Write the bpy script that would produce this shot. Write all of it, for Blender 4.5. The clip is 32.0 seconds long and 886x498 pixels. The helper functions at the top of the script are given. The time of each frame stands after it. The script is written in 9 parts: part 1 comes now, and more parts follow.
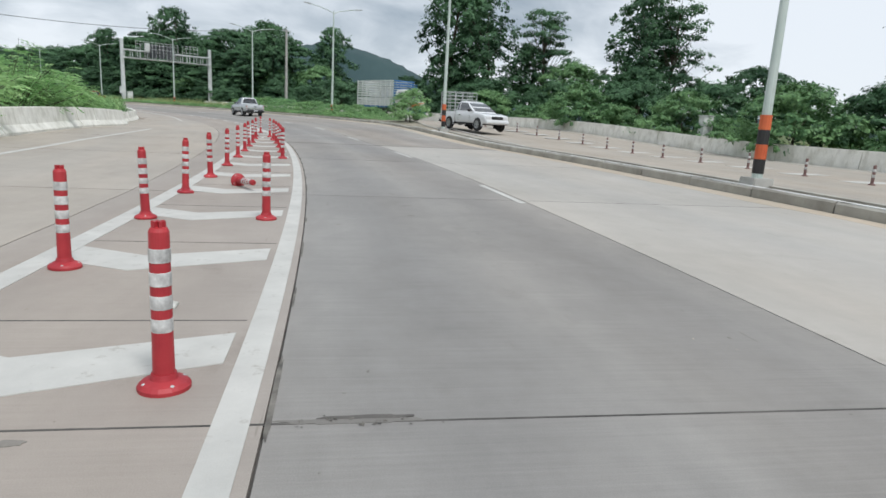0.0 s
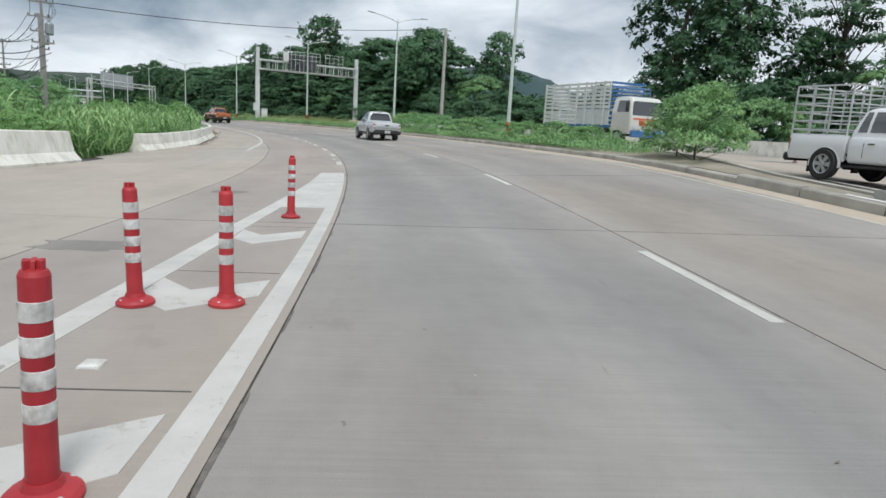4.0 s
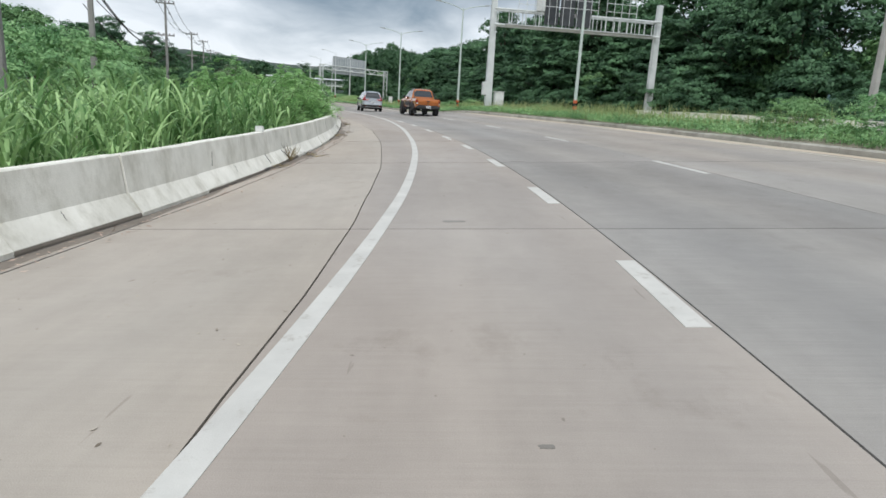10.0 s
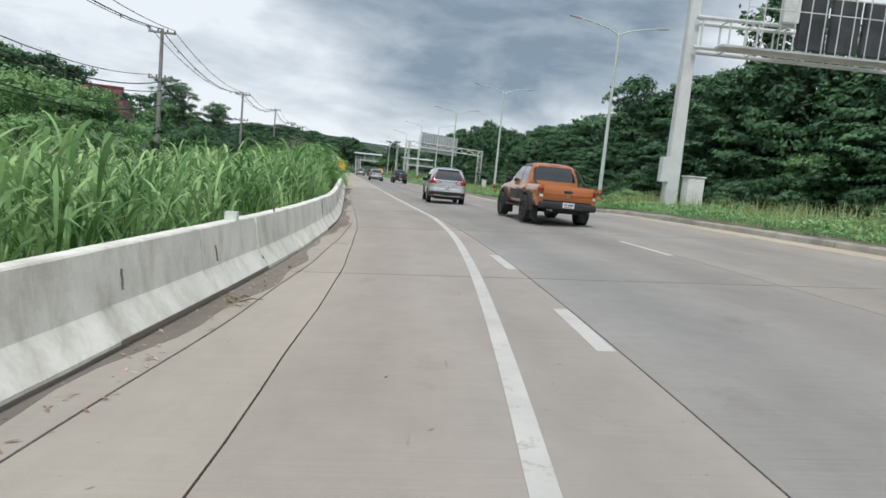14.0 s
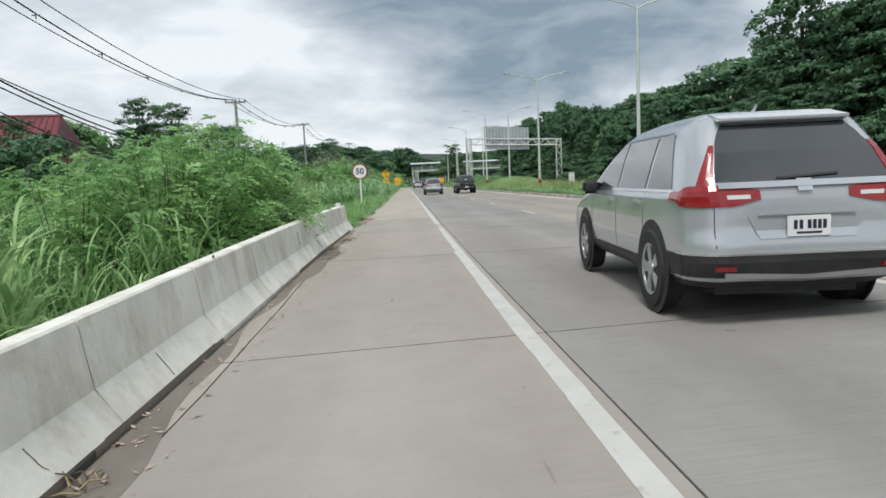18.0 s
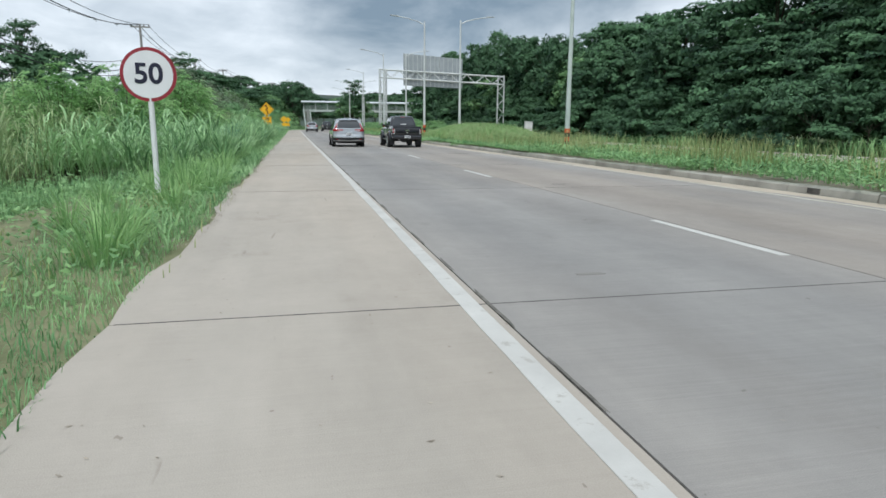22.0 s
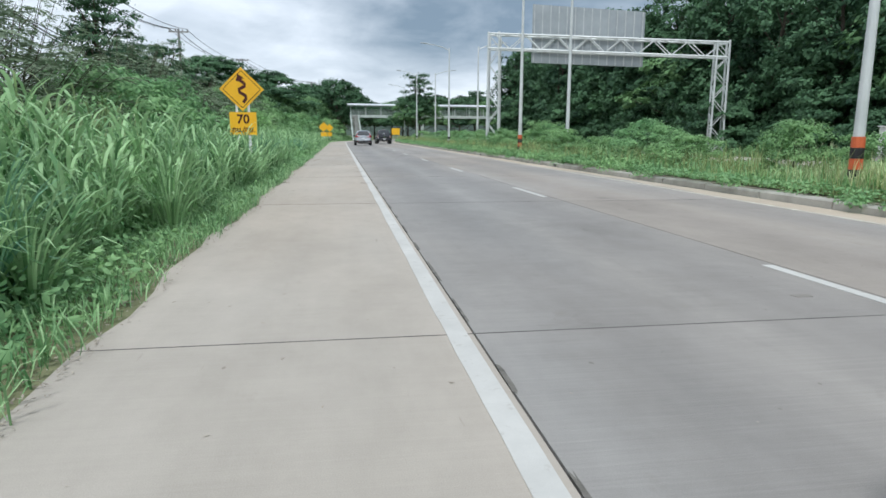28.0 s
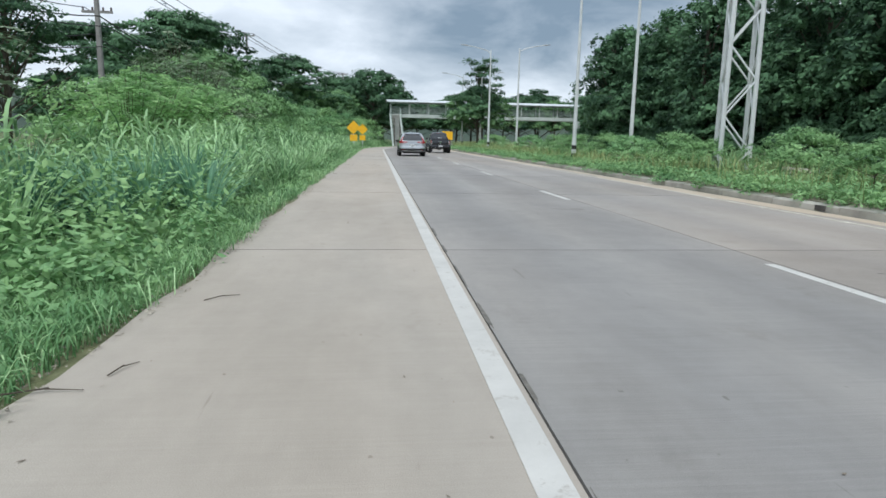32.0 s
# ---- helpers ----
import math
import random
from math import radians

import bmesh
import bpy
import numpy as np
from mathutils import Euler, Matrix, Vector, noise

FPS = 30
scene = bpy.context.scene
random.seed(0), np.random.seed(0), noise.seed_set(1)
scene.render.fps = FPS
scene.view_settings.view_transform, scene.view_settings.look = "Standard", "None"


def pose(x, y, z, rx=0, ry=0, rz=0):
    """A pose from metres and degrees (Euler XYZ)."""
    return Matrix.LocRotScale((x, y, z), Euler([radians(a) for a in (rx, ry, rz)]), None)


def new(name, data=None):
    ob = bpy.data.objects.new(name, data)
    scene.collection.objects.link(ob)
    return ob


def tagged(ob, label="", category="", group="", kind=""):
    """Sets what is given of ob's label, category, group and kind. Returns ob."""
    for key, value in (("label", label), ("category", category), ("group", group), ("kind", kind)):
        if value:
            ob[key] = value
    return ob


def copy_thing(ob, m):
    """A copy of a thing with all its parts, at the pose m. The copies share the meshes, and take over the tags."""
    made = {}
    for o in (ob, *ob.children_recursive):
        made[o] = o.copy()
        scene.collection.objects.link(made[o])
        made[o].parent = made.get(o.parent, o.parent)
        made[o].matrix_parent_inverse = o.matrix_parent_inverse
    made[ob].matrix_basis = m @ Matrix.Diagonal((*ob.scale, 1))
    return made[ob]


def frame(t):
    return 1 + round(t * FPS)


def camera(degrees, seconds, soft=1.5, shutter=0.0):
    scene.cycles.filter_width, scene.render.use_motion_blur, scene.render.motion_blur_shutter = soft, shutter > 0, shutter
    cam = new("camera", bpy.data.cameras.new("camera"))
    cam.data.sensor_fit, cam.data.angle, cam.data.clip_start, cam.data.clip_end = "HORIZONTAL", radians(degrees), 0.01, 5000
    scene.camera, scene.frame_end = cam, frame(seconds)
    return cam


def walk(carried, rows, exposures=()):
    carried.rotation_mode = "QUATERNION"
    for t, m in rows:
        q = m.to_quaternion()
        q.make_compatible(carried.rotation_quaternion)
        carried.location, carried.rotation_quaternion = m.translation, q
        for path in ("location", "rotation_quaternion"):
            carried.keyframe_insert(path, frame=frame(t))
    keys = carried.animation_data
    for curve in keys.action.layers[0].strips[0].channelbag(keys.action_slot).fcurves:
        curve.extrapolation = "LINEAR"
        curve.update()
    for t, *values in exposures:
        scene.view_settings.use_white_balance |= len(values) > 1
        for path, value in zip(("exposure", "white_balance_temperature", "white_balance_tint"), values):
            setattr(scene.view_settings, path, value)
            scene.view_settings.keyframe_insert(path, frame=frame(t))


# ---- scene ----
cam = camera(69.8, 32.0, soft=1.6)
# seconds, x, y, z, yaw, pitch, roll
PATH = [
    (0.0, 0.022, 0.035, 1.273, -51.91, -11.88, -3.17),
    (0.5, 1.828, 1.857, 1.256, -50.14, -11.56, -3.91),
    (1.0, 3.935, 4.039, 1.245, -48.90, -11.03, -4.52),
    (1.5, 6.107, 6.346, 1.239, -47.88, -10.70, -4.84),
    (2.0, 8.138, 8.659, 1.226, -45.96, -10.72, -4.76),
    (2.5, 9.895, 10.818, 1.212, -44.22, -10.89, -5.40),
    (3.0, 11.750, 13.195, 1.213, -42.10, -11.06, -5.53),
    (3.5, 13.586, 15.674, 1.213, -39.98, -11.10, -4.97),
    (4.0, 15.361, 18.298, 1.208, -38.02, -10.87, -3.33),
    (4.5, 16.967, 20.681, 1.205, -36.30, -11.14, -2.93),
    (5.0, 18.546, 23.195, 1.214, -34.55, -11.57, -2.76),
    (5.5, 20.090, 25.827, 1.224, -32.91, -11.95, -2.89),
    (6.0, 21.592, 28.561, 1.232, -31.54, -12.06, -3.35),
    (6.5, 23.043, 31.383, 1.242, -30.56, -11.66, -4.20),
    (7.0, 24.437, 34.278, 1.263, -30.12, -10.53, -5.49),
    (7.5, 25.689, 37.162, 1.262, -27.59, -10.15, -7.16),
    (8.0, 26.719, 39.887, 1.239, -23.88, -9.95, -7.08),
    (8.5, 27.556, 42.594, 1.200, -20.71, -9.98, -6.32),
    (9.0, 28.416, 45.555, 1.166, -18.50, -10.62, -5.12),
    (9.5, 29.246, 48.543, 1.148, -17.26, -11.98, -3.85),
    (10.0, 30.071, 51.535, 1.127, -16.85, -13.00, -3.30),
    (10.5, 30.901, 54.425, 1.111, -17.01, -13.13, -3.13),
    (11.0, 31.697, 57.449, 1.118, -17.55, -11.55, -3.46),
    (11.5, 32.375, 60.390, 1.121, -18.20, -9.71, -4.01),
    (12.0, 33.050, 63.391, 1.136, -17.35, -7.42, -4.99),
    (12.5, 33.801, 66.326, 1.146, -15.39, -6.54, -4.86),
    (13.0, 34.414, 69.535, 1.158, -13.44, -6.55, -4.74),
    (13.5, 35.025, 72.745, 1.164, -10.96, -6.30, -5.03),
    (14.0, 35.546, 75.905, 1.166, -8.46, -6.33, -5.56),
    (14.5, 35.988, 78.998, 1.167, -5.52, -6.58, -5.51),
    (15.0, 36.343, 82.000, 1.169, -2.55, -6.76, -4.26),
    (15.5, 36.622, 84.929, 1.173, 0.04, -6.88, -2.28),
    (16.0, 36.834, 87.800, 1.178, 1.82, -6.96, -0.09),
    (16.5, 36.989, 90.630, 1.185, 2.36, -7.01, 1.85),
    (17.0, 37.097, 93.436, 1.195, 1.26, -7.04, 3.03),
    (17.5, 37.095, 96.327, 1.201, -1.42, -7.09, 2.57),
    (18.0, 37.137, 99.250, 1.206, -2.87, -6.06, 2.56),
    (18.5, 37.148, 102.215, 1.210, -4.29, -4.23, 3.01),
    (19.0, 37.151, 105.308, 1.207, -7.18, -3.76, 3.22),
    (19.5, 37.068, 108.594, 1.198, -9.74, -5.52, 1.68),
    (20.0, 36.974, 111.811, 1.194, -10.65, -7.55, -0.05),
    (20.5, 36.851, 114.889, 1.197, -11.17, -9.18, -0.47),
    (21.0, 36.760, 118.046, 1.198, -11.36, -9.70, -0.68),
    (21.5, 36.721, 121.278, 1.196, -11.84, -9.89, -0.79),
    (22.0, 36.656, 124.569, 1.200, -12.47, -10.98, -0.44),
    (22.5, 36.593, 127.738, 1.218, -12.85, -11.33, -0.74),
    (23.0, 36.610, 130.871, 1.233, -13.26, -11.05, -1.11),
    (23.5, 36.637, 134.030, 1.246, -13.64, -10.71, -0.90),
    (24.0, 36.661, 137.221, 1.255, -13.60, -11.06, -1.57),
    (24.5, 36.708, 140.486, 1.260, -11.81, -11.32, -1.20),
    (25.0, 36.626, 143.890, 1.266, -10.68, -10.75, -0.95),
    (25.5, 36.662, 147.205, 1.266, -9.78, -10.17, -0.73),
    (26.0, 36.690, 150.489, 1.262, -8.91, -9.64, -0.13),
    (26.5, 36.711, 153.742, 1.257, -8.21, -9.27, 0.53),
    (27.0, 36.728, 156.963, 1.255, -7.81, -9.18, 0.94),
    (27.5, 36.741, 160.149, 1.255, -7.87, -9.46, 0.78),
    (28.0, 36.754, 163.301, 1.256, -8.54, -10.23, -0.26),
    (28.5, 36.712, 166.692, 1.261, -8.71, -10.38, -0.79),
    (29.0, 36.769, 170.113, 1.267, -8.75, -9.94, -0.59),
    (29.5, 36.779, 173.485, 1.274, -9.12, -9.55, 0.17),
    (30.0, 36.742, 176.903, 1.275, -9.21, -9.92, -0.77),
    (30.5, 36.748, 180.068, 1.256, -8.63, -10.38, -1.34),
    (31.0, 36.708, 183.484, 1.241, -7.02, -10.64, -1.88),
    (31.5, 36.629, 186.898, 1.226, -5.72, -10.82, -1.37),
    (32.0, 36.594, 190.413, 1.215, -5.32, -9.80, -1.10),
]
walk(cam, [(t, pose(x, y, z, 90 + pitch, roll, yaw)) for t, x, y, z, yaw, pitch, roll in PATH], [(0, 0.02, 6190, 10), (1.5, -0.05, 6200, 10), (4, 0.04, 6200, 10), (7, 0.12, 6200, 9), (9, 0.04, 6210, 10), (11, 0.18, 6220, 10), (13, 0.04, 6250, 10), (17, 0.04, 6320, 9), (18, 0.08, 6340, 9), (19, -0.02, 6270, 9), (20.4, 0.02, 6200, 9), (21.2, 0.1, 6100, 8), (22, 0.07, 6020, 8), (24, 0.17, 5930, 8), (28, 0.17, 5940, 9), (32, 0.14, 5950, 9)])

# ---- sky, sun, exposure ----
SUN_EL, SUN_ROT = 58.0, 200.0
world = bpy.data.worlds.new("overcast_sky")
scene.world = world
world.use_nodes = True
wn, wl = world.node_tree.nodes, world.node_tree.links
wn.clear()
w_out = wn.new("ShaderNodeOutputWorld")
w_bg = wn.new("ShaderNodeBackground")
w_sky = wn.new("ShaderNodeTexSky")
w_sky.sky_type = "NISHITA"
w_sky.sun_disc = False
w_sky.sun_elevation, w_sky.sun_rotation = radians(SUN_EL), radians(SUN_ROT)
w_co = wn.new("ShaderNodeTexCoord")
w_sep = wn.new("ShaderNodeSeparateXYZ")
wl.new(w_co.outputs["Generated"], w_sep.inputs["Vector"])


def w_calc(op, a, b=0.0, c=0.0):
    q = wn.new("ShaderNodeMath")
    q.operation = op
    for k, v in enumerate((a, b, c)):
        if isinstance(v, (int, float)):
            q.inputs[k].default_value = v
        else:
            wl.new(v, q.inputs[k])
    return q.outputs[0]


def w_noise(scale, detail, rough, warp, lift):
    """Cloud noise on a level layer overhead, drawn out towards the horizon."""
    over = w_calc("ADD", w_calc("MAXIMUM", w_sep.outputs["Z"], 0.0), lift)
    cb = wn.new("ShaderNodeCombineXYZ")
    wl.new(w_calc("DIVIDE", w_sep.outputs["X"], over), cb.inputs[0])
    wl.new(w_calc("DIVIDE", w_sep.outputs["Y"], over), cb.inputs[1])
    wl.new(w_calc("MULTIPLY", w_sep.outputs["Z"], 3.0), cb.inputs[2])
    q = wn.new("ShaderNodeTexNoise")
    q.inputs["Scale"].default_value, q.inputs["Detail"].default_value, q.inputs["Roughness"].default_value, q.inputs["Distortion"].default_value = scale, detail, rough, warp
    wl.new(cb.outputs[0], q.inputs["Vector"])
    return q.outputs["Fac"]


def w_bank(bearing, height, wide, tall, ragged):
    """One cloud bank's share, 1 in its middle and 0 outside, with a ragged edge."""
    az = w_calc("ARCTAN2", w_sep.outputs["X"], w_sep.outputs["Y"])
    u = w_calc("DIVIDE", w_calc("SUBTRACT", az, radians(bearing)), radians(wide))
    v = w_calc("DIVIDE", w_calc("SUBTRACT", w_sep.outputs["Z"], height), tall)
    r = w_calc("SQRT", w_calc("ADD", w_calc("MULTIPLY", u, u), w_calc("MULTIPLY", v, v)))
    r = w_calc("ADD", r, w_calc("MULTIPLY", w_calc("SUBTRACT", w_big, 0.5), ragged))
    q = wn.new("ShaderNodeMapRange")
    q.interpolation_type = "SMOOTHSTEP"
    q.inputs["From Min"].default_value, q.inputs["From Max"].default_value = 0.62, 1.10
    q.inputs["To Min"].default_value, q.inputs["To Max"].default_value = 1.0, 0.0
    wl.new(r, q.inputs["Value"])
    return q.outputs["Result"]


w_big = w_noise(1.25, 6.0, 0.5, 0.35, 0.55)
w_fine = w_noise(4.2, 7.0, 0.56, 0.5, 0.45)
w_low = wn.new("ShaderNodeMapRange")
w_low.inputs["From Min"].default_value, w_low.inputs["From Max"].default_value = 0.03, 0.13
w_low.inputs["To Min"].default_value, w_low.inputs["To Max"].default_value = 0.34, 0.0
wl.new(w_sep.outputs["Z"], w_low.inputs["Value"])
w_fac = w_calc("ADD", w_calc("MULTIPLY_ADD", w_calc("SUBTRACT", w_big, 0.5), 1.20, 0.545), w_calc("MULTIPLY", w_calc("SUBTRACT", w_fine, 0.5), 0.55))
w_fac = w_calc("ADD", w_fac, w_low.outputs["Result"])
# the dark rain cloud ahead, and the thinner bright cloud beside it
w_fac = w_calc("MULTIPLY_ADD", w_bank(11.0, 0.27, 25.0, 0.18, 0.6), -0.40, w_fac)
w_fac = w_calc("MULTIPLY_ADD", w_bank(-24.0, 0.14, 16.0, 0.09, 0.8), 0.06, w_fac)
w_ramp = wn.new("ShaderNodeValToRGB")
w_ramp.color_ramp.elements[0].position, w_ramp.color_ramp.elements[0].color = 0.22, (0.235, 0.30, 0.36, 1)
w_ramp.color_ramp.elements[1].position, w_ramp.color_ramp.elements[1].color = 0.71, (0.87, 0.90, 0.92, 1)
w_mid = w_ramp.color_ramp.elements.new(0.47)
w_mid.color = (0.53, 0.58, 0.62, 1)
w_cloud = wn.new("ShaderNodeMix")
w_cloud.data_type = "RGBA"
w_cloud.inputs[0].default_value = 0.93
w_gain = wn.new("ShaderNodeMix")
w_gain.data_type, w_gain.blend_type = "RGBA", "MULTIPLY"
w_gain.inputs[0].default_value = 1.0
w_gain.inputs[7].default_value = (0.11, 0.11, 0.11, 1)
wl.new(w_fac, w_ramp.inputs["Fac"])
wl.new(w_sky.outputs["Color"], w_gain.inputs[6])
wl.new(w_gain.outputs[2], w_cloud.inputs[6])
wl.new(w_ramp.outputs["Color"], w_cloud.inputs[7])
wl.new(w_cloud.outputs[2], w_bg.inputs["Color"])
w_bg.inputs["Strength"].default_value = 1.0
wl.new(w_bg.outputs["Background"], w_out.inputs["Surface"])

sun_data = bpy.data.lights.new("sun", "SUN")
sun_data.energy, sun_data.angle, sun_data.color = 2.3, radians(14), (1.0, 0.97, 0.92)
sun = new("sun", sun_data)
sun.matrix_world = pose(0, 0, 80, 90 - SUN_EL, 0, 180 - SUN_ROT)
scene.view_settings.exposure = 0.0


# ---- materials ----
def material(name, colours, rough=0.8, metal=0.0, grain=40.0, patch=0.8, amount=0.25, bump=0.15, bump_scale=60.0, per="none", spread=0.12, coat=0.0, translucent=0.0, space="Object"):
    """colours: dark and light base colour, mixed by two scales of noise; per: 'object' or 'island' random shift."""
    m = bpy.data.materials.new(name)
    m.use_nodes = True
    n, l = m.node_tree.nodes, m.node_tree.links
    p = n["Principled BSDF"]
    tc = n.new("ShaderNodeTexCoord")
    vec = tc.outputs[space]
    a = n.new("ShaderNodeTexNoise")
    a.inputs["Scale"].default_value, a.inputs["Detail"].default_value = grain, 6.0
    b = n.new("ShaderNodeTexNoise")
    b.inputs["Scale"].default_value, b.inputs["Detail"].default_value, b.inputs["Roughness"].default_value = patch, 5.0, 0.6
    l.new(vec, a.inputs["Vector"])
    l.new(vec, b.inputs["Vector"])
    mixf = n.new("ShaderNodeMath")
    mixf.operation = "MULTIPLY_ADD"
    mixf.inputs[1].default_value = amount
    l.new(a.outputs["Fac"], mixf.inputs[0])
    sub = n.new("ShaderNodeMapRange")
    sub.inputs["From Min"].default_value, sub.inputs["From Max"].default_value = 0.3, 0.7
    sub.inputs["To Min"].default_value, sub.inputs["To Max"].default_value = -amount * 0.5, 1.0 - amount * 0.5
    l.new(b.outputs["Fac"], sub.inputs["Value"])
    l.new(sub.outputs["Result"], mixf.inputs[2])
    fac = mixf.outputs[0]
    if per != "none":
        src = n.new("ShaderNodeObjectInfo").outputs["Random"] if per == "object" else n.new("ShaderNodeNewGeometry").outputs["Random Per Island"]
        sh = n.new("ShaderNodeMath")
        sh.operation = "MULTIPLY_ADD"
        sh.inputs[1].default_value = spread * 2
        l.new(src, sh.inputs[0])
        ad = n.new("ShaderNodeMath")
        ad.operation = "SUBTRACT"
        l.new(fac, ad.inputs[0])
        ad.inputs[1].default_value = spread
        l.new(ad.outputs[0], sh.inputs[2])
        fac = sh.outputs[0]
    mx = n.new("ShaderNodeMix")
    mx.data_type = "RGBA"
    mx.clamp_factor = True
    mx.inputs[6].default_value, mx.inputs[7].default_value = (*colours[0], 1), (*colours[1], 1)
    l.new(fac, mx.inputs[0])
    l.new(mx.outputs[2], p.inputs["Base Color"])
    p.inputs["Roughness"].default_value, p.inputs["Metallic"].default_value = rough, metal
    p.inputs["Coat Weight"].default_value = coat
    p.inputs["Coat Roughness"].default_value = 0.05
    if bump:
        bp = n.new("ShaderNodeBump")
        bp.inputs["Strength"].default_value = bump
        bp.inputs["Distance"].default_value = 0.01
        c = n.new("ShaderNodeTexNoise")
        c.inputs["Scale"].default_value, c.inputs["Detail"].default_value = bump_scale, 4.0
        l.new(vec, c.inputs["Vector"])
        l.new(c.outputs["Fac"], bp.inputs["Height"])
        l.new(bp.outputs["Normal"], p.inputs["Normal"])
    if translucent:
        p.inputs["Specular IOR Level"].default_value = 0.22
        tr = n.new("ShaderNodeBsdfTranslucent")
        l.new(mx.outputs[2], tr.inputs["Color"])
        ms = n.new("ShaderNodeMixShader")
        ms.inputs[0].default_value = translucent
        l.new(p.outputs[0], ms.inputs[1])
        l.new(tr.outputs[0], ms.inputs[2])
        l.new(ms.outputs[0], n["Material Output"].inputs["Surface"])
    return m


def concrete(name, dark, light, tracks=(), tine=0.5, track_dark=0.8, warm=0.35):
    """Road concrete: brushed across, stained along the traffic, with wheel tracks at the given offsets and small marks."""
    m = bpy.data.materials.new(name)
    m.use_nodes = True
    n, l = m.node_tree.nodes, m.node_tree.links
    p = n["Principled BSDF"]
    uv = n.new("ShaderNodeUVMap").outputs["UV"]

    def tex(sx, sy, detail=5.0, rough=0.6):
        mp = n.new("ShaderNodeMapping")
        mp.inputs["Scale"].default_value = (sx, sy, 1.0)
        t = n.new("ShaderNodeTexNoise")
        t.inputs["Scale"].default_value, t.inputs["Detail"].default_value, t.inputs["Roughness"].default_value = 1.0, detail, rough
        l.new(uv, mp.inputs["Vector"])
        l.new(mp.outputs["Vector"], t.inputs["Vector"])
        return t.outputs["Fac"]

    def calc(op, a, b, c=None):
        q = n.new("ShaderNodeMath")
        q.operation = op
        for k, v in enumerate((a, b, c)):
            if v is None:
                continue
            if isinstance(v, (int, float)):
                q.inputs[k].default_value = v
            else:
                l.new(v, q.inputs[k])
        return q.outputs[0]

    def ramp(v, a, b, c, d):
        q = n.new("ShaderNodeMapRange")
        q.inputs["From Min"].default_value, q.inputs["From Max"].default_value = a, b
        q.inputs["To Min"].default_value, q.inputs["To Max"].default_value = c, d
        l.new(v, q.inputs["Value"])
        return q.outputs["Result"]

    patch = tex(0.28, 0.45, 6.0, 0.62)
    streak = tex(0.09, 2.6, 4.0, 0.6)
    brushed = tex(46.0, 1.3, 3.0, 0.55)
    grain = tex(150.0, 150.0, 2.0, 0.6)
    blot = tex(2.2, 3.0, 6.0, 0.7)
    rnd = n.new("ShaderNodeObjectInfo").outputs["Random"]
    fac = calc("ADD", ramp(patch, 0.32, 0.68, 0.12, 0.62), ramp(streak, 0.3, 0.7, -0.09, 0.11))
    fac = calc("ADD", fac, ramp(brushed, 0.3, 0.7, -0.09 * tine, 0.09 * tine))
    fac = calc("ADD", fac, ramp(grain, 0.3, 0.7, -0.14, 0.14))
    fac = calc("ADD", fac, ramp(blot, 0.3, 0.7, -0.14, 0.14))
    fac = calc("MULTIPLY_ADD", rnd, 0.22, fac)
    mx = n.new("ShaderNodeMix")
    mx.data_type, mx.clamp_factor = "RGBA", True
    mx.inputs[6].default_value, mx.inputs[7].default_value = (*dark, 1), (*light, 1)
    l.new(fac, mx.inputs[0])
    tan = n.new("ShaderNodeMix")
    tan.data_type, tan.blend_type, tan.clamp_factor = "RGBA", "MULTIPLY", True
    tan.inputs[7].default_value = (1.10, 1.0, 0.90, 1)
    l.new(ramp(tex(0.07, 0.33, 3.0, 0.5), 0.40, 0.62, 0.0, warm), tan.inputs[0])
    l.new(mx.outputs[2], tan.inputs[6])
    col = tan.outputs[2]

    def darken(col, amount, to):
        d = n.new("ShaderNodeMix")
        d.data_type, d.clamp_factor = "RGBA", True
        d.blend_type = "MULTIPLY"
        d.inputs[7].default_value = (*to, 1)
        l.new(amount, d.inputs[0])
        l.new(col, d.inputs[6])
        return d.outputs[2]

    if tracks:
        sep = n.new("ShaderNodeSeparateXYZ")
        l.new(uv, sep.inputs[0])
        tot = None
        for o in tracks:
            dist = calc("ABSOLUTE", calc("SUBTRACT", sep.outputs["Y"], o), 0.0)
            one = ramp(dist, 0.1, 0.75, 1.0, 0.0)
            tot = one if tot is None else calc("ADD", tot, one)
        tot = calc("MULTIPLY", tot, ramp(streak, 0.3, 0.65, 0.55, 1.0))
        col = darken(col, tot, (track_dark, track_dark, track_dark * 1.01))
    # scattered dark specks, drips and short scrapes
    col = darken(col, ramp(tex(9.0, 14.0, 2.0, 0.5), 0.745, 0.77, 0.0, 0.7), (0.55, 0.52, 0.49))
    col = darken(col, ramp(tex(1.1, 11.0, 3.0, 0.5), 0.715, 0.74, 0.0, 0.5), (0.6, 0.58, 0.55))
    col = darken(col, ramp(tex(0.7, 0.9, 7.0, 0.72), 0.60, 0.72, 0.0, 0.6), (0.72, 0.70, 0.67))
    l.new(col, p.inputs["Base Color"])
    p.inputs["Roughness"].default_value = 0.82
    bp = n.new("ShaderNodeBump")
    bp.inputs["Strength"].default_value, bp.inputs["Distance"].default_value = 0.4, 0.006
    l.new(calc("ADD", calc("MULTIPLY", brushed, tine), calc("MULTIPLY", grain, 0.8)), bp.inputs["Height"])
    l.new(bp.outputs["Normal"], p.inputs["Normal"])
    return m


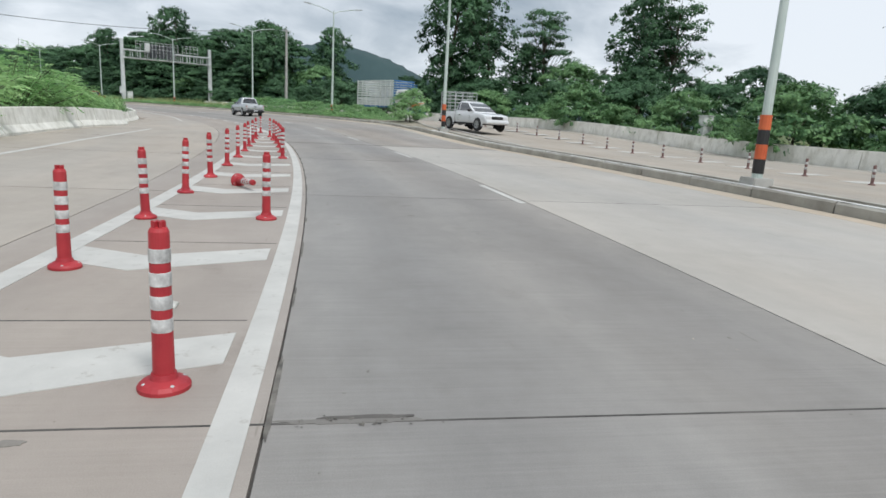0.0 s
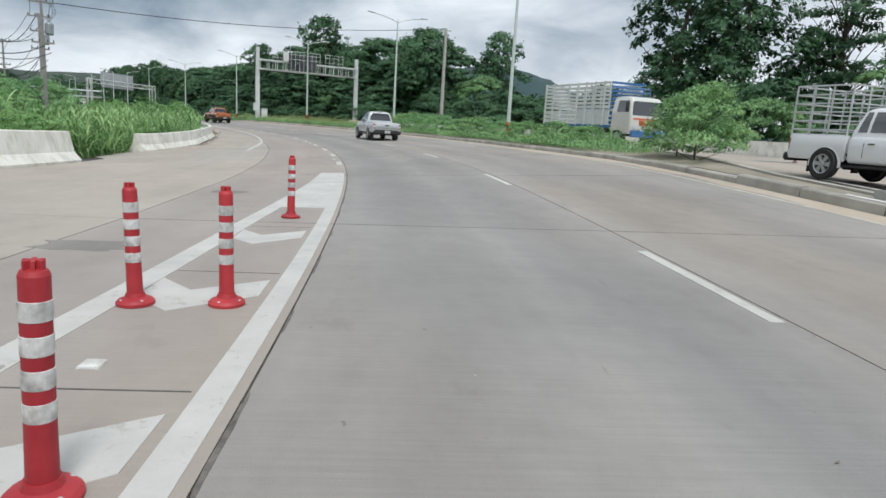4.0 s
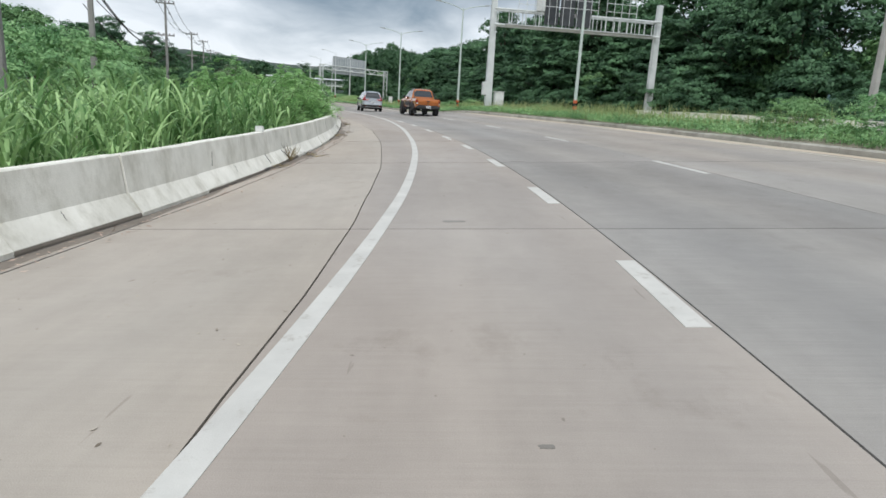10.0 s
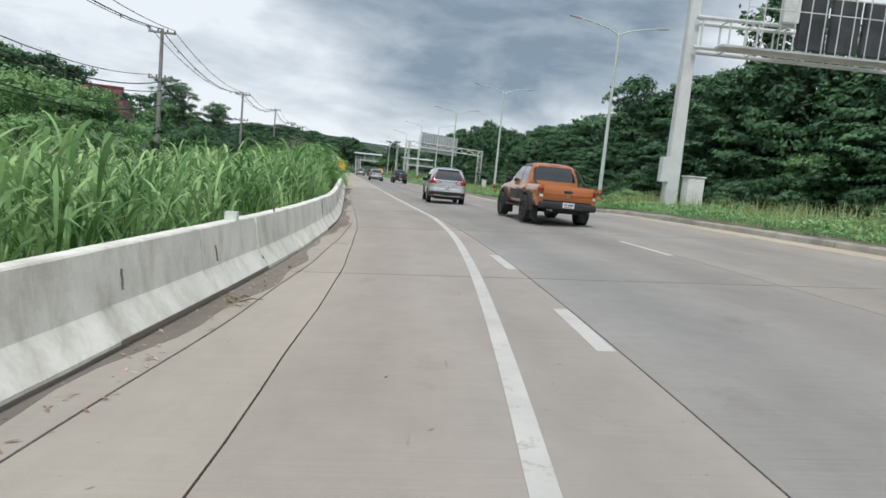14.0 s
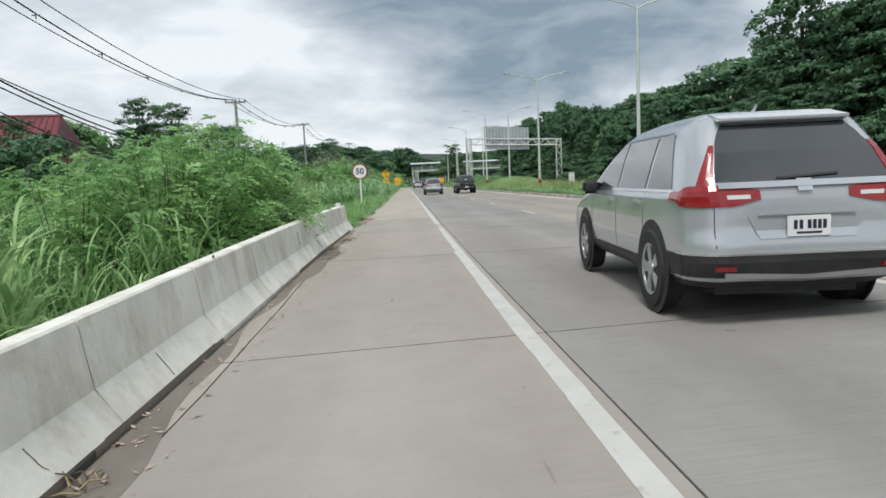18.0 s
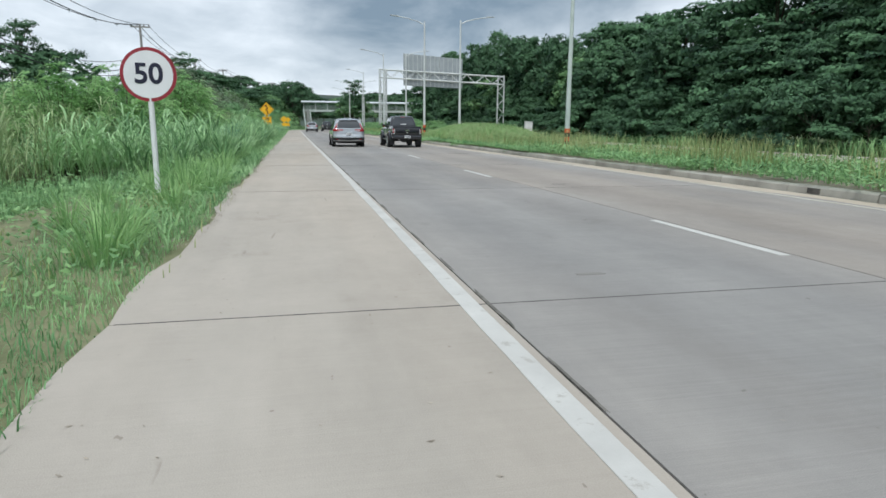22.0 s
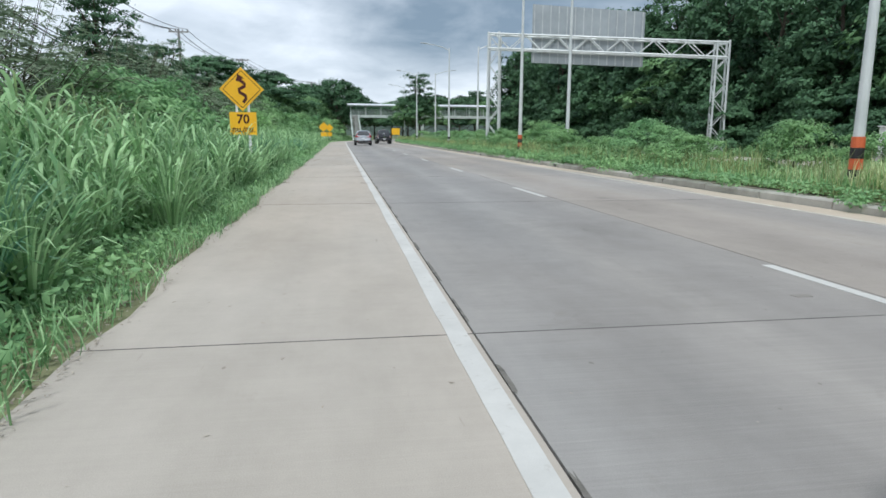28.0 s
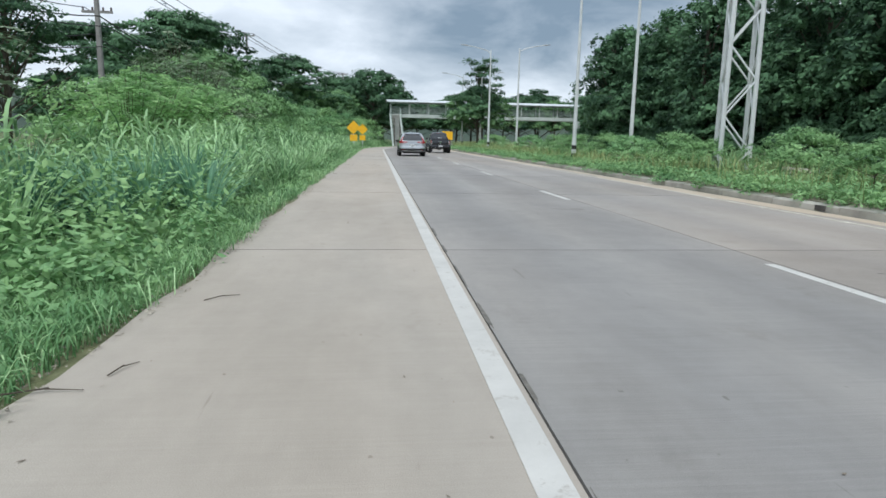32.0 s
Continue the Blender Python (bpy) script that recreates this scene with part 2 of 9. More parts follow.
CONC_LANE = concrete("lane_concrete", (0.205, 0.197, 0.186), (0.342, 0.328, 0.309), (0.95, 2.55), 1.25, 0.84)
CONC_SECOND = concrete("second_lane_concrete", (0.228, 0.214, 0.196), (0.362, 0.342, 0.317), (4.45, 6.1), 1.1, 0.87, 0.6)
CONC_PALE = concrete("newer_lane_concrete", (0.34, 0.323, 0.295), (0.475, 0.454, 0.418), (5.4,), 0.8, 0.94)
CONC_MERGE = concrete("merging_lane_concrete", (0.272, 0.245, 0.22), (0.408, 0.371, 0.334), (-1.9, -0.6), 1.0, 0.9)
CONC_SHOULDER = concrete("dusty_shoulder_concrete", (0.31, 0.279, 0.237), (0.455, 0.412, 0.357), (), 0.7)
CONC_STRIP = concrete("outer_shoulder_concrete", (0.298, 0.27, 0.236), (0.44, 0.402, 0.355), (), 0.8)
CONC_OLD = concrete("mended_concrete", (0.15, 0.142, 0.13), (0.28, 0.266, 0.245), (), 0.2)
JOINT = material("joint_sealant", ((0.035, 0.034, 0.032), (0.13, 0.12, 0.11)), 0.9, grain=30, patch=3)
CRUMB = material("crumbled_joint", ((0.07, 0.065, 0.058), (0.22, 0.205, 0.18)), 0.95, grain=60, patch=9, amount=0.5, bump=0.5, bump_scale=90)
BARRIER = material("barrier_concrete", ((0.66, 0.645, 0.58), (0.88, 0.865, 0.80)), 0.88, grain=25, patch=1.4, amount=0.4, per="object", spread=0.08, bump=0.3, bump_scale=60)
# rain streaks and algae run down the barrier's face
bn, bl = BARRIER.node_tree.nodes, BARRIER.node_tree.links
b_src = bn["Principled BSDF"].inputs["Base Color"].links[0].from_socket
b_tc, b_map, b_noise, b_ramp, b_mix = bn.new("ShaderNodeTexCoord"), bn.new("ShaderNodeMapping"), bn.new("ShaderNodeTexNoise"), bn.new("ShaderNodeMapRange"), bn.new("ShaderNodeMix")
b_map.inputs["Scale"].default_value = (3.2, 3.2, 1.3)
b_noise.inputs["Scale"].default_value, b_noise.inputs["Detail"].default_value, b_noise.inputs["Roughness"].default_value = 1.0, 8.0, 0.7
b_ramp.inputs["From Min"].default_value, b_ramp.inputs["From Max"].default_value = 0.47, 0.66
b_ramp.inputs["To Max"].default_value = 0.5
b_mix.data_type, b_mix.blend_type = "RGBA", "MULTIPLY"
b_mix.inputs[7].default_value = (0.52, 0.505, 0.44, 1)
bl.new(b_tc.outputs["Object"], b_map.inputs["Vector"])
bl.new(b_map.outputs["Vector"], b_noise.inputs["Vector"])
bl.new(b_noise.outputs["Fac"], b_ramp.inputs["Value"])
bl.new(b_ramp.outputs["Result"], b_mix.inputs[0])
bl.new(b_src, b_mix.inputs[6])
bl.new(b_mix.outputs[2], bn["Principled BSDF"].inputs["Base Color"])
KERB = material("kerb_concrete", ((0.27, 0.255, 0.22), (0.47, 0.45, 0.40)), 0.9, grain=30, patch=1.2, per="object", bump=0.3)
SOIL = material("verge_soil", ((0.10, 0.085, 0.055), (0.22, 0.19, 0.13)), 0.95, grain=8, patch=0.3, bump=0.6, bump_scale=12)
LITTER_SOIL = material("pale_track_soil", ((0.21, 0.165, 0.13), (0.44, 0.37, 0.31)), 0.95, grain=14, patch=0.9, amount=0.4, bump=0.6, bump_scale=30)
DUST = material("dusty_median_earth", ((0.20, 0.175, 0.13), (0.38, 0.34, 0.27)), 0.95, grain=9, patch=0.5, bump=0.5, bump_scale=15)
TURF = material("worn_turf", ((0.09, 0.115, 0.045), (0.24, 0.235, 0.13)), 0.95, grain=22, patch=1.1, amount=0.45, bump=0.6, bump_scale=40)
GROUND = material("grassy_ground", ((0.045, 0.075, 0.02), (0.13, 0.16, 0.05)), 0.95, grain=5, patch=0.15, bump=0.6, bump_scale=8)
STEEL = material("galvanised_steel", ((0.40, 0.42, 0.42), (0.60, 0.62, 0.61)), 0.5, 0.35, grain=20, patch=2, bump=0.03)
WHITE_STEEL = material("pale_painted_steel", ((0.50, 0.53, 0.52), (0.68, 0.70, 0.69)), 0.5, 0.1, grain=15, patch=1, bump=0.03)
LAMP_GREEN = material("pale_green_pole_paint", ((0.42, 0.50, 0.46), (0.58, 0.64, 0.60)), 0.5, 0.1, grain=10, patch=1, bump=0.03)
CONC_POLE = material("pole_concrete", ((0.30, 0.30, 0.28), (0.48, 0.47, 0.44)), 0.9, grain=20, patch=1)
WOOD_POLE = material("weathered_pole_concrete", ((0.20, 0.195, 0.185), (0.36, 0.35, 0.335)), 0.9, grain=14, patch=0.8, bump=0.3)
BLACK = material("black_paint", ((0.012, 0.012, 0.012), (0.03, 0.03, 0.03)), 0.6, grain=20, patch=2, bump=0.05)
ORANGE_RED = material("faded_red_paint", ((0.50, 0.09, 0.03), (0.62, 0.15, 0.05)), 0.6, grain=20, patch=2, bump=0.05)
CABLE = material("cable_rubber", ((0.012, 0.012, 0.012), (0.035, 0.035, 0.035)), 0.7, bump=0)
LEAF_DARK = material("dark_leaf", ((0.017, 0.05, 0.027), (0.145, 0.28, 0.135)), 0.6, grain=0.5, patch=0.16, amount=0.5, per="island", spread=0.22, bump=0, translucent=0.2)
LEAF_MID = material("mid_green_leaf", ((0.12, 0.25, 0.10), (0.35, 0.55, 0.24)), 0.55, grain=1.5, patch=0.4, amount=0.6, per="island", spread=0.3, bump=0, translucent=0.3)
LEAF_LIGHT = material("bright_green_leaf", ((0.13, 0.285, 0.12), (0.39, 0.61, 0.29)), 0.5, grain=1.5, patch=0.5, amount=0.6, per="island", spread=0.3, bump=0, translucent=0.35)
HEDGE_LEAF = material("hedge_leaf", ((0.06, 0.145, 0.06), (0.25, 0.42, 0.18)), 0.55, grain=1.0, patch=0.3, amount=0.5, per="island", spread=0.28, bump=0, translucent=0.25)
GREY_LEAF = material("grey_green_leaf", ((0.13, 0.19, 0.11), (0.33, 0.40, 0.27)), 0.65, grain=1.2, patch=0.4, amount=0.6, per="island", spread=0.3, bump=0, translucent=0.25)
REED = material("reed_blade", ((0.085, 0.20, 0.06), (0.46, 0.66, 0.30)), 0.5, grain=0.8, patch=0.35, amount=0.5, per="island", spread=0.42, bump=0, translucent=0.3)
FERN_LEAF = material("feathery_leaf", ((0.16, 0.33, 0.11), (0.44, 0.66, 0.29)), 0.5, grain=1.2, patch=0.6, amount=0.6, per="island", spread=0.3, bump=0, translucent=0.4)
DRY = material("dry_straw_blade", ((0.20, 0.16, 0.08), (0.38, 0.31, 0.17)), 0.8, grain=2, patch=0.5, per="island", spread=0.3, bump=0)
GRIT = material("grey_grit", ((0.15, 0.125, 0.095), (0.44, 0.39, 0.32)), 0.9, grain=5, patch=2, per="island", spread=0.5, bump=0)
BARK = material("tree_bark", ((0.045, 0.035, 0.025), (0.13, 0.11, 0.085)), 0.95, grain=12, patch=1.5, bump=0.6, bump_scale=14)
HILL = material("far_forest_hill", ((0.030, 0.060, 0.065), (0.055, 0.095, 0.095)), 1.0, grain=0.02, patch=0.004, bump=0)
HILL_NEAR = material("near_forest_hill", ((0.025, 0.045, 0.035), (0.06, 0.085, 0.06)), 1.0, grain=0.05, patch=0.01, bump=0)


def worn_paint(name, colour, under, wear=0.42, scale=5.0):
    """Road paint that has flaked off in patches, showing the concrete under it."""
    m = material(name, (tuple(c * 0.8 for c in colour), colour), 0.75, grain=40, patch=2, bump=0.15, bump_scale=120)
    n, l = m.node_tree.nodes, m.node_tree.links
    p = n["Principled BSDF"]
    src = p.inputs["Base Color"].links[0].from_socket
    tc = n.new("ShaderNodeTexCoord")
    w = n.new("ShaderNodeTexNoise")
    w.inputs["Scale"].default_value, w.inputs["Detail"].default_value, w.inputs["Roughness"].default_value = scale, 10.0, 0.75
    l.new(tc.outputs["Object"], w.inputs["Vector"])
    r = n.new("ShaderNodeMapRange")
    r.inputs["From Min"].default_value, r.inputs["From Max"].default_value = wear - 0.05, wear + 0.02
    l.new(w.outputs["Fac"], r.inputs["Value"])
    mx = n.new("ShaderNodeMix")
    mx.data_type = "RGBA"
    mx.inputs[6].default_value = (*under, 1)
    l.new(r.outputs["Result"], mx.inputs[0])
    l.new(src, mx.inputs[7])
    l.new(mx.outputs[2], p.inputs["Base Color"])
    return m


GUTTER = concrete("gutter_dirt", (0.12, 0.103, 0.085), (0.28, 0.25, 0.215), (), 0.1)
SAND = concrete("windblown_sand", (0.36, 0.31, 0.24), (0.54, 0.47, 0.38), (), 0.1)
PAINT = worn_paint("worn_white_road_paint", (0.57, 0.56, 0.525), (0.40, 0.38, 0.345), 0.41, 7.0)
PAINT_FADED = worn_paint("faded_kerb_line_paint", (0.60, 0.57, 0.49), (0.42, 0.385, 0.325), 0.55, 3.0)
PAINT_FLAKED = worn_paint("flaked_white_road_paint", (0.74, 0.74, 0.72), (0.38, 0.36, 0.33), 0.46, 2.2)

# ---- the road's line: s along the joint left of the through lanes, o to the right of it ----
KNOT_S = [-60, 0, 35, 70, 105, 125, 266, 300, 460]
KNOT_H = [64.95, 43.1, 30.36, 13.49, -1.16, -0.5, -0.5, 15.2, 15.2]
RS = np.arange(-60, 460, 0.25)
RH = np.radians(np.interp(RS, KNOT_S, KNOT_H))
_m = (RH[1:] + RH[:-1]) / 2
RX = np.concatenate(([0], np.cumsum(np.sin(_m) * 0.25)))
RY = np.concatenate(([0], np.cumsum(np.cos(_m) * 0.25)))
RX, RY = RX - RX[240] + 0.613, RY - RY[240] + 1.074


def bank(s):
    u = np.interp(s, [23.5, 43, 106.5, 122.5], [0, 1, 1, 0])
    return 0.055 * u * u * (3 - 2 * u)


def place(s, o, h=0.0):
    """World places of road places (arrays or numbers): s along, o to the right, h above the road's surface."""
    s, o = np.broadcast_arrays(np.asarray(s, float), np.asarray(o, float))
    a = np.interp(s, RS, RH)
    x = np.interp(s, RS, RX) + o * np.cos(a)
    y = np.interp(s, RS, RY) - o * np.sin(a)
    z = bank(s) * np.clip(o, np.interp(s, [30, 55], [-2.6, -8]), 12) + h
    return np.stack([x, y, z], -1)


def spot(s, o, h=0.0, turn=0.0):
    """The pose of a thing that stands at a road place, its y axis along the road."""
    x, y, z = place(s, o, h)
    return pose(x, y, z, 0, 0, -math.degrees(np.interp(s, RS, RH)) + turn)


def mesh(name, verts, faces, mat, smooth=False):
    me = bpy.data.meshes.new(name)
    me.from_pydata([tuple(v) for v in verts], [], [tuple(f) for f in faces])
    me.materials.append(mat)
    if smooth:
        me.polygons.foreach_set("use_smooth", [True] * len(me.polygons))
    me.update()
    return me


def quads(name, verts, nper, faces_one, mat):
    """One mesh of many alike pieces: verts (n, nper, 3), and one piece's faces as rows of 3 or 4."""
    n = len(verts)
    me = bpy.data.meshes.new(name)
    co = np.asarray(verts, np.float32).reshape(-1, 3)
    me.vertices.add(len(co))
    me.vertices.foreach_set("co", co.ravel())
    sizes = [len(f) for f in faces_one]
    loops = np.concatenate([np.array(f) for f in faces_one])
    allv = (loops[None, :] + (np.arange(n) * nper)[:, None]).ravel()
    me.loops.add(len(allv))
    me.loops.foreach_set("vertex_index", allv.astype(np.int32))
    tot = np.tile(np.array(sizes, np.int32), n)
    me.polygons.add(len(tot))
    start = np.concatenate(([0], np.cumsum(tot)[:-1])).astype(np.int32)
    me.polygons.foreach_set("loop_start", start)
    me.polygons.foreach_set("loop_total", tot)
    me.materials.append(mat)
    me.update(calc_edges=True)
    return me


def part(name, bm, mat, parent=None, label="", bevel=0.0):
    """Links a bmesh as one mesh object under a thing or a part."""
    if bevel:
        bmesh.ops.bevel(bm, geom=list(bm.edges), offset=bevel, segments=2, affect="EDGES", clamp_overlap=True)
    me = bpy.data.meshes.new(name)
    bm.to_mesh(me)
    bm.free()
    me.materials.append(mat)
    ob = new(name, me)
    if parent is not None:
        ob.parent = parent
    if label:
        ob["label"] = label
    return ob


def linked(name, me, parent=None, label=""):
    ob = new(name, me)
    if parent is not None:
        ob.parent = parent
    if label:
        ob["label"] = label
    return ob


def box(bm, x0, x1, y0, y1, z0, z1, m=None):
    vs = [bm.verts.new(((x0, x1)[i & 1], (y0, y1)[i >> 1 & 1], (z0, z1)[i >> 2])) for i in range(8)]
    for f in ((0, 2, 3, 1), (4, 5, 7, 6), (0, 1, 5, 4), (2, 6, 7, 3), (0, 4, 6, 2), (1, 3, 7, 5)):
        bm.faces.new([vs[i] for i in f])
    if m is not None:
        bmesh.ops.transform(bm, matrix=m, verts=vs)
    return bm


def rod(bm, a, b, r0, r1=None, n=10):
    a, b = Vector(a), Vector(b)
    d = b - a
    m = Matrix.Translation((a + b) / 2) @ d.to_track_quat("Z", "Y").to_matrix().to_4x4()
    bmesh.ops.create_cone(bm, cap_ends=True, segments=n, radius1=r0, radius2=r0 if r1 is None else r1, depth=d.length, matrix=m)
    return bm


def lathe(bm, prof, n=20, m=None):
    """prof: (radius, height) pairs from bottom to top."""
    rings = [[bm.verts.new((r * math.cos(k * 2 * math.pi / n), r * math.sin(k * 2 * math.pi / n), z)) for k in range(n)] for r, z in prof]
    for a, b in zip(rings, rings[1:]):
        for k in range(n):
            bm.faces.new((a[k], a[(k + 1) % n], b[(k + 1) % n], b[k]))
    bm.faces.new(list(reversed(rings[0])))
    bm.faces.new(rings[-1])
    if m is not None:
        bmesh.ops.transform(bm, matrix=m, verts=[v for r in rings for v in r])
    return bm


def sweep(name, prof, off, s0, s1, mat, step=1.0, parent=None, label="", caps=True, lift=0.0):
    """A prism with the profile [(o, h)] (closed, counter-clockwise seen along s) along the road at offset off(s)."""
    n = max(1, int(math.ceil((s1 - s0) / step)))
    ss = np.linspace(s0, s1, n + 1)
    k = len(prof)
    vs = np.concatenate([place(s, off(s) + np.array([p[0] for p in prof]), np.array([p[1] for p in prof]) + lift) for s in ss])
    fs = [(i * k + j, i * k + (j + 1) % k, (i + 1) * k + (j + 1) % k, (i + 1) * k + j) for i in range(n) for j in range(k)]
    if caps:
        fs += [tuple(range(k - 1, -1, -1)), tuple(n * k + j for j in range(k))]
    return linked(name, mesh(name, vs, fs, mat), parent, label)


def slab(name, s0, s1, left, right, mat, parent, top=0.0, thick=0.05, step=0.75, label=""):
    """A piece of paving or paint between two offsets (functions of s), with sides."""
    n = max(1, int(math.ceil((s1 - s0) / step)))
    ss = np.linspace(s0, s1, n + 1)
    vs = []
    for s in ss:
        l, r = left(s), right(s)
        vs += list(place([s, s, s, s], [l, l, r, r], [top - thick, top, top, top - thick]))
    fs = []
    for i in range(n):
        a, b = 4 * i, 4 * i + 4
        fs += [(a + 1, a + 2, b + 2, b + 1), (a, a + 1, b + 1, b), (a + 2, a + 3, b + 3, b + 2)]
    fs += [(0, 3, 2, 1), (4 * n, 4 * n + 1, 4 * n + 2, 4 * n + 3)]
    me = mesh(name, vs, fs, mat)
    uv = np.array([(s, o) for s in ss for o in (left(s), left(s), right(s), right(s))], np.float32)
    idx = np.empty(len(me.loops), np.int32)
    me.loops.foreach_get("vertex_index", idx)
    me.uv_layers.new(name="road").data.foreach_set("uv", uv[idx].ravel())
    return linked(name, me, parent, label)


def const(v):
    return lambda s: v


def line(*pairs):
    xs, ys = [p[0] for p in pairs], [p[1] for p in pairs]
    return lambda s: float(np.interp(s, xs, ys))


# offsets of the road's long edges
kerb_o = line((-60, 8.9), (25, 8.8), (60, 8.6), (115, 8.3), (150, 8.0), (175, 7.6), (460, 7.6))
barrier_o = line((48, -7.3), (50, -6.6), (53, -6.0), (56, -5.5), (58, -5.43), (61, -5.22), (64, -4.95), (66, -4.74), (69, -4.53), (73, -4.3), (80, -3.92), (83.5, -3.78), (87, -3.66), (94, -3.25), (100, -2.95), (105, -2.82), (111, -2.69), (128, -2.48))
barrier0_o = line((-40, -8.6), (19, -8.0), (30, -7.65), (37, -7.0), (42, -6.8))
grass_o = line((-60, -9.4), (20, -8.9), (42, -7.6), (50, -7.2), (56, -6.2), (60, -5.9), (80, -4.4), (100, -3.2), (127, -2.75), (129, -2.35), (460, -2.35))
B_o = line((-20, -2.5), (3, -1.97), (15, -1.68), (25, -1.25), (30, -1.02), (35, -0.66), (40, -0.4))
M_o = line((-40, -6.6), (20, -6.0), (34, -5.1), (42, -4.25), (47, -3.5), (49, -3.34), (52.7, -3.08), (57, -2.66), (61, -2.42), (68, -2.0), (75, -1.66), (82, -1.34), (90, -0.88), (98, -0.4), (104, -0.15), (130, -0.15), (150, -0.11), (460, -0.12))
J2_o = lambda s: -2.43 + 0.012 * math.sin(s * 0.9) + 0.007 * math.sin(s * 2.3 + 1)
JOINTS = [-58, -50.5, -43, -35.5, -28, -20.5, -13, -6, 1.3, 8.5, 15.7, 23.1, 30.2, 37.4, 44.85, 51.8, 58.75, 65.4, 72.3, 79.1, 85.9, 92.6, 99.4, 106.1, 112.95, 118.65, 124.2, 129.68, 137.5, 145.4, 152.95, 161.0, 168.6, 176.02, 183.9, 191.3, 198.75]
JOINTS += [198.75 + 7.5 * k for k in range(1, 28)]

# ---- ground ----
def ground_height(s, o):
    base = np.interp(o, [-200, -40, -14, -10, -3, 8, 12, 24, 30, 60, 200], [-0.5, -0.4, -0.35, -0.7, -0.8, -0.8, -0.8, -0.7, -0.1, 0.0, 0.0])
    return base


gs = np.concatenate((np.arange(-58, 400, 6.0),))
go = np.array([-260, -160, -100, -60, -40, -28, -20, -14, -10, -6, -2, 4, 9, 11, 14, 20, 24, 28, 34, 44, 60, 100, 160, 260.0])
gv = np.concatenate([place(s, np.minimum(go, 110.0 if s > 240 else 260.0), ground_height(s, go)) for s in gs])
k = len(go)
gf = [(i * k + j, i * k + j + 1, (i + 1) * k + j + 1, (i + 1) * k + j) for i in range(len(gs) - 1) for j in range(k - 1)]
# the far ground runs out to the horizon
R = 4500.0
gv = np.concatenate([gv, [(-R, -R, -1.2), (R, -R, -1.2), (R, R, -1.2), (-R, R, -1.2)]])
gf.append((len(gv) - 4, len(gv) - 3, len(gv) - 2, len(gv) - 1))
tagged(linked("ground", mesh("ground", gv, gf, GROUND)), "grassy earth ground under and beside the highway", "ground", kind="structure")

# ---- road bed (dark joint filler) and slabs ----
road = tagged(new("road"), "pale concrete highway carriageway with sealed joints between slabs", "road", kind="structure")
crown_o = lambda s: float(np.interp(s, [30, 55], [-2.6, -8]))
fill_l = lambda s: float(grass_o(s)) + 0.05 if s < 127 else -2.2
slab("joint_filler", -58, 400, lambda s: max(crown_o(s), fill_l(s)), lambda s: kerb_o(s) - 0.01, JOINT, road, top=-0.022, thick=0.2, step=0.75, label="dark sealed joints")
slab("joint_filler", -58, 60, fill_l, lambda s: max(crown_o(s), fill_l(s) + 0.01), JOINT, road, top=-0.022, thick=0.2, step=0.75, label="dark sealed joints")
G = 0.007
for a, b in zip(JOINTS, JOINTS[1:]):
    a, b = a + G, b - G
    slab("slab", a, b, const(G), const(3.42 - G), CONC_LANE, road)
    slab("slab", a, b, const(3.42 + G), lambda s: kerb_o(s) - 0.02, CONC_PALE if b < 23.5 else CONC_SECOND, road)
    if b < 130:
        slab("slab", a, b, lambda s: J2_o(s) + G, const(-G), CONC_MERGE, road)
        slab("slab", a, b, lambda s: min((barrier0_o(s) if s < 44 else barrier_o(s)) - 0.15, J2_o(s) - 0.1), lambda s: J2_o(s) - G, CONC_STRIP, road)
    else:
        slab("slab", a, b, lambda s: -2.38 + 0.06 * math.sin(s * 0.9) + 0.05 * math.sin(s * 2.7 + 1), const(-G), CONC_SHOULDER, road)

# ---- paint ----
marks = tagged(new("road_marking"), "worn white painted lane lines and chevrons on the concrete", "road marking", kind="structure")


def stripe(name, s0, s1, off, mat=None, w=0.19, h=0.004):
    return slab(name, s0, s1, lambda s: off(s) - w / 2, lambda s: off(s) + w / 2, mat or PAINT, marks, top=h, thick=0.006, step=1.0)


stripe("edge_line", -50, 38, const(-0.135), w=0.15)
stripe("gore_line", -20, 38, B_o, w=0.2)
stripe("edge_line", -40, 42, M_o, w=0.16)
stripe("edge_dash", 44.2, 47.8, M_o, w=0.16)
stripe("edge_dash", 50.0, 57.2, M_o, w=0.15)
stripe("edge_dash", 57.45, 57.85, lambda s: M_o(s) + 0.02, PAINT_FLAKED, w=0.12)
stripe("edge_dash", 57.93, 58.3, lambda s: M_o(s) + 0.05, PAINT_FLAKED, w=0.10)
stripe("edge_line", 58.4, 103.5, lambda s: M_o(s) + 0.03, w=0.135)
PAINT_GONE = worn_paint("mostly_flaked_road_paint", (0.74, 0.74, 0.72), (0.385, 0.355, 0.32), 0.53, 3.4)
stripe("edge_line", 103.5, 105.6, M_o, PAINT_GONE, w=0.15)
stripe("edge_line", 105.6, 111.5, M_o, PAINT, w=0.14)


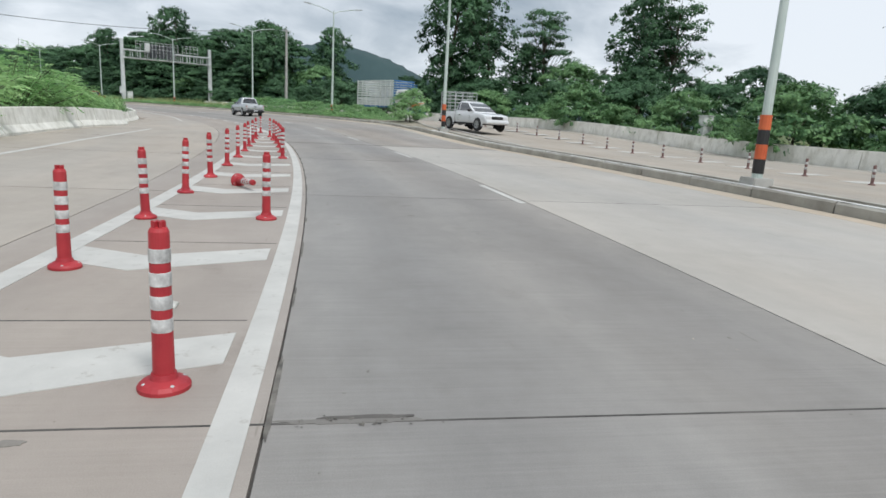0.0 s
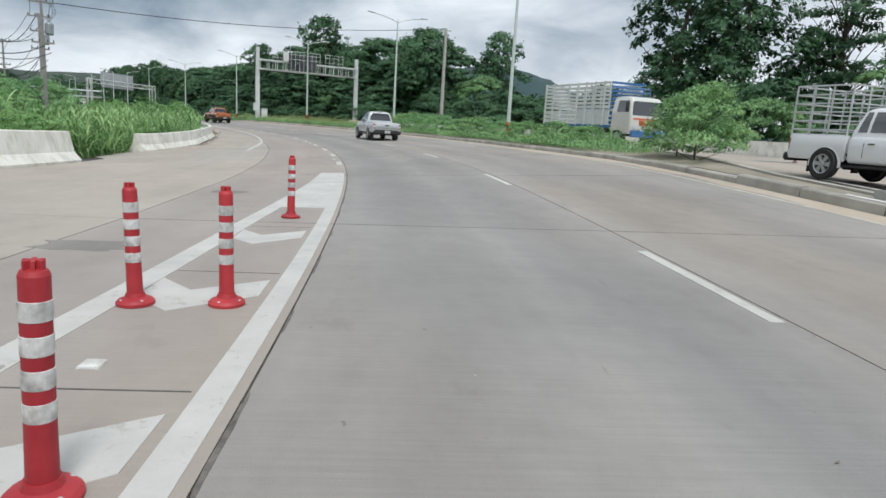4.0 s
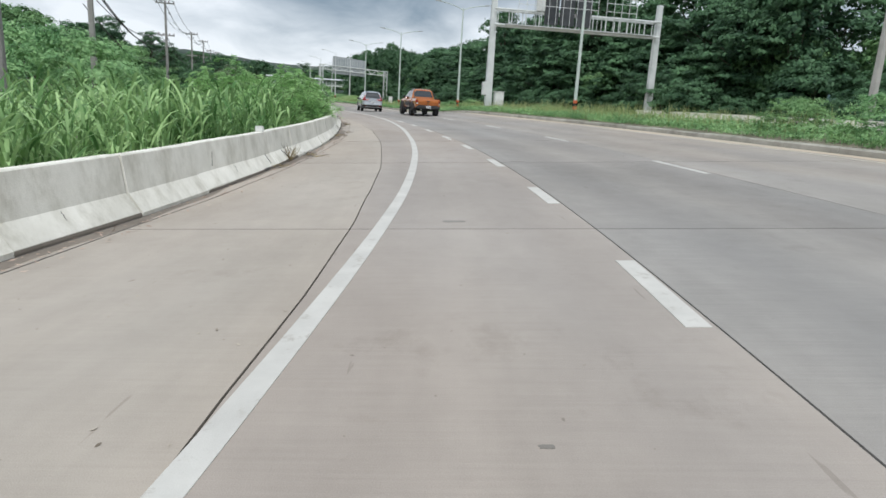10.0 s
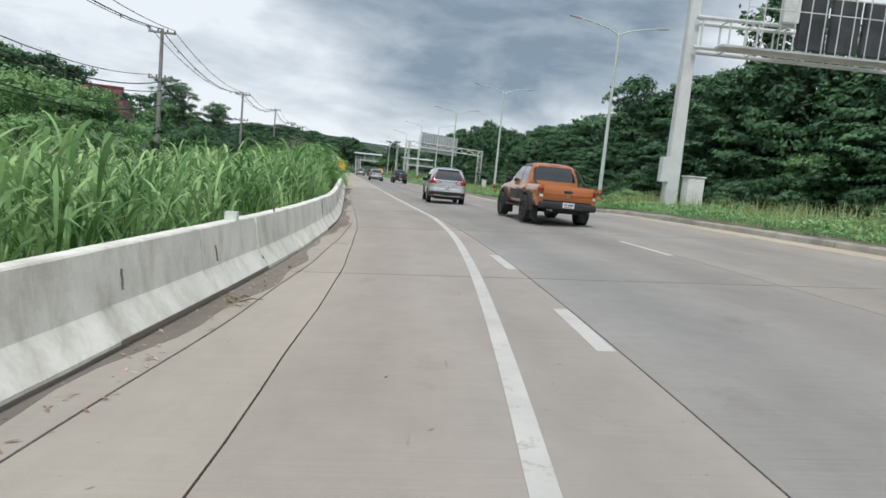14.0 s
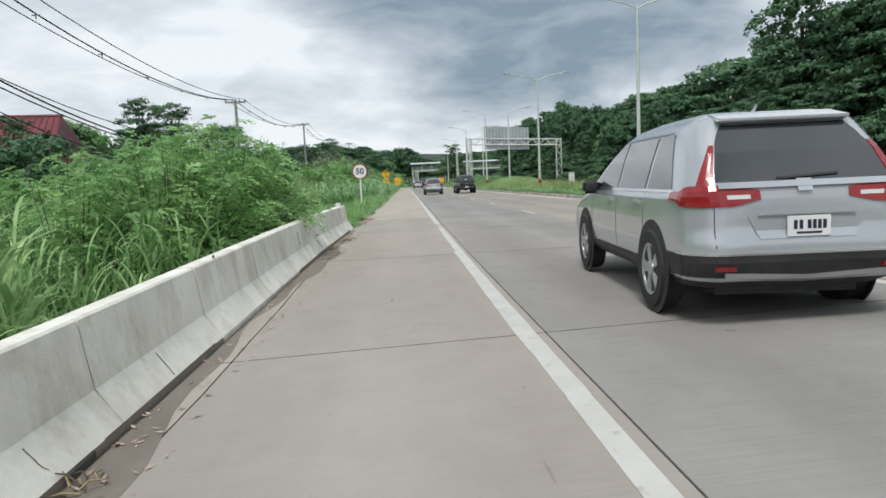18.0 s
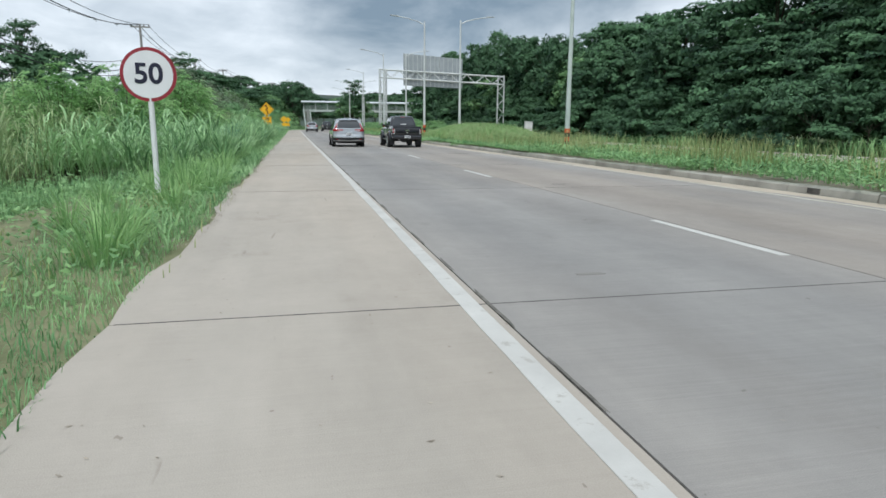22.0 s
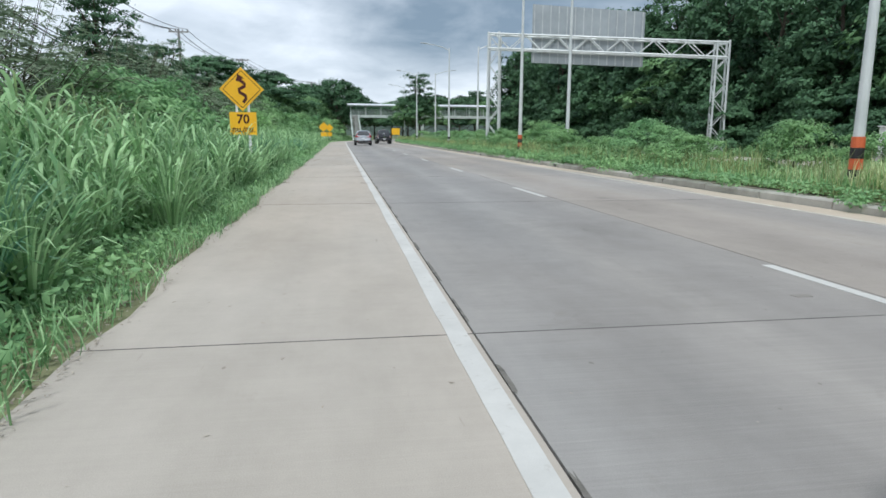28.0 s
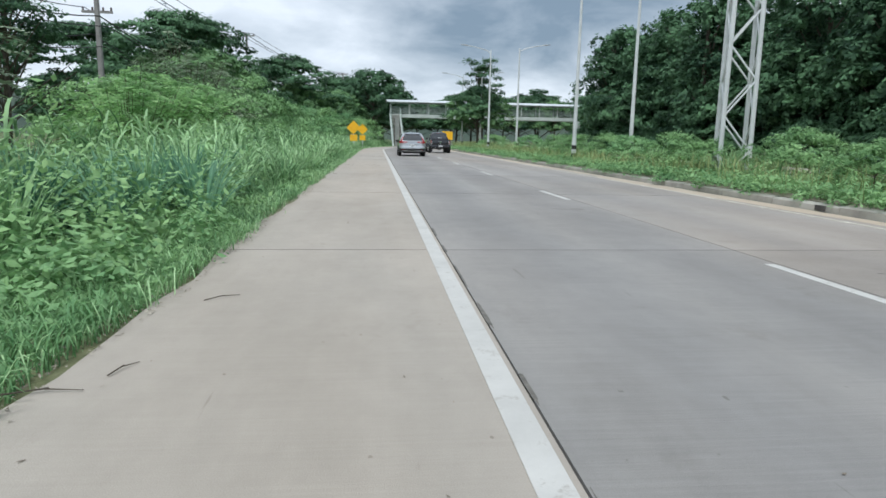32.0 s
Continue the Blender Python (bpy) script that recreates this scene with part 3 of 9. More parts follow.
def ragged(name, s0, s1, off, mat, w, amp, seed):
    """A painted line whose left edge has been overpainted raggedly."""
    g = random.Random(seed)
    n = max(2, int((s1 - s0) / 0.22))
    ss = [s0 + (s1 - s0) * i / n for i in range(n + 1)]
    jl, a = [], 0.0
    for i in range(n + 1):
        a = 0.6 * a + g.gauss(0, amp * 0.6)
        jl.append(max(-amp, min(amp, a)))
    jr = [g.gauss(0, amp * 0.18) for i in range(n + 1)]
    return slab(name, s0, s1, lambda q: off(q) - w / 2 + float(np.interp(q, ss, jl)), lambda q: off(q) + w / 2 + float(np.interp(q, ss, jr)), mat, marks, top=0.004, thick=0.006, step=min(0.22, (s1 - s0) / 3))


ragged("edge_line", 111.5, 119, M_o, PAINT, 0.15, 0.012, 2)
ragged("edge_line", 119, 124.75, lambda s: M_o(s) + 0.012, PAINT, 0.128, 0.012, 21)
ragged("edge_line", 124.95, 125.35, lambda s: M_o(s) + 0.02, PAINT, 0.10, 0.03, 22)
ragged("edge_line", 125.42, 125.62, lambda s: M_o(s) + 0.0, PAINT, 0.055, 0.02, 23)
ragged("edge_line", 125.78, 125.9, lambda s: M_o(s) + 0.01, PAINT, 0.05, 0.02, 24)
ragged("edge_line", 126.15, 146, lambda s: M_o(s) + 0.010, PAINT, 0.13, 0.006, 3)
ragged("edge_line", 146, 168, lambda s: M_o(s) + 0.012, PAINT, 0.125, 0.014, 4)
ragged("edge_line", 168, 185, M_o, PAINT, 0.138, 0.006, 5)
ragged("edge_line", 185, 190, M_o, PAINT, 0.142, 0.010, 8)
ragged("edge_line", 190, 200, M_o, PAINT, 0.145, 0.014, 6)
stripe("edge_line", 200, 400, M_o, PAINT, w=0.148)
# lane dashes between the two through lanes
dash_end = [-16.6, -7.5, 1.6, 10.55, 19.75, 29.0, 37.7, 46.46, 55.2, 63.9, 72.5, 81.0, 89.6, 98.0, 106.1, 114.2, 122.3, 131.6, 140.9, 150.5, 159.5, 168.5, 177.75, 187.1, 196.2, 205.4, 214.8]
dash_end += [214.8 + 9.2 * k for k in range(1, 20)]
for e in dash_end:
    stripe("lane_dash", e - 2.35, e, const(3.31), w=0.115)
# thick short dashes between merging lane and through lane
for e in (42.3, 46.64, 50.94, 55.24, 59.7, 64.1, 68.5, 73.0, 77.4, 81.7, 86.07, 90.7, 94.9):
    stripe("merge_dash", e - 1.52, e, line((44, -0.13), (52, -0.16), (58, -0.165), (64, -0.095), (75, -0.12), (84, -0.15), (92, -0.08)), w=0.15)
# windblown sand along the kerb
slab("sand_strip", -50, 400, lambda s: kerb_o(s) - 0.55 + 0.13 * math.sin(s * 0.37) + 0.06 * math.sin(s * 1.9), lambda s: kerb_o(s) - 0.015, SAND, road, top=0.0025, thick=0.01, step=0.5, label="pale windblown sand along the kerb")
slab("gore_tip", 31.6, 38, lambda s: B_o(s) - 0.08, lambda s: -0.065, PAINT, marks, top=0.0045, thick=0.006, step=0.5)
# right edge line by the kerb
slab("edge_line", 24, 400, lambda s: kerb_o(s) - 0.75, lambda s: kerb_o(s) - 0.63, PAINT_FADED, marks, top=0.004, thick=0.006, step=2)
# chevrons of the gore
for a in [2.4 + 2.27 * k for k in range(-5, 13)]:
    l, r = B_o(a) + 0.10, -0.27
    mid = l + (r - l) * 0.37
    pts = [(a, r), (a - 0.45, r), (a - 0.86, mid), (a - 0.56, l), (a - 0.02, l), (a - 0.35, mid)]
    if r - l < 0.25:
        continue
    vs = [tuple(place(p[0], p[1], 0.004)) for p in pts] + [tuple(place(p[0], p[1], -0.004)) for p in pts]
    fs = [(0, 1, 2, 5), (5, 2, 3, 4)] + [(i, i + 6, (i + 1) % 6 + 6, (i + 1) % 6) for i in range(6)]
    linked("chevron", mesh("chevron", vs, fs, PAINT), marks)

# saw cuts across the gore, one behind each chevron
for a in [2.4 + 2.27 * k for k in range(-1, 13)]:
    slab("saw_cut", a + 0.22, a + 0.234, lambda s: B_o(s) + 0.11, const(-0.24), JOINT, road, top=0.0014, thick=0.01, step=1.0, label="dark saw cut across the gore")

# gutter joint along the barrier's foot
gutter_o = lambda s: barrier_o(s) + float(np.interp(s, [56, 66, 82, 90, 104], [0.42, 0.2, 0.34, 0.40, 0.36])) + 0.012 * math.sin(s * 1.7)
slab("joint_filler", 56, 101, gutter_o, lambda s: gutter_o(s) + 0.014, JOINT, road, top=0.003, thick=0.02, step=0.5, label="dark joint of the gutter strip")
slab("gutter_dirt", 55, 125.5, lambda s: barrier_o(s) - 0.03, lambda s: barrier_o(s) + (gutter_o(s) - barrier_o(s)) * (0.55 + 0.3 * math.sin(s * 0.7) + 0.14 * math.sin(s * 2.9)), GUTTER, road, top=0.002, thick=0.02, step=0.4, label="dirt washed along the barrier's foot")
# flat dark strip: shade under the barrier's edge, put in as colour
slab("barrier_shadow_gap", 55, 125.5, lambda s: barrier_o(s) - 0.02, lambda s: barrier_o(s) + 0.02, JOINT, road, top=0.0035, thick=0.02, step=0.5, label="dark strip colouring in the shade along the barrier's foot")
slab("opposite_edge_line", -20, 37, lambda s: 11.2 + 0.02 * (s - 20), lambda s: 11.35 + 0.02 * (s - 20), PAINT, marks, top=0.004, thick=0.006, step=1.5)
# worn dark lines of the cross joints
for k, q in enumerate(JOINTS[5:46]):
    lo = -2.36 if q > 128 else max(-2.6, float(grass_o(q)))
    slab("joint_filler", q - 0.006 - 0.003 * (k % 2), q + 0.006, const(lo), lambda s: kerb_o(s) - 0.6, JOINT, road, top=0.0012, thick=0.01, step=1.0, label="dark worn cross joint")
    if q < 128:
        slab("joint_filler", q - 0.006, q + 0.006, lambda s: (barrier0_o(s) if s < 44 else barrier_o(s)) + 0.03, const(lo), JOINT, road, top=0.0012, thick=0.01, step=1.0, label="dark worn cross joint")
# ---- mended and broken places in the slabs ----
def mend(name, s, o, ls, lo, seed, mat, label, top=0.003, turn=0.0):
    """A ragged patch lying on the slab: ls long, lo wide."""
    g = random.Random(seed)
    k = 22
    pts = []
    for i in range(k):
        a = i * 2 * math.pi / k
        e = g.uniform(0.75, 1.1)
        u, v = abs(math.cos(a)) ** 0.6 * math.copysign(1, math.cos(a)) * ls / 2 * e, abs(math.sin(a)) ** 0.6 * math.copysign(1, math.sin(a)) * lo / 2 * e
        pts.append((s + u * math.cos(turn) - v * math.sin(turn), o + u * math.sin(turn) + v * math.cos(turn)))
    vs = [tuple(place(p[0], p[1], top)) for p in pts] + [tuple(place(p[0], p[1], -0.01)) for p in pts]
    fs = [tuple(range(k - 1, -1, -1))] + [(i, (i + 1) % k, (i + 1) % k + k, i + k) for i in range(k)]
    me = mesh(name, vs, fs, mat)
    idx = np.empty(len(me.loops), np.int32)
    me.loops.foreach_get("vertex_index", idx)
    me.uv_layers.new(name="road").data.foreach_set("uv", np.array(pts + pts, np.float32)[idx].ravel())
    return linked(name, me, road, label)


mend("joint_spall", 1.31, 0.36, 0.05, 0.62, 1, CONC_OLD, "broken joint edge filled with grit")
mend("joint_spall", 1.34, 0.42, 0.035, 0.4, 2, JOINT, "open crack along the joint", 0.004)
for i in range(11):
    mend("mended_strip", 23.35 + 0.05 * math.sin(i * 2.1), 0.35 + 0.72 * i, 0.42 - 0.02 * (i % 3), 0.80, 10 + i, CONC_OLD, "darker mended strip across the lanes", 0.002 + 0.0005 * (i % 2))
mend("mended_patch", 28.5, -2.1, 0.55, 0.85, 31, CONC_OLD, "dark mended patch")
mend("mended_patch", 33.5, -1.9, 0.4, 0.6, 32, CONC_OLD, "dark mended patch")
mend("joint_spall", 44.80, 0.36, 0.10, 0.20, 33, CONC_SHOULDER, "mended joint edge")
mend("joint_spall", 44.82, 1.80, 0.10, 0.2, 34, CONC_SHOULDER, "mended joint edge")
for i, (s, o) in enumerate([(1.2, -0.9), (51.7, 1.2), (65.8, -1.4), (72.5, 0.4), (86.1, 4.9), (88.1, 5.4), (99.8, 0.3), (106.6, 2.2), (119.3, 5.0), (130.3, 3.9), (138.2, 1.1), (146.1, 4.2), (161.5, 0.3), (176.6, 2.8), (184.4, 4.4), (192.0, 1.0)]):
    mend("joint_spall", s, o, 0.05 + 0.03 * (i % 3), 0.10 + 0.08 * (i % 4), 50 + i, CONC_OLD, "chipped place beside a joint")
for i, (s, l) in enumerate(((188.9, 0.13), (191.4, 0.06), (193.9, 0.05), (196.3, 0.06), (198.55, 0.07), (201.0, 0.05))):
    mend("tar_spot", s, -0.2, l, 0.16 + 0.9 * l, 200 + i, CONC_OLD, "dark tar smear across the edge line", 0.0052)
pk = random.Random(63)
POCKS = [(6.77, 1.32), (7.58, 1.34), (8.84, 1.33), (50.08, -1.68), (49.6, -1.12), (49.27, -1.21), (49.53, -0.71), (50.11, 0.64)]
POCKS += [(pk.uniform(0, 208), pk.uniform(-2.2, 6.5)) for i in range(46)]
for i, (s, o) in enumerate(POCKS):
    k = 0.5 if i < 8 else pk.uniform(0.3, 0.6)
    mend("surface_pock", s, o, 0.09 * k, 0.16 * k, 300 + i, CONC_OLD, "small worn pock in the concrete", 0.0022)
for i in range(26):
    s = -1.5 + i * 1.55
    mend("joint_spall", s, 0.012, 0.35 + 0.7 * ((i * 7) % 5) / 5, 0.015 + 0.006 * (i % 3), 400 + i, CRUMB, "crumbled edge of the long joint", 0.0025)
mend("tar_spot", 210.6, 2.8, 0.09, 0.62, 210, CONC_OLD, "dark tar smear in the lane", 0.003)
for i, s in enumerate((143.35, 196.7, 210.5)):
    slab("drain_opening", s - 0.14, s + 0.14, lambda q: kerb_o(q) - 0.006, lambda q: kerb_o(q) + 0.05, JOINT, road, top=0.12, thick=0.1, step=0.3, label="dark drain opening in the kerb")
for i in range(60):
    s = 128 + i * 1.35
    mend("joint_spall", s, 0.014, 0.4 + 0.7 * ((i * 7) % 5) / 5, 0.020 + 0.008 * (i % 3), 100 + i, CRUMB, "crumbled edge of the long joint", 0.0025)

# ---- barriers of precast pieces ----
barrier_wall = tagged(new("barrier_wall"), "pale precast concrete safety barrier along the shoulder, stained and chipped", "concrete barrier", kind="structure")
BPROF = [(0, 0.0), (0, 0.09), (-0.17, 0.30), (-0.27, 0.80), (-0.29, 0.82), (-0.44, 0.82), (-0.46, 0.80), (-0.56, 0.3), (-0.73, 0.0)]


BPROF_LOW = [(0, 0.0), (0, 0.07), (-0.14, 0.28), (-0.20, 0.675), (-0.215, 0.69), (-0.345, 0.69), (-0.36, 0.675), (-0.42, 0.28), (-0.58, 0.0)]


def barrier_run(off, s0, s1, length=3.0, prof=BPROF):
    jig = random.Random(41)
    s = s0
    while s < s1 - 0.5:
        e = min(s + length, s1)
        shift, gap = jig.gauss(0, 0.008), jig.choice((0.006, 0.008, 0.012, 0.02))
        sweep("barrier_piece", prof, lambda q: off(q) + shift, s + gap, e - gap, BARRIER, step=0.8, parent=barrier_wall, lift=-0.02 + jig.uniform(-0.006, 0.006))
        s = e


barrier_run(barrier_o, 49.0, 125.75, 1.9, BPROF_LOW)
barrier_run(barrier0_o, -40, 41.2)


def face_at(h):
    """How far the road-side face of the low barrier stands back at height h."""
    return float(np.interp(h, [0.0, 0.07, 0.28, 0.675], [0.0, 0.0, -0.14, -0.20]))


def barrier_crack(s, h0, h1, seed):
    """A hairline crack running up the barrier's face."""
    g = random.Random(seed)
    k = 7
    vs, q, lean = [], s, g.gauss(0, 0.006)
    for i in range(k + 1):
        h = h0 + (h1 - h0) * i / k
        q += lean + g.gauss(0, 0.004)
        w = 0.0015 * math.sin(math.pi * (i + 0.4) / (k + 0.8)) + 0.0005
        for d, e in ((-w, 0.004), (w, 0.004), (w, -0.02), (-w, -0.02)):
            vs.append(tuple(place(q + d, barrier_o(q) + face_at(h) + e, h - 0.02)))
    fs = [(4 * i + j, 4 * i + (j + 1) % 4, 4 * i + 4 + (j + 1) % 4, 4 * i + 4 + j) for i in range(k) for j in range(4)]
    linked("crack", mesh("crack", vs, fs, CRUMB), barrier_wall, "dark hairline crack")


cr = random.Random(12)
for i in range(44):
    s = 57.5 + 67 * i / 44 + cr.uniform(-0.4, 0.4)
    low = cr.random() < 0.6
    h = cr.uniform(0.09, 0.2) if low else cr.uniform(0.32, 0.45)
    barrier_crack(s, h, h + cr.uniform(0.08, 0.2) * (1.0 if low else 1.5), 700 + i)
# dirty, worn foot of the barrier, and weep holes through it
s = 56.0
while s < 125.5:
    e = min(s + cr.uniform(1.2, 3.0), 125.6)
    sweep("worn_foot", [(0.004, 0.0), (0.006, 0.035), (0.0, cr.uniform(0.05, 0.075)), (-0.02, 0.05), (-0.02, 0.0)], barrier_o, s, e, GUTTER, step=0.6, parent=barrier_wall, label="dirty chipped foot of the barrier", lift=-0.012)
    s = e
for s in (59.7, 70.9, 111.2):
    sweep("weep_hole", [(0.009, 0.0), (0.009, 0.05), (0.0, 0.065), (-0.05, 0.0)], barrier_o, s - 0.15, s + 0.15, JOINT, step=0.2, parent=barrier_wall, label="dark weep hole at the barrier's foot", lift=-0.01)

# ---- median: kerb, soil strip ----
kerb = tagged(new("kerb"), "weathered concrete kerb pieces edging the grassy median", "kerb", kind="structure")
s = -50.0
while s < 330:
    top = 0.21 if s < 36 else 0.16
    sweep("kerb_piece", [(0, -0.1), (0.02, top - 0.04), (0.05, top - 0.01), (0.2, top), (0.2, -0.1)], kerb_o, s + 0.01 + 0.006 * (int(s) % 3), s + 1.99, KERB, step=2.0, parent=kerb, lift=0.008 * math.sin(s * 1.7))
    s += 2.0
slab("kerb_line", -50, 33, lambda s: kerb_o(s) + 0.07, lambda s: kerb_o(s) + 0.19, PAINT_FLAKED, kerb, top=0.217, thick=0.02, step=1.0, label="worn white paint on the kerb's top")
med_o = line((-60, 9.45), (28, 9.35), (36, 9.7), (43, 11.2), (158, 11.6), (166, 12.8), (184, 12.8), (192, 11.6), (460, 11.6))
slab("median", -58, 400, lambda s: kerb_o(s) + 0.2, lambda s: med_o(s), DUST, None, top=0.17, thick=0.5, step=2)
tagged(bpy.data.objects["median"], "raised earth median strip between the carriageways", "median", kind="structure")
sweep("far_kerb", [(0, -0.1), (0, 0.22), (0.2, 0.22), (0.2, -0.1)], med_o, -58, 400, KERB, step=2.0)
tagged(bpy.data.objects["far_kerb"], "concrete kerb on the far side of the median", "kerb", kind="structure")
slab("opposite_road", -58, 400, lambda s: med_o(s) + 0.2, const(23.2), CONC_SHOULDER, None, top=-0.004, thick=0.2, step=2.0)
tagged(bpy.data.objects["opposite_road"], "pale concrete carriageway for the opposite direction", "road", kind="structure")
far_wall = tagged(new("far_wall"), "low grey concrete barrier behind the opposite carriageway", "concrete barrier", kind="structure")
s = -56.0
while s < 106:
    sweep("barrier_piece", [(0.0, -0.1), (0.12, 0.8), (0.3, 0.8), (0.45, -0.1)], const(23.4), s + 0.015, s + 3.985, BARRIER, step=2.0, parent=far_wall)
    s += 4.0
slab("opposite_edge_line", -58, 400, const(22.2), const(22.35), PAINT, marks, top=0.004, thick=0.006, step=2)
for e in range(-50, 330, 9):
    slab("lane_dash", e, e + 2.3, const(18.6), const(18.72), PAINT, marks, top=0.004, thick=0.006)

# ---- lane delineator posts ----
POST_RED = material("red_post_plastic", ((0.31, 0.016, 0.026), (0.49, 0.042, 0.048)), 0.55, grain=14, patch=3, per="object", spread=0.25, bump=0.1)
POST_WHITE = material("worn_white_reflective_band", ((0.22, 0.21, 0.20), (0.80, 0.80, 0.78)), 0.5, grain=30, patch=11, amount=0.4, bump=0.1)


def delineator():
    thing = new("delineator_post")
    bm = bmesh.new()
    lathe(bm, [(0.115, 0), (0.115, 0.018), (0.10, 0.034), (0.062, 0.05), (0.054, 0.075)], 24)
    part("base", bm, POST_RED, thing)
    bm = bmesh.new()
    lathe(bm, [(0.048, 0.05), (0.045, 0.3), (0.043, 0.72), (0.036, 0.735), (0.02, 0.74)], 24)
    part("tube", bm, POST_RED, thing)
    for z in (0.27, 0.375, 0.48, 0.585):
        bm = bmesh.new()
        lathe(bm, [(0.0450, z), (0.0463, z + 0.002), (0.0463, z + 0.060), (0.0450, z + 0.062)], 24)
        part("reflective_band", bm, POST_WHITE, thing, "worn white reflective band")
    bm = bmesh.new()
    for a in range(3):
        box(bm, -0.03, 0.03, -0.006, 0.006, 0.735, 0.765, pose(0, 0, 0, 0, 0, 60 * a))
    part("cap", bm, POST_RED, thing)
    for a in range(4):
        bm = bmesh.new()
        lathe(bm, [(0.012, 0.03), (0.012, 0.042), (0.006, 0.046)], 8, pose(0.088 * math.cos(a * 1.571 + 0.6), 0.088 * math.sin(a * 1.571 + 0.6), -0.006))
        part("bolt", bm, STEEL, thing)
    return tagged(thing, "red plastic lane delineator post with worn white bands", "traffic post", "delineator posts in the gore")


post = delineator()
post.matrix_basis = spot(1.68, -0.48)
rng = random.Random(4)
right_row = [6.25, 15.3, 17.5, 19.75, 21.9, 23.9, 24.5, 26.7, 30.6]
left_row = [3.88, 6.15, 8.35, 10.5, 12.8, 15.18, 17.45, 19.7, 21.9, 24.6, 26.65]
for s in right_row:
    m = spot(s, -0.43 if s < 30 else -0.56) @ pose(0, 0, 0.003, rng.uniform(-2, 2), rng.uniform(-2, 2), rng.uniform(0, 360))
    copy_thing(post, m)
for s in left_row:
    o = float(np.interp(s, [3.8, 8, 15, 20, 26.6], [-1.7, -1.68, -1.49, -1.33, -0.98]))
    copy_thing(post, spot(s, o) @ pose(0, 0, 0.003, rng.uniform(-2, 2), rng.uniform(-2, 2), rng.uniform(0, 360)))
# one post knocked flat between the rows
tagged(copy_thing(post, spot(9.4, -1.06, 0.08) @ pose(0, 0, 0, 86, 0, 23)), "red plastic delineator post knocked flat on the gore")


# ---- lamp posts ----
def lamp_post(arms, mat=None, bands=True, height=9.0, second=None, band=0.3):
    thing = new("street_lamp")
    mat = mat or LAMP_GREEN
    bm = bmesh.new()
    lathe(bm, [(0.11, 0.0), (0.10, 0.9), (0.055, height - 0.6), (0.045, height - 0.3)], 12)
    part("pole", bm, mat, thing)
    bm = bmesh.new()
    box(bm, -0.24, 0.24, -0.24, 0.24, -0.1, 0.16)
    part("base_block", bm, CONC_POLE, thing, "pale concrete footing", bevel=0.02)
    if bands:
        for i in range(4):
            bm = bmesh.new()
            lathe(bm, [(0.118, 0.25 + i * band), (0.116, 0.25 + (i + 1) * band - 0.001)], 12)
            part("painted_band", bm, (BLACK, second or ORANGE_RED)[i % 2], thing, ("black band", "pale band" if second else "orange-red band")[i % 2])
    for sx in arms:
        bm = bmesh.new()
        p = [(0, 0, height - 0.55), (sx * 0.5, 0, height - 0.32), (sx * 1.3, 0, height - 0.12), (sx * 2.1, 0, height)]
        for a, b in zip(p, p[1:]):
            rod(bm, a, b, 0.035, 0.032, 8)
        arm = part("arm", bm, mat, thing)
        bm = bmesh.new()
        box(bm, -0.1, 0.1, 0, 0.62, -0.05, 0.05)
        for v in bm.verts:
            if v.co.y > 0.3:
                v.co.x *= 0.75
                v.co.z *= 0.5
        bmesh.ops.transform(bm, matrix=pose(sx * 2.0, 0, height, 0, 0, -90 * sx) @ pose(0, 0, 0, 5), verts=bm.verts)
        part("lamp_head", bm, STEEL, thing, bevel=0.02)
    return tagged(thing, "tall pale street lamp with two outstretched arms on the median" if len(arms) > 1 else "tall pale street lamp with a single arm on the median", "street lamp", "street lamps on the median")


L2 = lamp_post((-1, 1))
L2.matrix_basis = spot(10.4, 9.25, 0.2)
for s, o in ((-12, 9.2), (32.4, 9.3)):
    copy_thing(L2, spot(s, o, 0.2))
LS = lamp_post((-1, 1), LAMP_GREEN, True, 9.0, None, 0.17)
LS.matrix_basis = spot(54.0, 9.6, 0.2)
for s, o in ((73.8, 10), (94.4, 10), (115.0, 9.9), (137.5, 9.95), (158, 9.6)):
    copy_thing(LS, spot(s, o, 0.2))
LR = lamp_post((1,), WHITE_STEEL, True, 9.0, WHITE_STEEL, 0.2)
LR.matrix_basis = spot(181.5, 11.1, 0.2)
for s, o in ((204.5, 10.9), (229.25, 11.4), (254, 11.2), (278, 11.2)):
    copy_thing(LR, spot(s, o, 0.2))
LL = lamp_post((-1,), WHITE_STEEL, True, 9.0, WHITE_STEEL, 0.2)
LL.matrix_basis = spot(230.5, 9.0, 0.2)
LB = lamp_post((-1,), WHITE_STEEL, True, 9.0, None, 0.2)
LB.matrix_basis = spot(182.7, 8.6, 0.2)
copy_thing(LB, spot(205.0, 8.5, 0.2))
for s, o in ((255.5, 9.0), (280, 9.0)):
    copy_thing(LL, spot(s, o, 0.2))


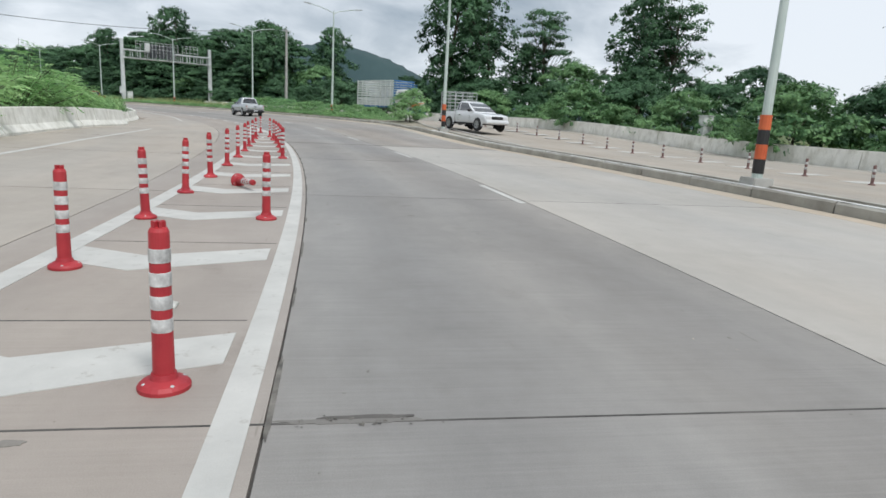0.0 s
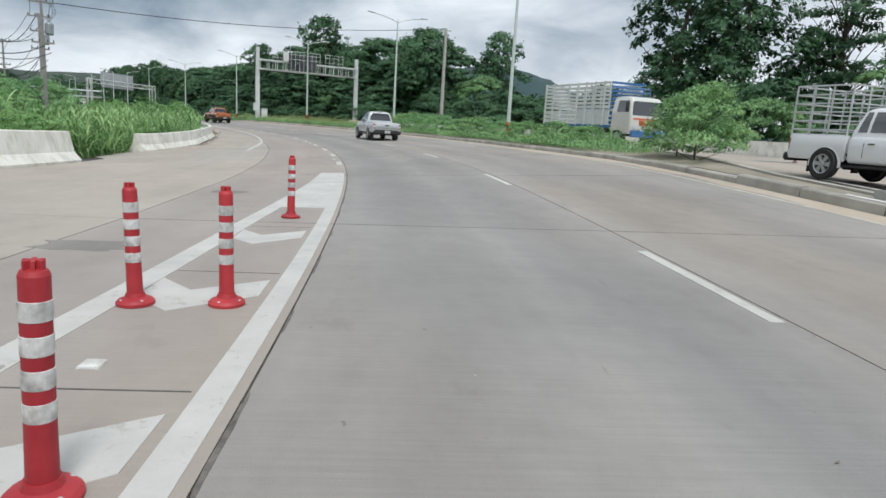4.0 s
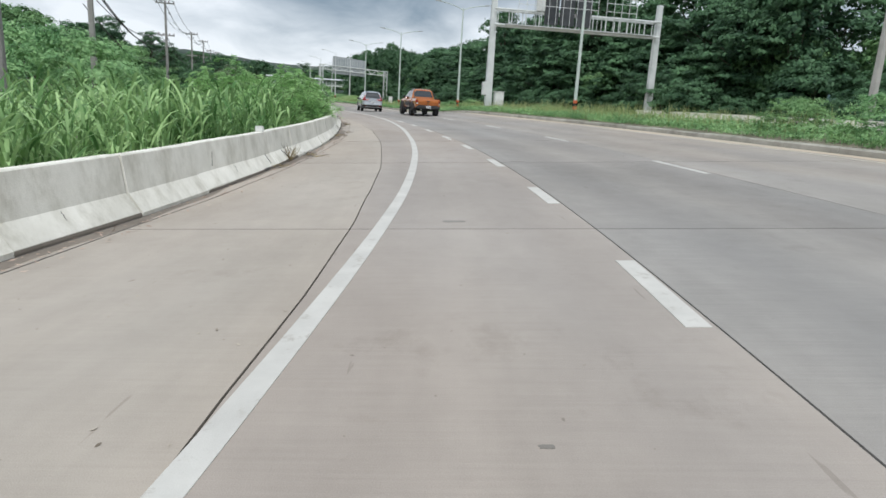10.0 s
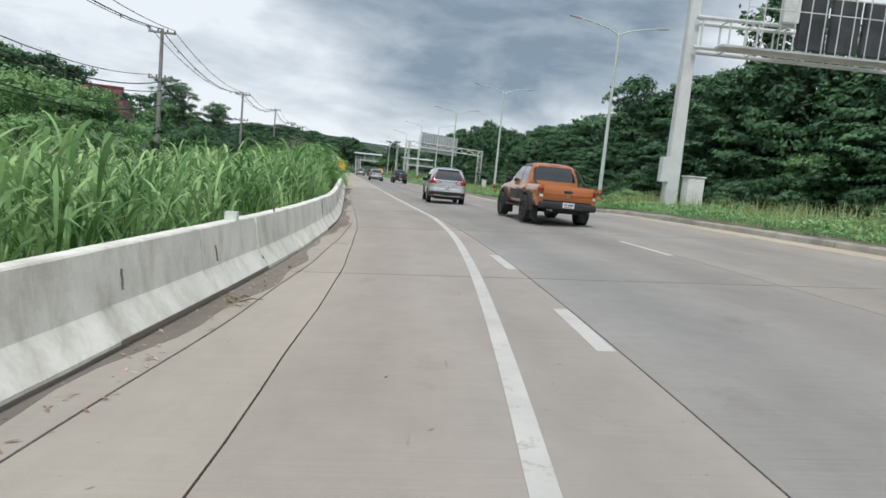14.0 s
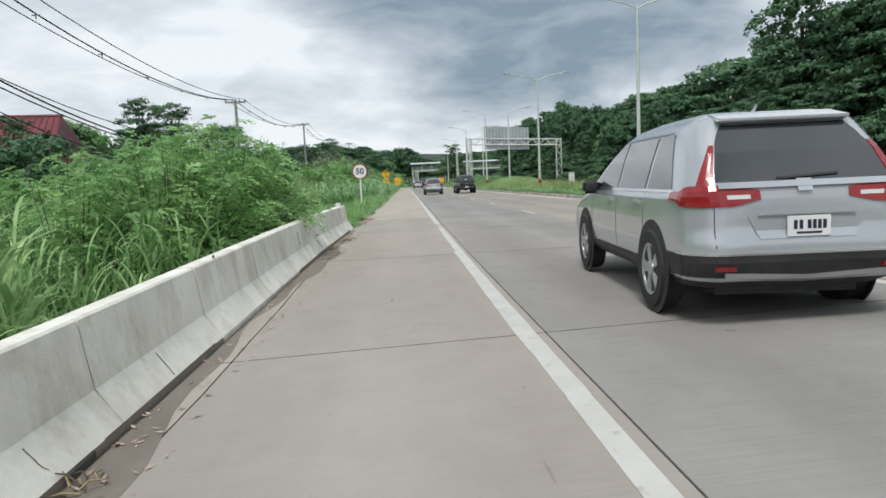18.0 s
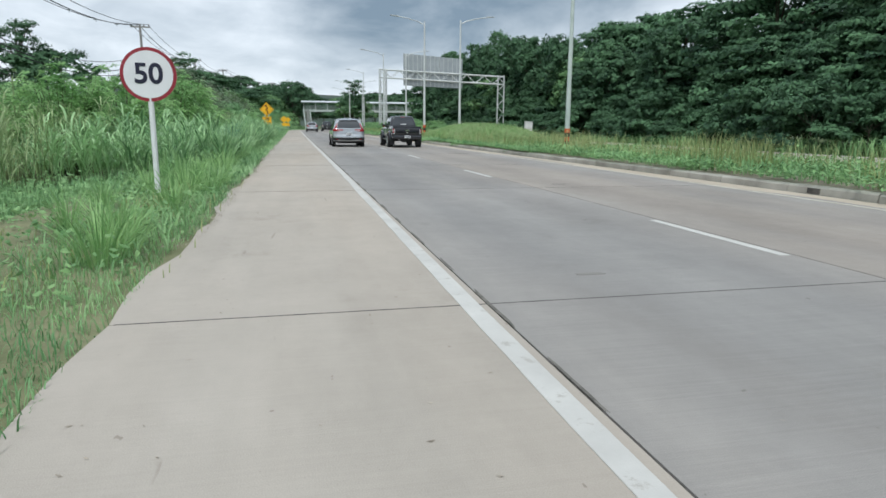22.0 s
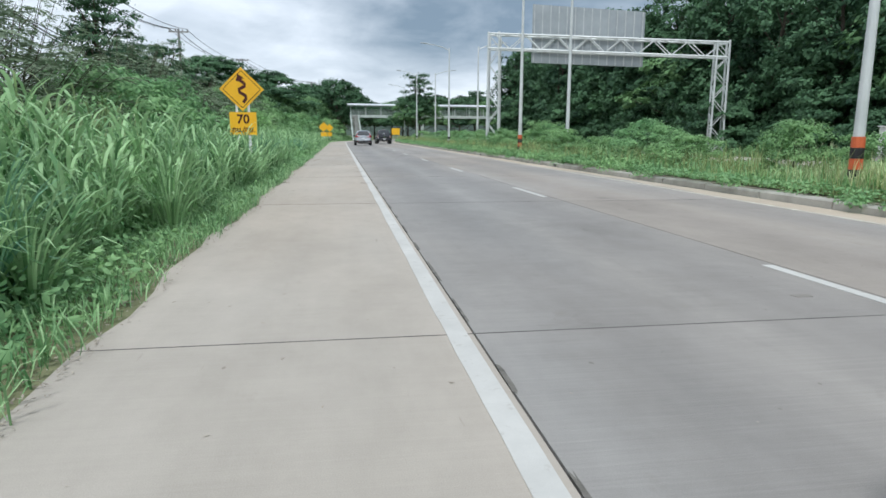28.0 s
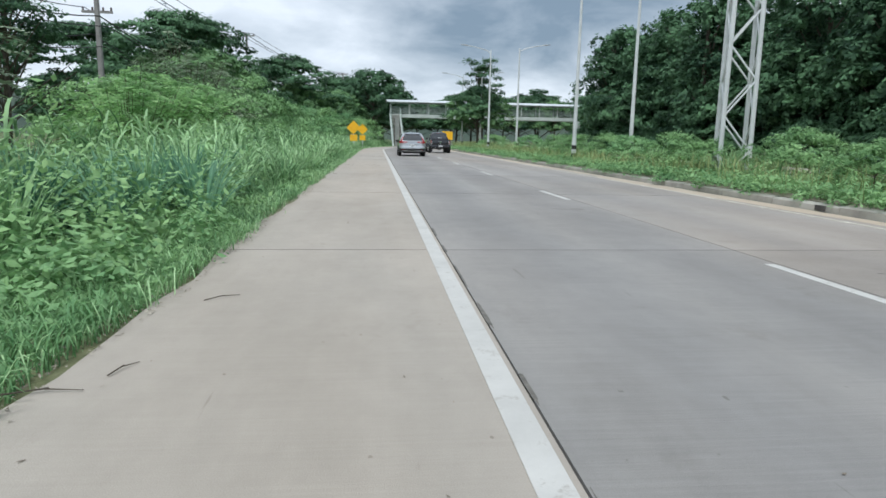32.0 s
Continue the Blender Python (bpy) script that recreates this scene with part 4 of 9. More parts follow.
# ---- vegetation generators ----
def blades(name, pos, length, width, lean, mat, seed, segs=3, droop=1.0):
    """Grass blades as one mesh; pos (n, 3); each blade arches over by lean towards a random side."""
    g = np.random.default_rng(seed)
    n = len(pos)
    L = g.uniform(length[0], length[1], n)
    W = g.uniform(width[0], width[1], n)
    a = g.uniform(0, 2 * np.pi, n)
    le = g.uniform(lean[0], lean[1], n)
    dirx, diry = np.cos(a), np.sin(a)
    sx, sy = -diry, dirx
    vs = np.zeros((n, 2 * segs + 1, 3))
    x = np.zeros(n)
    z = np.zeros(n)
    ang = le * 0.14
    for k in range(segs + 1):
        u = k / segs
        w = W * (1 - 0.25 * u) if k else W * 0.6
        c = np.stack([pos[:, 0] + dirx * x, pos[:, 1] + diry * x, pos[:, 2] + z], -1)
        side = np.stack([sx * w / 2, sy * w / 2, np.zeros(n)], -1)
        if k < segs:
            vs[:, 2 * k], vs[:, 2 * k + 1] = c - side, c + side
        else:
            vs[:, 2 * k] = c
        ang2 = ang + le * droop * 1.15 * (u ** 1.9)
        x = x + L / segs * np.sin(ang2)
        z = z + L / segs * np.cos(ang2)
    f = [(2 * k, 2 * k + 1, 2 * k + 3, 2 * k + 2) for k in range(segs - 1)] + [(2 * segs - 2, 2 * segs - 1, 2 * segs)]
    return quads(name, vs, 2 * segs + 1, f, mat)


def canes(name, pos, height, leaf, width, per, mat, seed, bend=(1.3, 2.5), lean=0.16, segs=5):
    """Tall cane grass as one mesh: every stalk carries arching leaves up its length whose tips hang over; pos (n, 3)."""
    g = np.random.default_rng(seed)
    n = len(pos)
    H = g.uniform(height[0], height[1], n)
    la = g.uniform(0, 2 * np.pi, n)
    ll = np.abs(g.normal(0, lean, n))
    out = []
    for k in range(per):
        u = np.clip((k + 0.3 + g.uniform(0, 0.8, n)) / (per + 0.3), 0, 1)
        org = pos + np.stack([np.cos(la) * ll * H * u * u, np.sin(la) * ll * H * u * u, H * u], -1)
        a = la + k * 2.6 + g.normal(0, 0.7, n)
        L = g.uniform(leaf[0], leaf[1], n) * (1.0 - 0.35 * u)
        W = g.uniform(width[0], width[1], n)
        b = g.uniform(bend[0], bend[1], n)
        a0 = g.uniform(0.10, 0.45, n)
        dx, dy = np.cos(a), np.sin(a)
        side = np.stack([-dy, dx, np.zeros(n)], -1)
        c = org.copy()
        vs = np.zeros((n, 2 * segs + 1, 3))
        for j in range(segs + 1):
            q = j / segs
            w = (W * (0.45 + 1.6 * q) * (1.0 - q) ** 0.6 + 0.004)[:, None]
            if j < segs:
                vs[:, 2 * j], vs[:, 2 * j + 1] = c - side * w / 2, c + side * w / 2
            else:
                vs[:, 2 * j] = c
            ang = a0 + b * q ** 1.35
            c = c + (L / segs)[:, None] * np.stack([np.sin(ang) * dx, np.sin(ang) * dy, np.cos(ang)], -1)
        out.append(vs)
    # the stalks: slim three-segment blades
    vs = np.zeros((n, 2 * segs + 1, 3))
    sa = g.uniform(0, 2 * np.pi, n)
    side = np.stack([np.cos(sa), np.sin(sa), np.zeros(n)], -1) * 0.006
    for j in range(segs + 1):
        q = j / segs
        c = pos + np.stack([np.cos(la) * ll * H * q * q, np.sin(la) * ll * H * q * q, H * q], -1)
        if j < segs:
            vs[:, 2 * j], vs[:, 2 * j + 1] = c - side, c + side
        else:
            vs[:, 2 * j] = c
    out.append(vs)
    f = [(2 * k, 2 * k + 1, 2 * k + 3, 2 * k + 2) for k in range(segs - 1)] + [(2 * segs - 2, 2 * segs - 1, 2 * segs)]
    return quads(name, np.concatenate(out), 2 * segs + 1, f, mat)


def leaf_cards(g, centres, size, flat=0.5, long=1.0, facing=None):
    """Bent leaf cards (two triangles each folded on the midrib) at the centres; flat: how level they lie; facing: the way they mostly face."""
    n = len(centres)
    nrm = g.normal(size=(n, 3))
    if facing is None:
        nrm[:, 2] = np.abs(nrm[:, 2]) + flat * 2
    else:
        nrm = nrm * 0.45 + facing
    nrm /= np.linalg.norm(nrm, axis=1, keepdims=True)
    t = g.normal(size=(n, 3))
    t -= nrm * (t * nrm).sum(1, keepdims=True)
    t /= np.linalg.norm(t, axis=1, keepdims=True)
    b = np.cross(nrm, t)
    s = g.uniform(size[0], size[1], n)[:, None]
    vs = np.stack([centres - t * s * long, centres + b * s * 0.5 - nrm * s * 0.12, centres + t * s * long, centres - b * s * 0.5 - nrm * s * 0.12], 1)
    return vs


LEAF_F = [(0, 1, 2), (0, 2, 3)]


def tree_mesh(name, seed, height, spread, n_leaf, leaf, style, mat, trunk_r=0.2):
    """Returns (trunk mesh, crown mesh) for a tree at the origin: limbs that end in domed clumps or level pads of leaves."""
    g = np.random.default_rng(seed)
    bm = bmesh.new()
    top = height * {"umbrella": 0.62, "tall": 0.85, "bush": 0.35, "feather": 0.8, "round": 0.55}[style]
    p0 = np.array([0, 0, -0.4])
    p1 = np.array([g.normal() * 0.03 * height, g.normal() * 0.03 * height, top])
    mid = (p0 + p1) / 2 + np.array([g.normal(), g.normal(), 0]) * 0.02 * height
    rod(bm, p0, mid, trunk_r, trunk_r * 0.75, 7)
    rod(bm, mid, p1, trunk_r * 0.75, trunk_r * 0.35, 7)
    nb = {"umbrella": 64, "tall": 58, "bush": 26, "feather": 44, "round": 52}[style]
    # slow swell of the outline, so that no crown is an even dome
    ph = g.uniform(0, 6.28, 6)
    swell = lambda a, u: 1.0 + 0.16 * math.sin(2 * a + ph[0]) + 0.12 * math.sin(3 * a + ph[1] + 4 * u) + 0.10 * math.sin(5 * a + ph[2] - 6 * u)
    clumps = []
    for i in range(nb):
        a = i * 2.39996 + g.uniform(-0.3, 0.3)
        u = (i + 0.5) / nb
        if style == "umbrella":
            e = u ** 0.75
            r = spread * math.sin(e * 1.57) * swell(a, e) * g.uniform(0.82, 1.04)
            z = height * (0.30 + 0.66 * math.cos(e * 1.5)) + g.normal() * 0.03 * height
            w = spread * g.uniform(0.17, 0.30)
            sz = np.array([w, w, w * 0.30])
        elif style == "tall":
            r = spread * (0.30 + 0.62 * math.sin(0.35 + u * 2.6)) * swell(a, u) * g.uniform(0.35, 0.95)
            z = height * (0.06 + 0.90 * u)
            w = spread * g.uniform(0.20, 0.36)
            sz = np.array([w, w, w * g.uniform(0.7, 1.1)])
        elif style == "feather":
            r = spread * g.uniform(0.1, 1.0) * (1.05 - 0.6 * u)
            z = height * (0.36 + 0.60 * u) + g.normal() * 0.03 * height
            w = spread * g.uniform(0.12, 0.25)
            sz = np.array([w, w, w * 0.5])
        elif style == "bush":
            e = u ** 0.7
            r = spread * math.sin(e * 1.57) * swell(a, e) * g.uniform(0.75, 1.05)
            z = height * (0.12 + 0.72 * math.cos(e * 1.55)) * g.uniform(0.85, 1.08)
            w = spread * g.uniform(0.20, 0.36)
            sz = np.array([w, w, w * 0.62])
        else:
            e = u ** 0.7
            r = spread * math.sin(e * 2.0) * swell(a, e) * g.uniform(0.8, 1.05)
            z = height * (0.58 + 0.36 * math.cos(e * 2.15)) + g.normal() * 0.02 * height
            w = spread * g.uniform(0.18, 0.32)
            sz = np.array([w, w, w * 0.6])
        c = np.array([math.cos(a) * r, math.sin(a) * r, z])
        clumps.append((c, sz))
        if i % (1 if style == "feather" else 4) == 0:
            start = p0 + (p1 - p0) * min(1.0, max(0.25, (c[2] - 0.22 * height) / max(top, 0.1)))
            rod(bm, start, c, trunk_r * 0.3, trunk_r * 0.08, 5)
    me_t = bpy.data.meshes.new(name + "_trunk")
    bm.to_mesh(me_t)
    bm.free()
    me_t.materials.append(BARK)
    vol = np.array([b[1][0] * b[1][1] for b in clumps])
    cnt = np.maximum(24, (n_leaf * vol / vol.sum()).astype(int))
    cs, ns = [], []
    for (c, sz), m in zip(clumps, cnt):
        # leaves lie on the clump's upper dome, with a thin skirt below, gathered round twigs
        tw = g.normal(size=(max(7, m // 12), 3))
        tw[:, 2] = np.abs(tw[:, 2]) * 0.9 - 0.12
        tw /= np.linalg.norm(tw, axis=1, keepdims=True)
        q = tw[g.integers(0, len(tw), m)] * g.uniform(0.72, 1.06, (m, 1)) + g.normal(size=(m, 3)) * (0.26 if style == "feather" else 0.14)
        cs.append(c + q * sz)
        out = np.array([c[0], c[1], 0.0]) / max(0.1, math.hypot(c[0], c[1]))
        ns.append(q / np.maximum(sz / sz.max(), 0.35) * 0.8 + out * 0.35 + np.array([0, 0, 0.45]))
    me_c = quads(name + "_crown", leaf_cards(g, np.concatenate(cs), leaf, 0.0, 1.0, np.concatenate(ns)), 4, LEAF_F, mat)
    return me_t, me_c


def frond_bush(name, seed, height, spread, stems, per_stem, mat):
    """A feathery shrub: arching stems with drooping fronds of paired leaflets; returns (stem mesh, leaf mesh)."""
    g = np.random.default_rng(seed)
    bm = bmesh.new()
    org, dirs, lens = [], [], []
    for i in range(stems):
        a = g.uniform(0, 2 * math.pi)
        r = spread * math.sqrt(g.uniform(0.02, 1.0))
        tip = np.array([math.cos(a) * r, math.sin(a) * r, height * (1.0 - 0.55 * (r / spread) ** 2) * g.uniform(0.75, 1.05)])
        root = np.array([math.cos(a) * r * 0.25, math.sin(a) * r * 0.25, -0.2])
        mid = (root + tip) / 2 + np.array([0, 0, height * 0.1])
        rod(bm, root, mid, 0.018, 0.012, 5)
        rod(bm, mid, tip, 0.012, 0.004, 5)
        for k in range(per_stem):
            u = g.uniform(0.15, 1.0) ** 0.7
            p = root * (1 - u) ** 2 + 2 * mid * u * (1 - u) + tip * u * u
            b = g.uniform(0, 2 * math.pi)
            org.append(p)
            dirs.append((math.cos(b) + 0.5 * math.cos(a), math.sin(b) + 0.5 * math.sin(a), g.uniform(-0.25, 0.75)))
            lens.append(g.uniform(0.28, 0.6))
    me_t = bpy.data.meshes.new(name + "_stems")
    bm.to_mesh(me_t)
    bm.free()
    me_t.materials.append(BARK)
    org, dirs, lens = np.array(org), np.array(dirs), np.array(lens)[:, None]
    dirs /= np.linalg.norm(dirs, axis=1, keepdims=True)
    b = np.cross(dirs, np.array([0, 0, 1.0]))
    b /= np.linalg.norm(b, axis=1, keepdims=True)
    out = []
    pairs = 7
    for k in range(pairs):
        u = 0.15 + 0.85 * k / (pairs - 1)
        c = org + dirs * lens * u + np.array([0, 0, -1.0]) * lens * 0.45 * u * u
        ll = lens * 0.34 * (1.0 - 0.5 * abs(u - 0.45))
        for sd in (-1, 1):
            e = b * sd + dirs * 0.5 + g.normal(size=org.shape) * 0.18 + np.array([0, 0, -0.3])
            e /= np.linalg.norm(e, axis=1, keepdims=True)
            w = dirs * lens * 0.055
            out.append(np.stack([c, c + e * ll * 0.5 + w, c + e * ll, c + e * ll * 0.5 - w], 1))
    me_c = quads(name + "_fronds", np.concatenate(out), 4, LEAF_F, mat)
    return me_t, me_c


def tree(name, meshes, m, label, category="tree", group=""):
    thing = new(name)
    linked("trunk", meshes[0], thing)
    linked("crown", meshes[1], thing)
    thing.matrix_basis = m
    return tagged(thing, label, category, group)


UMB = [tree_mesh("umbrella_tree", 11 + i, 12, 7.0, 13000, (0.15, 0.30), "umbrella", LEAF_DARK, 0.3) for i in range(3)]
TALL = [tree_mesh("tall_tree", 21 + i, 15, 4.6, 12500, (0.13, 0.29), "tall", LEAF_DARK, 0.28) for i in range(3)]
ROUND = [tree_mesh("round_tree", 31 + i, 8, 4.2, 10000, (0.11, 0.25), "round", (LEAF_DARK, HEDGE_LEAF, LEAF_DARK)[i], 0.2) for i in range(3)]
FEATH = [tree_mesh("feathery_tree", 41 + i, 14, 4.8, 6500, (0.10, 0.22), "feather", LEAF_DARK, 0.22) for i in range(2)]
BUSH = [tree_mesh("bush", 51 + i, 3.0, 2.2, 8000, (0.04, 0.095), "bush", (LEAF_MID, LEAF_LIGHT, LEAF_MID)[i], 0.06) for i in range(3)]
FERN = [frond_bush("fern_bush", 71 + i, 2.9, 2.3, 80, 20, FERN_LEAF) for i in range(3)]
FERN_THIN = [frond_bush("thin_fern_bush", 91 + i, 2.9, 2.3, 55, 15, FERN_LEAF) for i in range(2)]
THICKET = [frond_bush("thicket", 131 + i, 4.8, 2.9, 110, 14, GREY_LEAF) for i in range(2)]
HEDGE = [tree_mesh("hedge_bush", 61 + i, 4.2, 3.0, 8000, (0.08, 0.17), "bush", LEAF_DARK, 0.08) for i in range(2)]

LIGHT_HEDGE = [tree_mesh("light_hedge_bush", 81 + i, 4.0, 3.0, 8000, (0.08, 0.16), "bush", HEDGE_LEAF, 0.08) for i in range(2)]

rt = random.Random(9)


def stand(kind, s, o, scale=1.0, h=-0.1, sz=None):
    sets = {"umbrella": (UMB, "broad-crowned rain tree with layered dark green foliage"), "tall": (TALL, "tall dark evergreen tree wrapped in climbing leaves"), "round": (ROUND, "dense green roadside tree with a rounded uneven crown"), "feather": (FEATH, "slender tree with open feathery crown"), "bush": (BUSH, "leafy green shrub growing on the verge"), "thicket": (THICKET, "grey-green twiggy thicket overgrown with dry vines"), "fern": (FERN, "feathery bright green shrub leaning over the verge"), "thin_fern": (FERN_THIN, "feathery bright green shrub behind the ramp's barrier"), "light_hedge": (LIGHT_HEDGE, "dense mid-green bushes behind the far barrier"), "hedge": (HEDGE, "dense dark green thicket at the forest edge")}
    pool, label = sets[kind]
    me = pool[rt.randrange(len(pool))]
    p = place(s, o, h)
    m = pose(p[0], p[1], p[2], 0, 0, rt.uniform(0, 360)) @ Matrix.Diagonal((scale, scale, sz or scale, 1))
    low = kind in ("bush", "thicket", "hedge", "light_hedge", "fern", "thin_fern")
    return tree("shrub" if low else "tree", me, m, label, "shrub" if low else "tree")


# forest behind the opposite carriageway
s = -34.0
while s < 330:
    stand("light_hedge" if s < 62 else "hedge", s + rt.uniform(-1.0, 1.0), rt.uniform(25.4, 27.6), rt.uniform(0.45, 1.12))
    s += 4.2 if s < 230 else 7
s = -34.0
while s < 330:
    stand("hedge", s + rt.uniform(-1.5, 1.5), rt.uniform(29, 31), rt.uniform(1.0, 1.35) * (0.72 if 100 < s < 186 else 1.0))
    s += 7.0
s = -34.0
while s < 330:
    stand("round", s + rt.uniform(-2, 2), rt.uniform(33, 36), rt.uniform(0.7, 1.0) if s > 90 else rt.uniform(0.55, 0.75))
    s += 8.5
s = 104.0
while s < 330:
    stand("umbrella", s + rt.uniform(-2, 2), rt.uniform(35, 39), rt.uniform(0.92, 1.12) * (1.16 if 116 < s < 162 else 1.0))
    stand("round", s + rt.uniform(2, 6), rt.uniform(30.5, 32.5), rt.uniform(0.95, 1.2) * (0.62 if s < 186 else 1.0))
    if s < 186:
        stand("umbrella", s + rt.uniform(1, 5), rt.uniform(32.0, 34.0), rt.uniform(0.62, 0.82))
    stand("tall", s + rt.uniform(-3, 3), rt.uniform(42, 50), rt.uniform(0.82, 1.08) * (1.16 if 118 < s < 175 else 1.0))
    s += 8.5
# taller climbing-leaf trees crowd the far roadside further on
s = 186.0
while s < 300:
    stand("tall", s + rt.uniform(-1.5, 1.5), rt.uniform(27.5, 31), rt.uniform(0.92, 1.08) * float(np.interp(s, [186, 200, 212, 230], [0.66, 0.68, 0.85, 0.95])))
    s += 5.5
# woods that close the view beyond the footbridge
for k in range(25):
    stand("round", rt.uniform(338, 352), -58 + 3.8 * k, rt.uniform(1.0, 1.5))
# tall trees that stand out over the hedge at the start
for kind, s, o, k in (("tall", 67, 33, 1.12), ("tall", 62, 32, 0.95), ("feather", 58.5, 38, 0.98), ("tall", 59.5, 37, 0.62), ("tall", 46, 36, 0.84), ("feather", 43.5, 36.5, 0.86), ("feather", 26, 38, 0.9), ("round", 20, 36, 1.3), ("round", 14, 34, 1.3), ("umbrella", 8, 36, 0.9), ("round", 0, 33, 1.2), ("round", 52, 35, 0.8)):
    stand(kind, s, o, k)

for s, o, k in ((132, 32, 1.26), (127.5, 34, 0.85), (121, 33, 0.84), (106, 33, 0.84), (101, 32, 0.9), (162, 33, 1.08), (157, 35, 0.95)):
    stand("tall", s, o, k)

# hills
def ridge(name, points, mat, depth=700.0, label=""):
    """A hill: crest from (bearing, distance, height) stations, falling off before and behind."""
    g = np.random.default_rng(5)
    b = np.linspace(points[0][0], points[-1][0], 160)
    dist = np.interp(b, [p[0] for p in points], [p[1] for p in points])
    hh = np.interp(b, [p[0] for p in points], [p[2] for p in points])
    hh = hh + np.convolve(g.normal(size=len(b)), np.ones(5) / 5, "same") * hh * 0.03
    rows = []
    for k, (dd, hz) in enumerate(((-1, 0.0), (-0.6, 0.45), (-0.25, 0.85), (0, 1.0), (0.6, 0.4), (1, 0.0))):
        r = dist + dd * depth * 0.5
        rows.append(np.stack([np.sin(np.radians(b)) * r, np.cos(np.radians(b)) * r, hh * hz + g.normal(size=len(b)) * hh * 0.012 * (hz > 0) - 3 * (hz == 0)], -1))
    vs = np.concatenate(rows)
    n = len(b)
    fs = [(i * n + j, i * n + j + 1, (i + 1) * n + j + 1, (i + 1) * n + j) for i in range(len(rows) - 1) for j in range(n - 1)]
    return tagged(linked(name, mesh(name, vs, fs, mat, True)), label, "hill", kind="structure")


ridge("far_hill", [(33, 2700, 60), (36, 2700, 150), (39, 2700, 240), (42, 2700, 270), (44, 2700, 255), (47, 2700, 215), (50, 2700, 150), (54, 2700, 90), (60, 2700, 50), (75, 2700, 60), (95, 2700, 20)], HILL, label="blue-green forested hill in the far distance")
ridge("low_hills", [(-60, 1500, 40), (-40, 1500, 60), (-25, 1500, 75), (-15, 1500, 62), (-5, 1500, 80), (5, 1500, 60), (15, 1500, 70), (25, 1500, 60), (33, 1500, 40), (45, 1500, 30)], HILL_NEAR, 500, "low wooded hills along the horizon")


# ---- sign gantry with catwalk over the opposite carriageway ----
DARK_PANEL = material("dark_panel_back", ((0.035, 0.04, 0.045), (0.08, 0.085, 0.09)), 0.6, 0.3, grain=8, patch=1, bump=0.05)
GREY_PANEL = material("grey_sheet_metal", ((0.30, 0.33, 0.345), (0.40, 0.43, 0.44)), 0.5, 0.4, grain=6, patch=0.8, bump=0.05)
CABINET = material("white_cabinet_paint", ((0.55, 0.56, 0.54), (0.76, 0.77, 0.75)), 0.5, grain=8, patch=2, bump=0.05)


def two_points(a, b):
    """A frame with x from a to b (level), origin at a."""
    a, b = Vector(a), Vector(b)
    yaw = math.degrees(math.atan2(b.y - a.y, b.x - a.x))
    return pose(a.x, a.y, 0, 0, 0, yaw), math.hypot(b.x - a.x, b.y - a.y)


ga, gb = place(109.1, 10.4), place(107.1, 24.0)
GM, GL = two_points(ga, gb)
gantry = new("sign_gantry")
gantry.matrix_basis = GM
for x, ztop in ((0.0, 9.95), (GL, 9.75)):
    bm = bmesh.new()
    box(bm, x - 0.2, x + 0.2, -0.2, 0.2, 0.0, ztop)
    for v in bm.verts:
        if v.co.z < 1:
            v.co.x = x + (v.co.x - x) * 1.35
            v.co.y *= 1.35
    part("post", bm, WHITE_STEEL, gantry, bevel=0.03)
    bm = bmesh.new()
    box(bm, x - 0.45, x + 0.45, -0.45, 0.45, -0.2, 0.5)
    part("footing", bm, CONC_POLE, gantry, bevel=0.03)
for y in (-0.45, 0.45):
    for z in (7.25, 8.4):
        bm = bmesh.new()
        rod(bm, (0, y, z), (GL, y, z), 0.085, n=8)
        part("chord", bm, WHITE_STEEL, gantry)
n = 12
for i in range(n + 1):
    x = 0.25 + (GL - 0.5) * i / n
    bm = bmesh.new()
    for y in (-0.45, 0.45):
        rod(bm, (x, y, 7.25), (x, y, 8.4), 0.04, n=6)
    for z in (7.25, 8.4):
        rod(bm, (x, -0.45, z), (x, 0.45, z), 0.035, n=6)
    part("brace", bm, WHITE_STEEL, gantry)
bm = bmesh.new()
box(bm, 0.8, GL - 0.8, -1.25, -0.5, 7.2, 7.28)
part("catwalk", bm, STEEL, gantry)
for a, b in ((1.6, 2.9), (2.9, 8.0), (8.7, 11.2)):
    for z in (8.75, 9.35, 9.75):
        bm = bmesh.new()
        rod(bm, (a, -1.25, z), (b, -1.25, z), 0.022, n=6)
        part("rail", bm, WHITE_STEEL, gantry)
    k = max(2, int((b - a) / 0.55))
    for i in range(k + 1):
        x = a + (b - a) * i / k
        bm = bmesh.new()
        rod(bm, (x, -1.25, 7.25), (x, -1.25, 9.75), 0.022, n=6)
        part("railing_post", bm, WHITE_STEEL, gantry)
for a, b in ((3.9, 5.0), (5.15, 6.3), (6.45, 7.7)):
    bm = bmesh.new()
    box(bm, a, b, -0.75, -0.55, 7.5, 9.55)
    part("sign_panel", bm, DARK_PANEL, gantry, "dark back of a message panel", bevel=0.02)
bm = bmesh.new()
box(bm, 3.2, 3.85, -0.8, -0.5, 8.45, 9.6)
part("control_box", bm, CABINET, gantry, bevel=0.02)
bm = bmesh.new()
box(bm, -0.55, -0.2, -0.3, 0.1, 1.9, 2.9)
part("meter_box", bm, WHITE_STEEL, gantry, "grey meter box strapped to the post", bevel=0.02)
tagged(gantry, "pale steel sign gantry with catwalk and dark panels", "sign gantry")

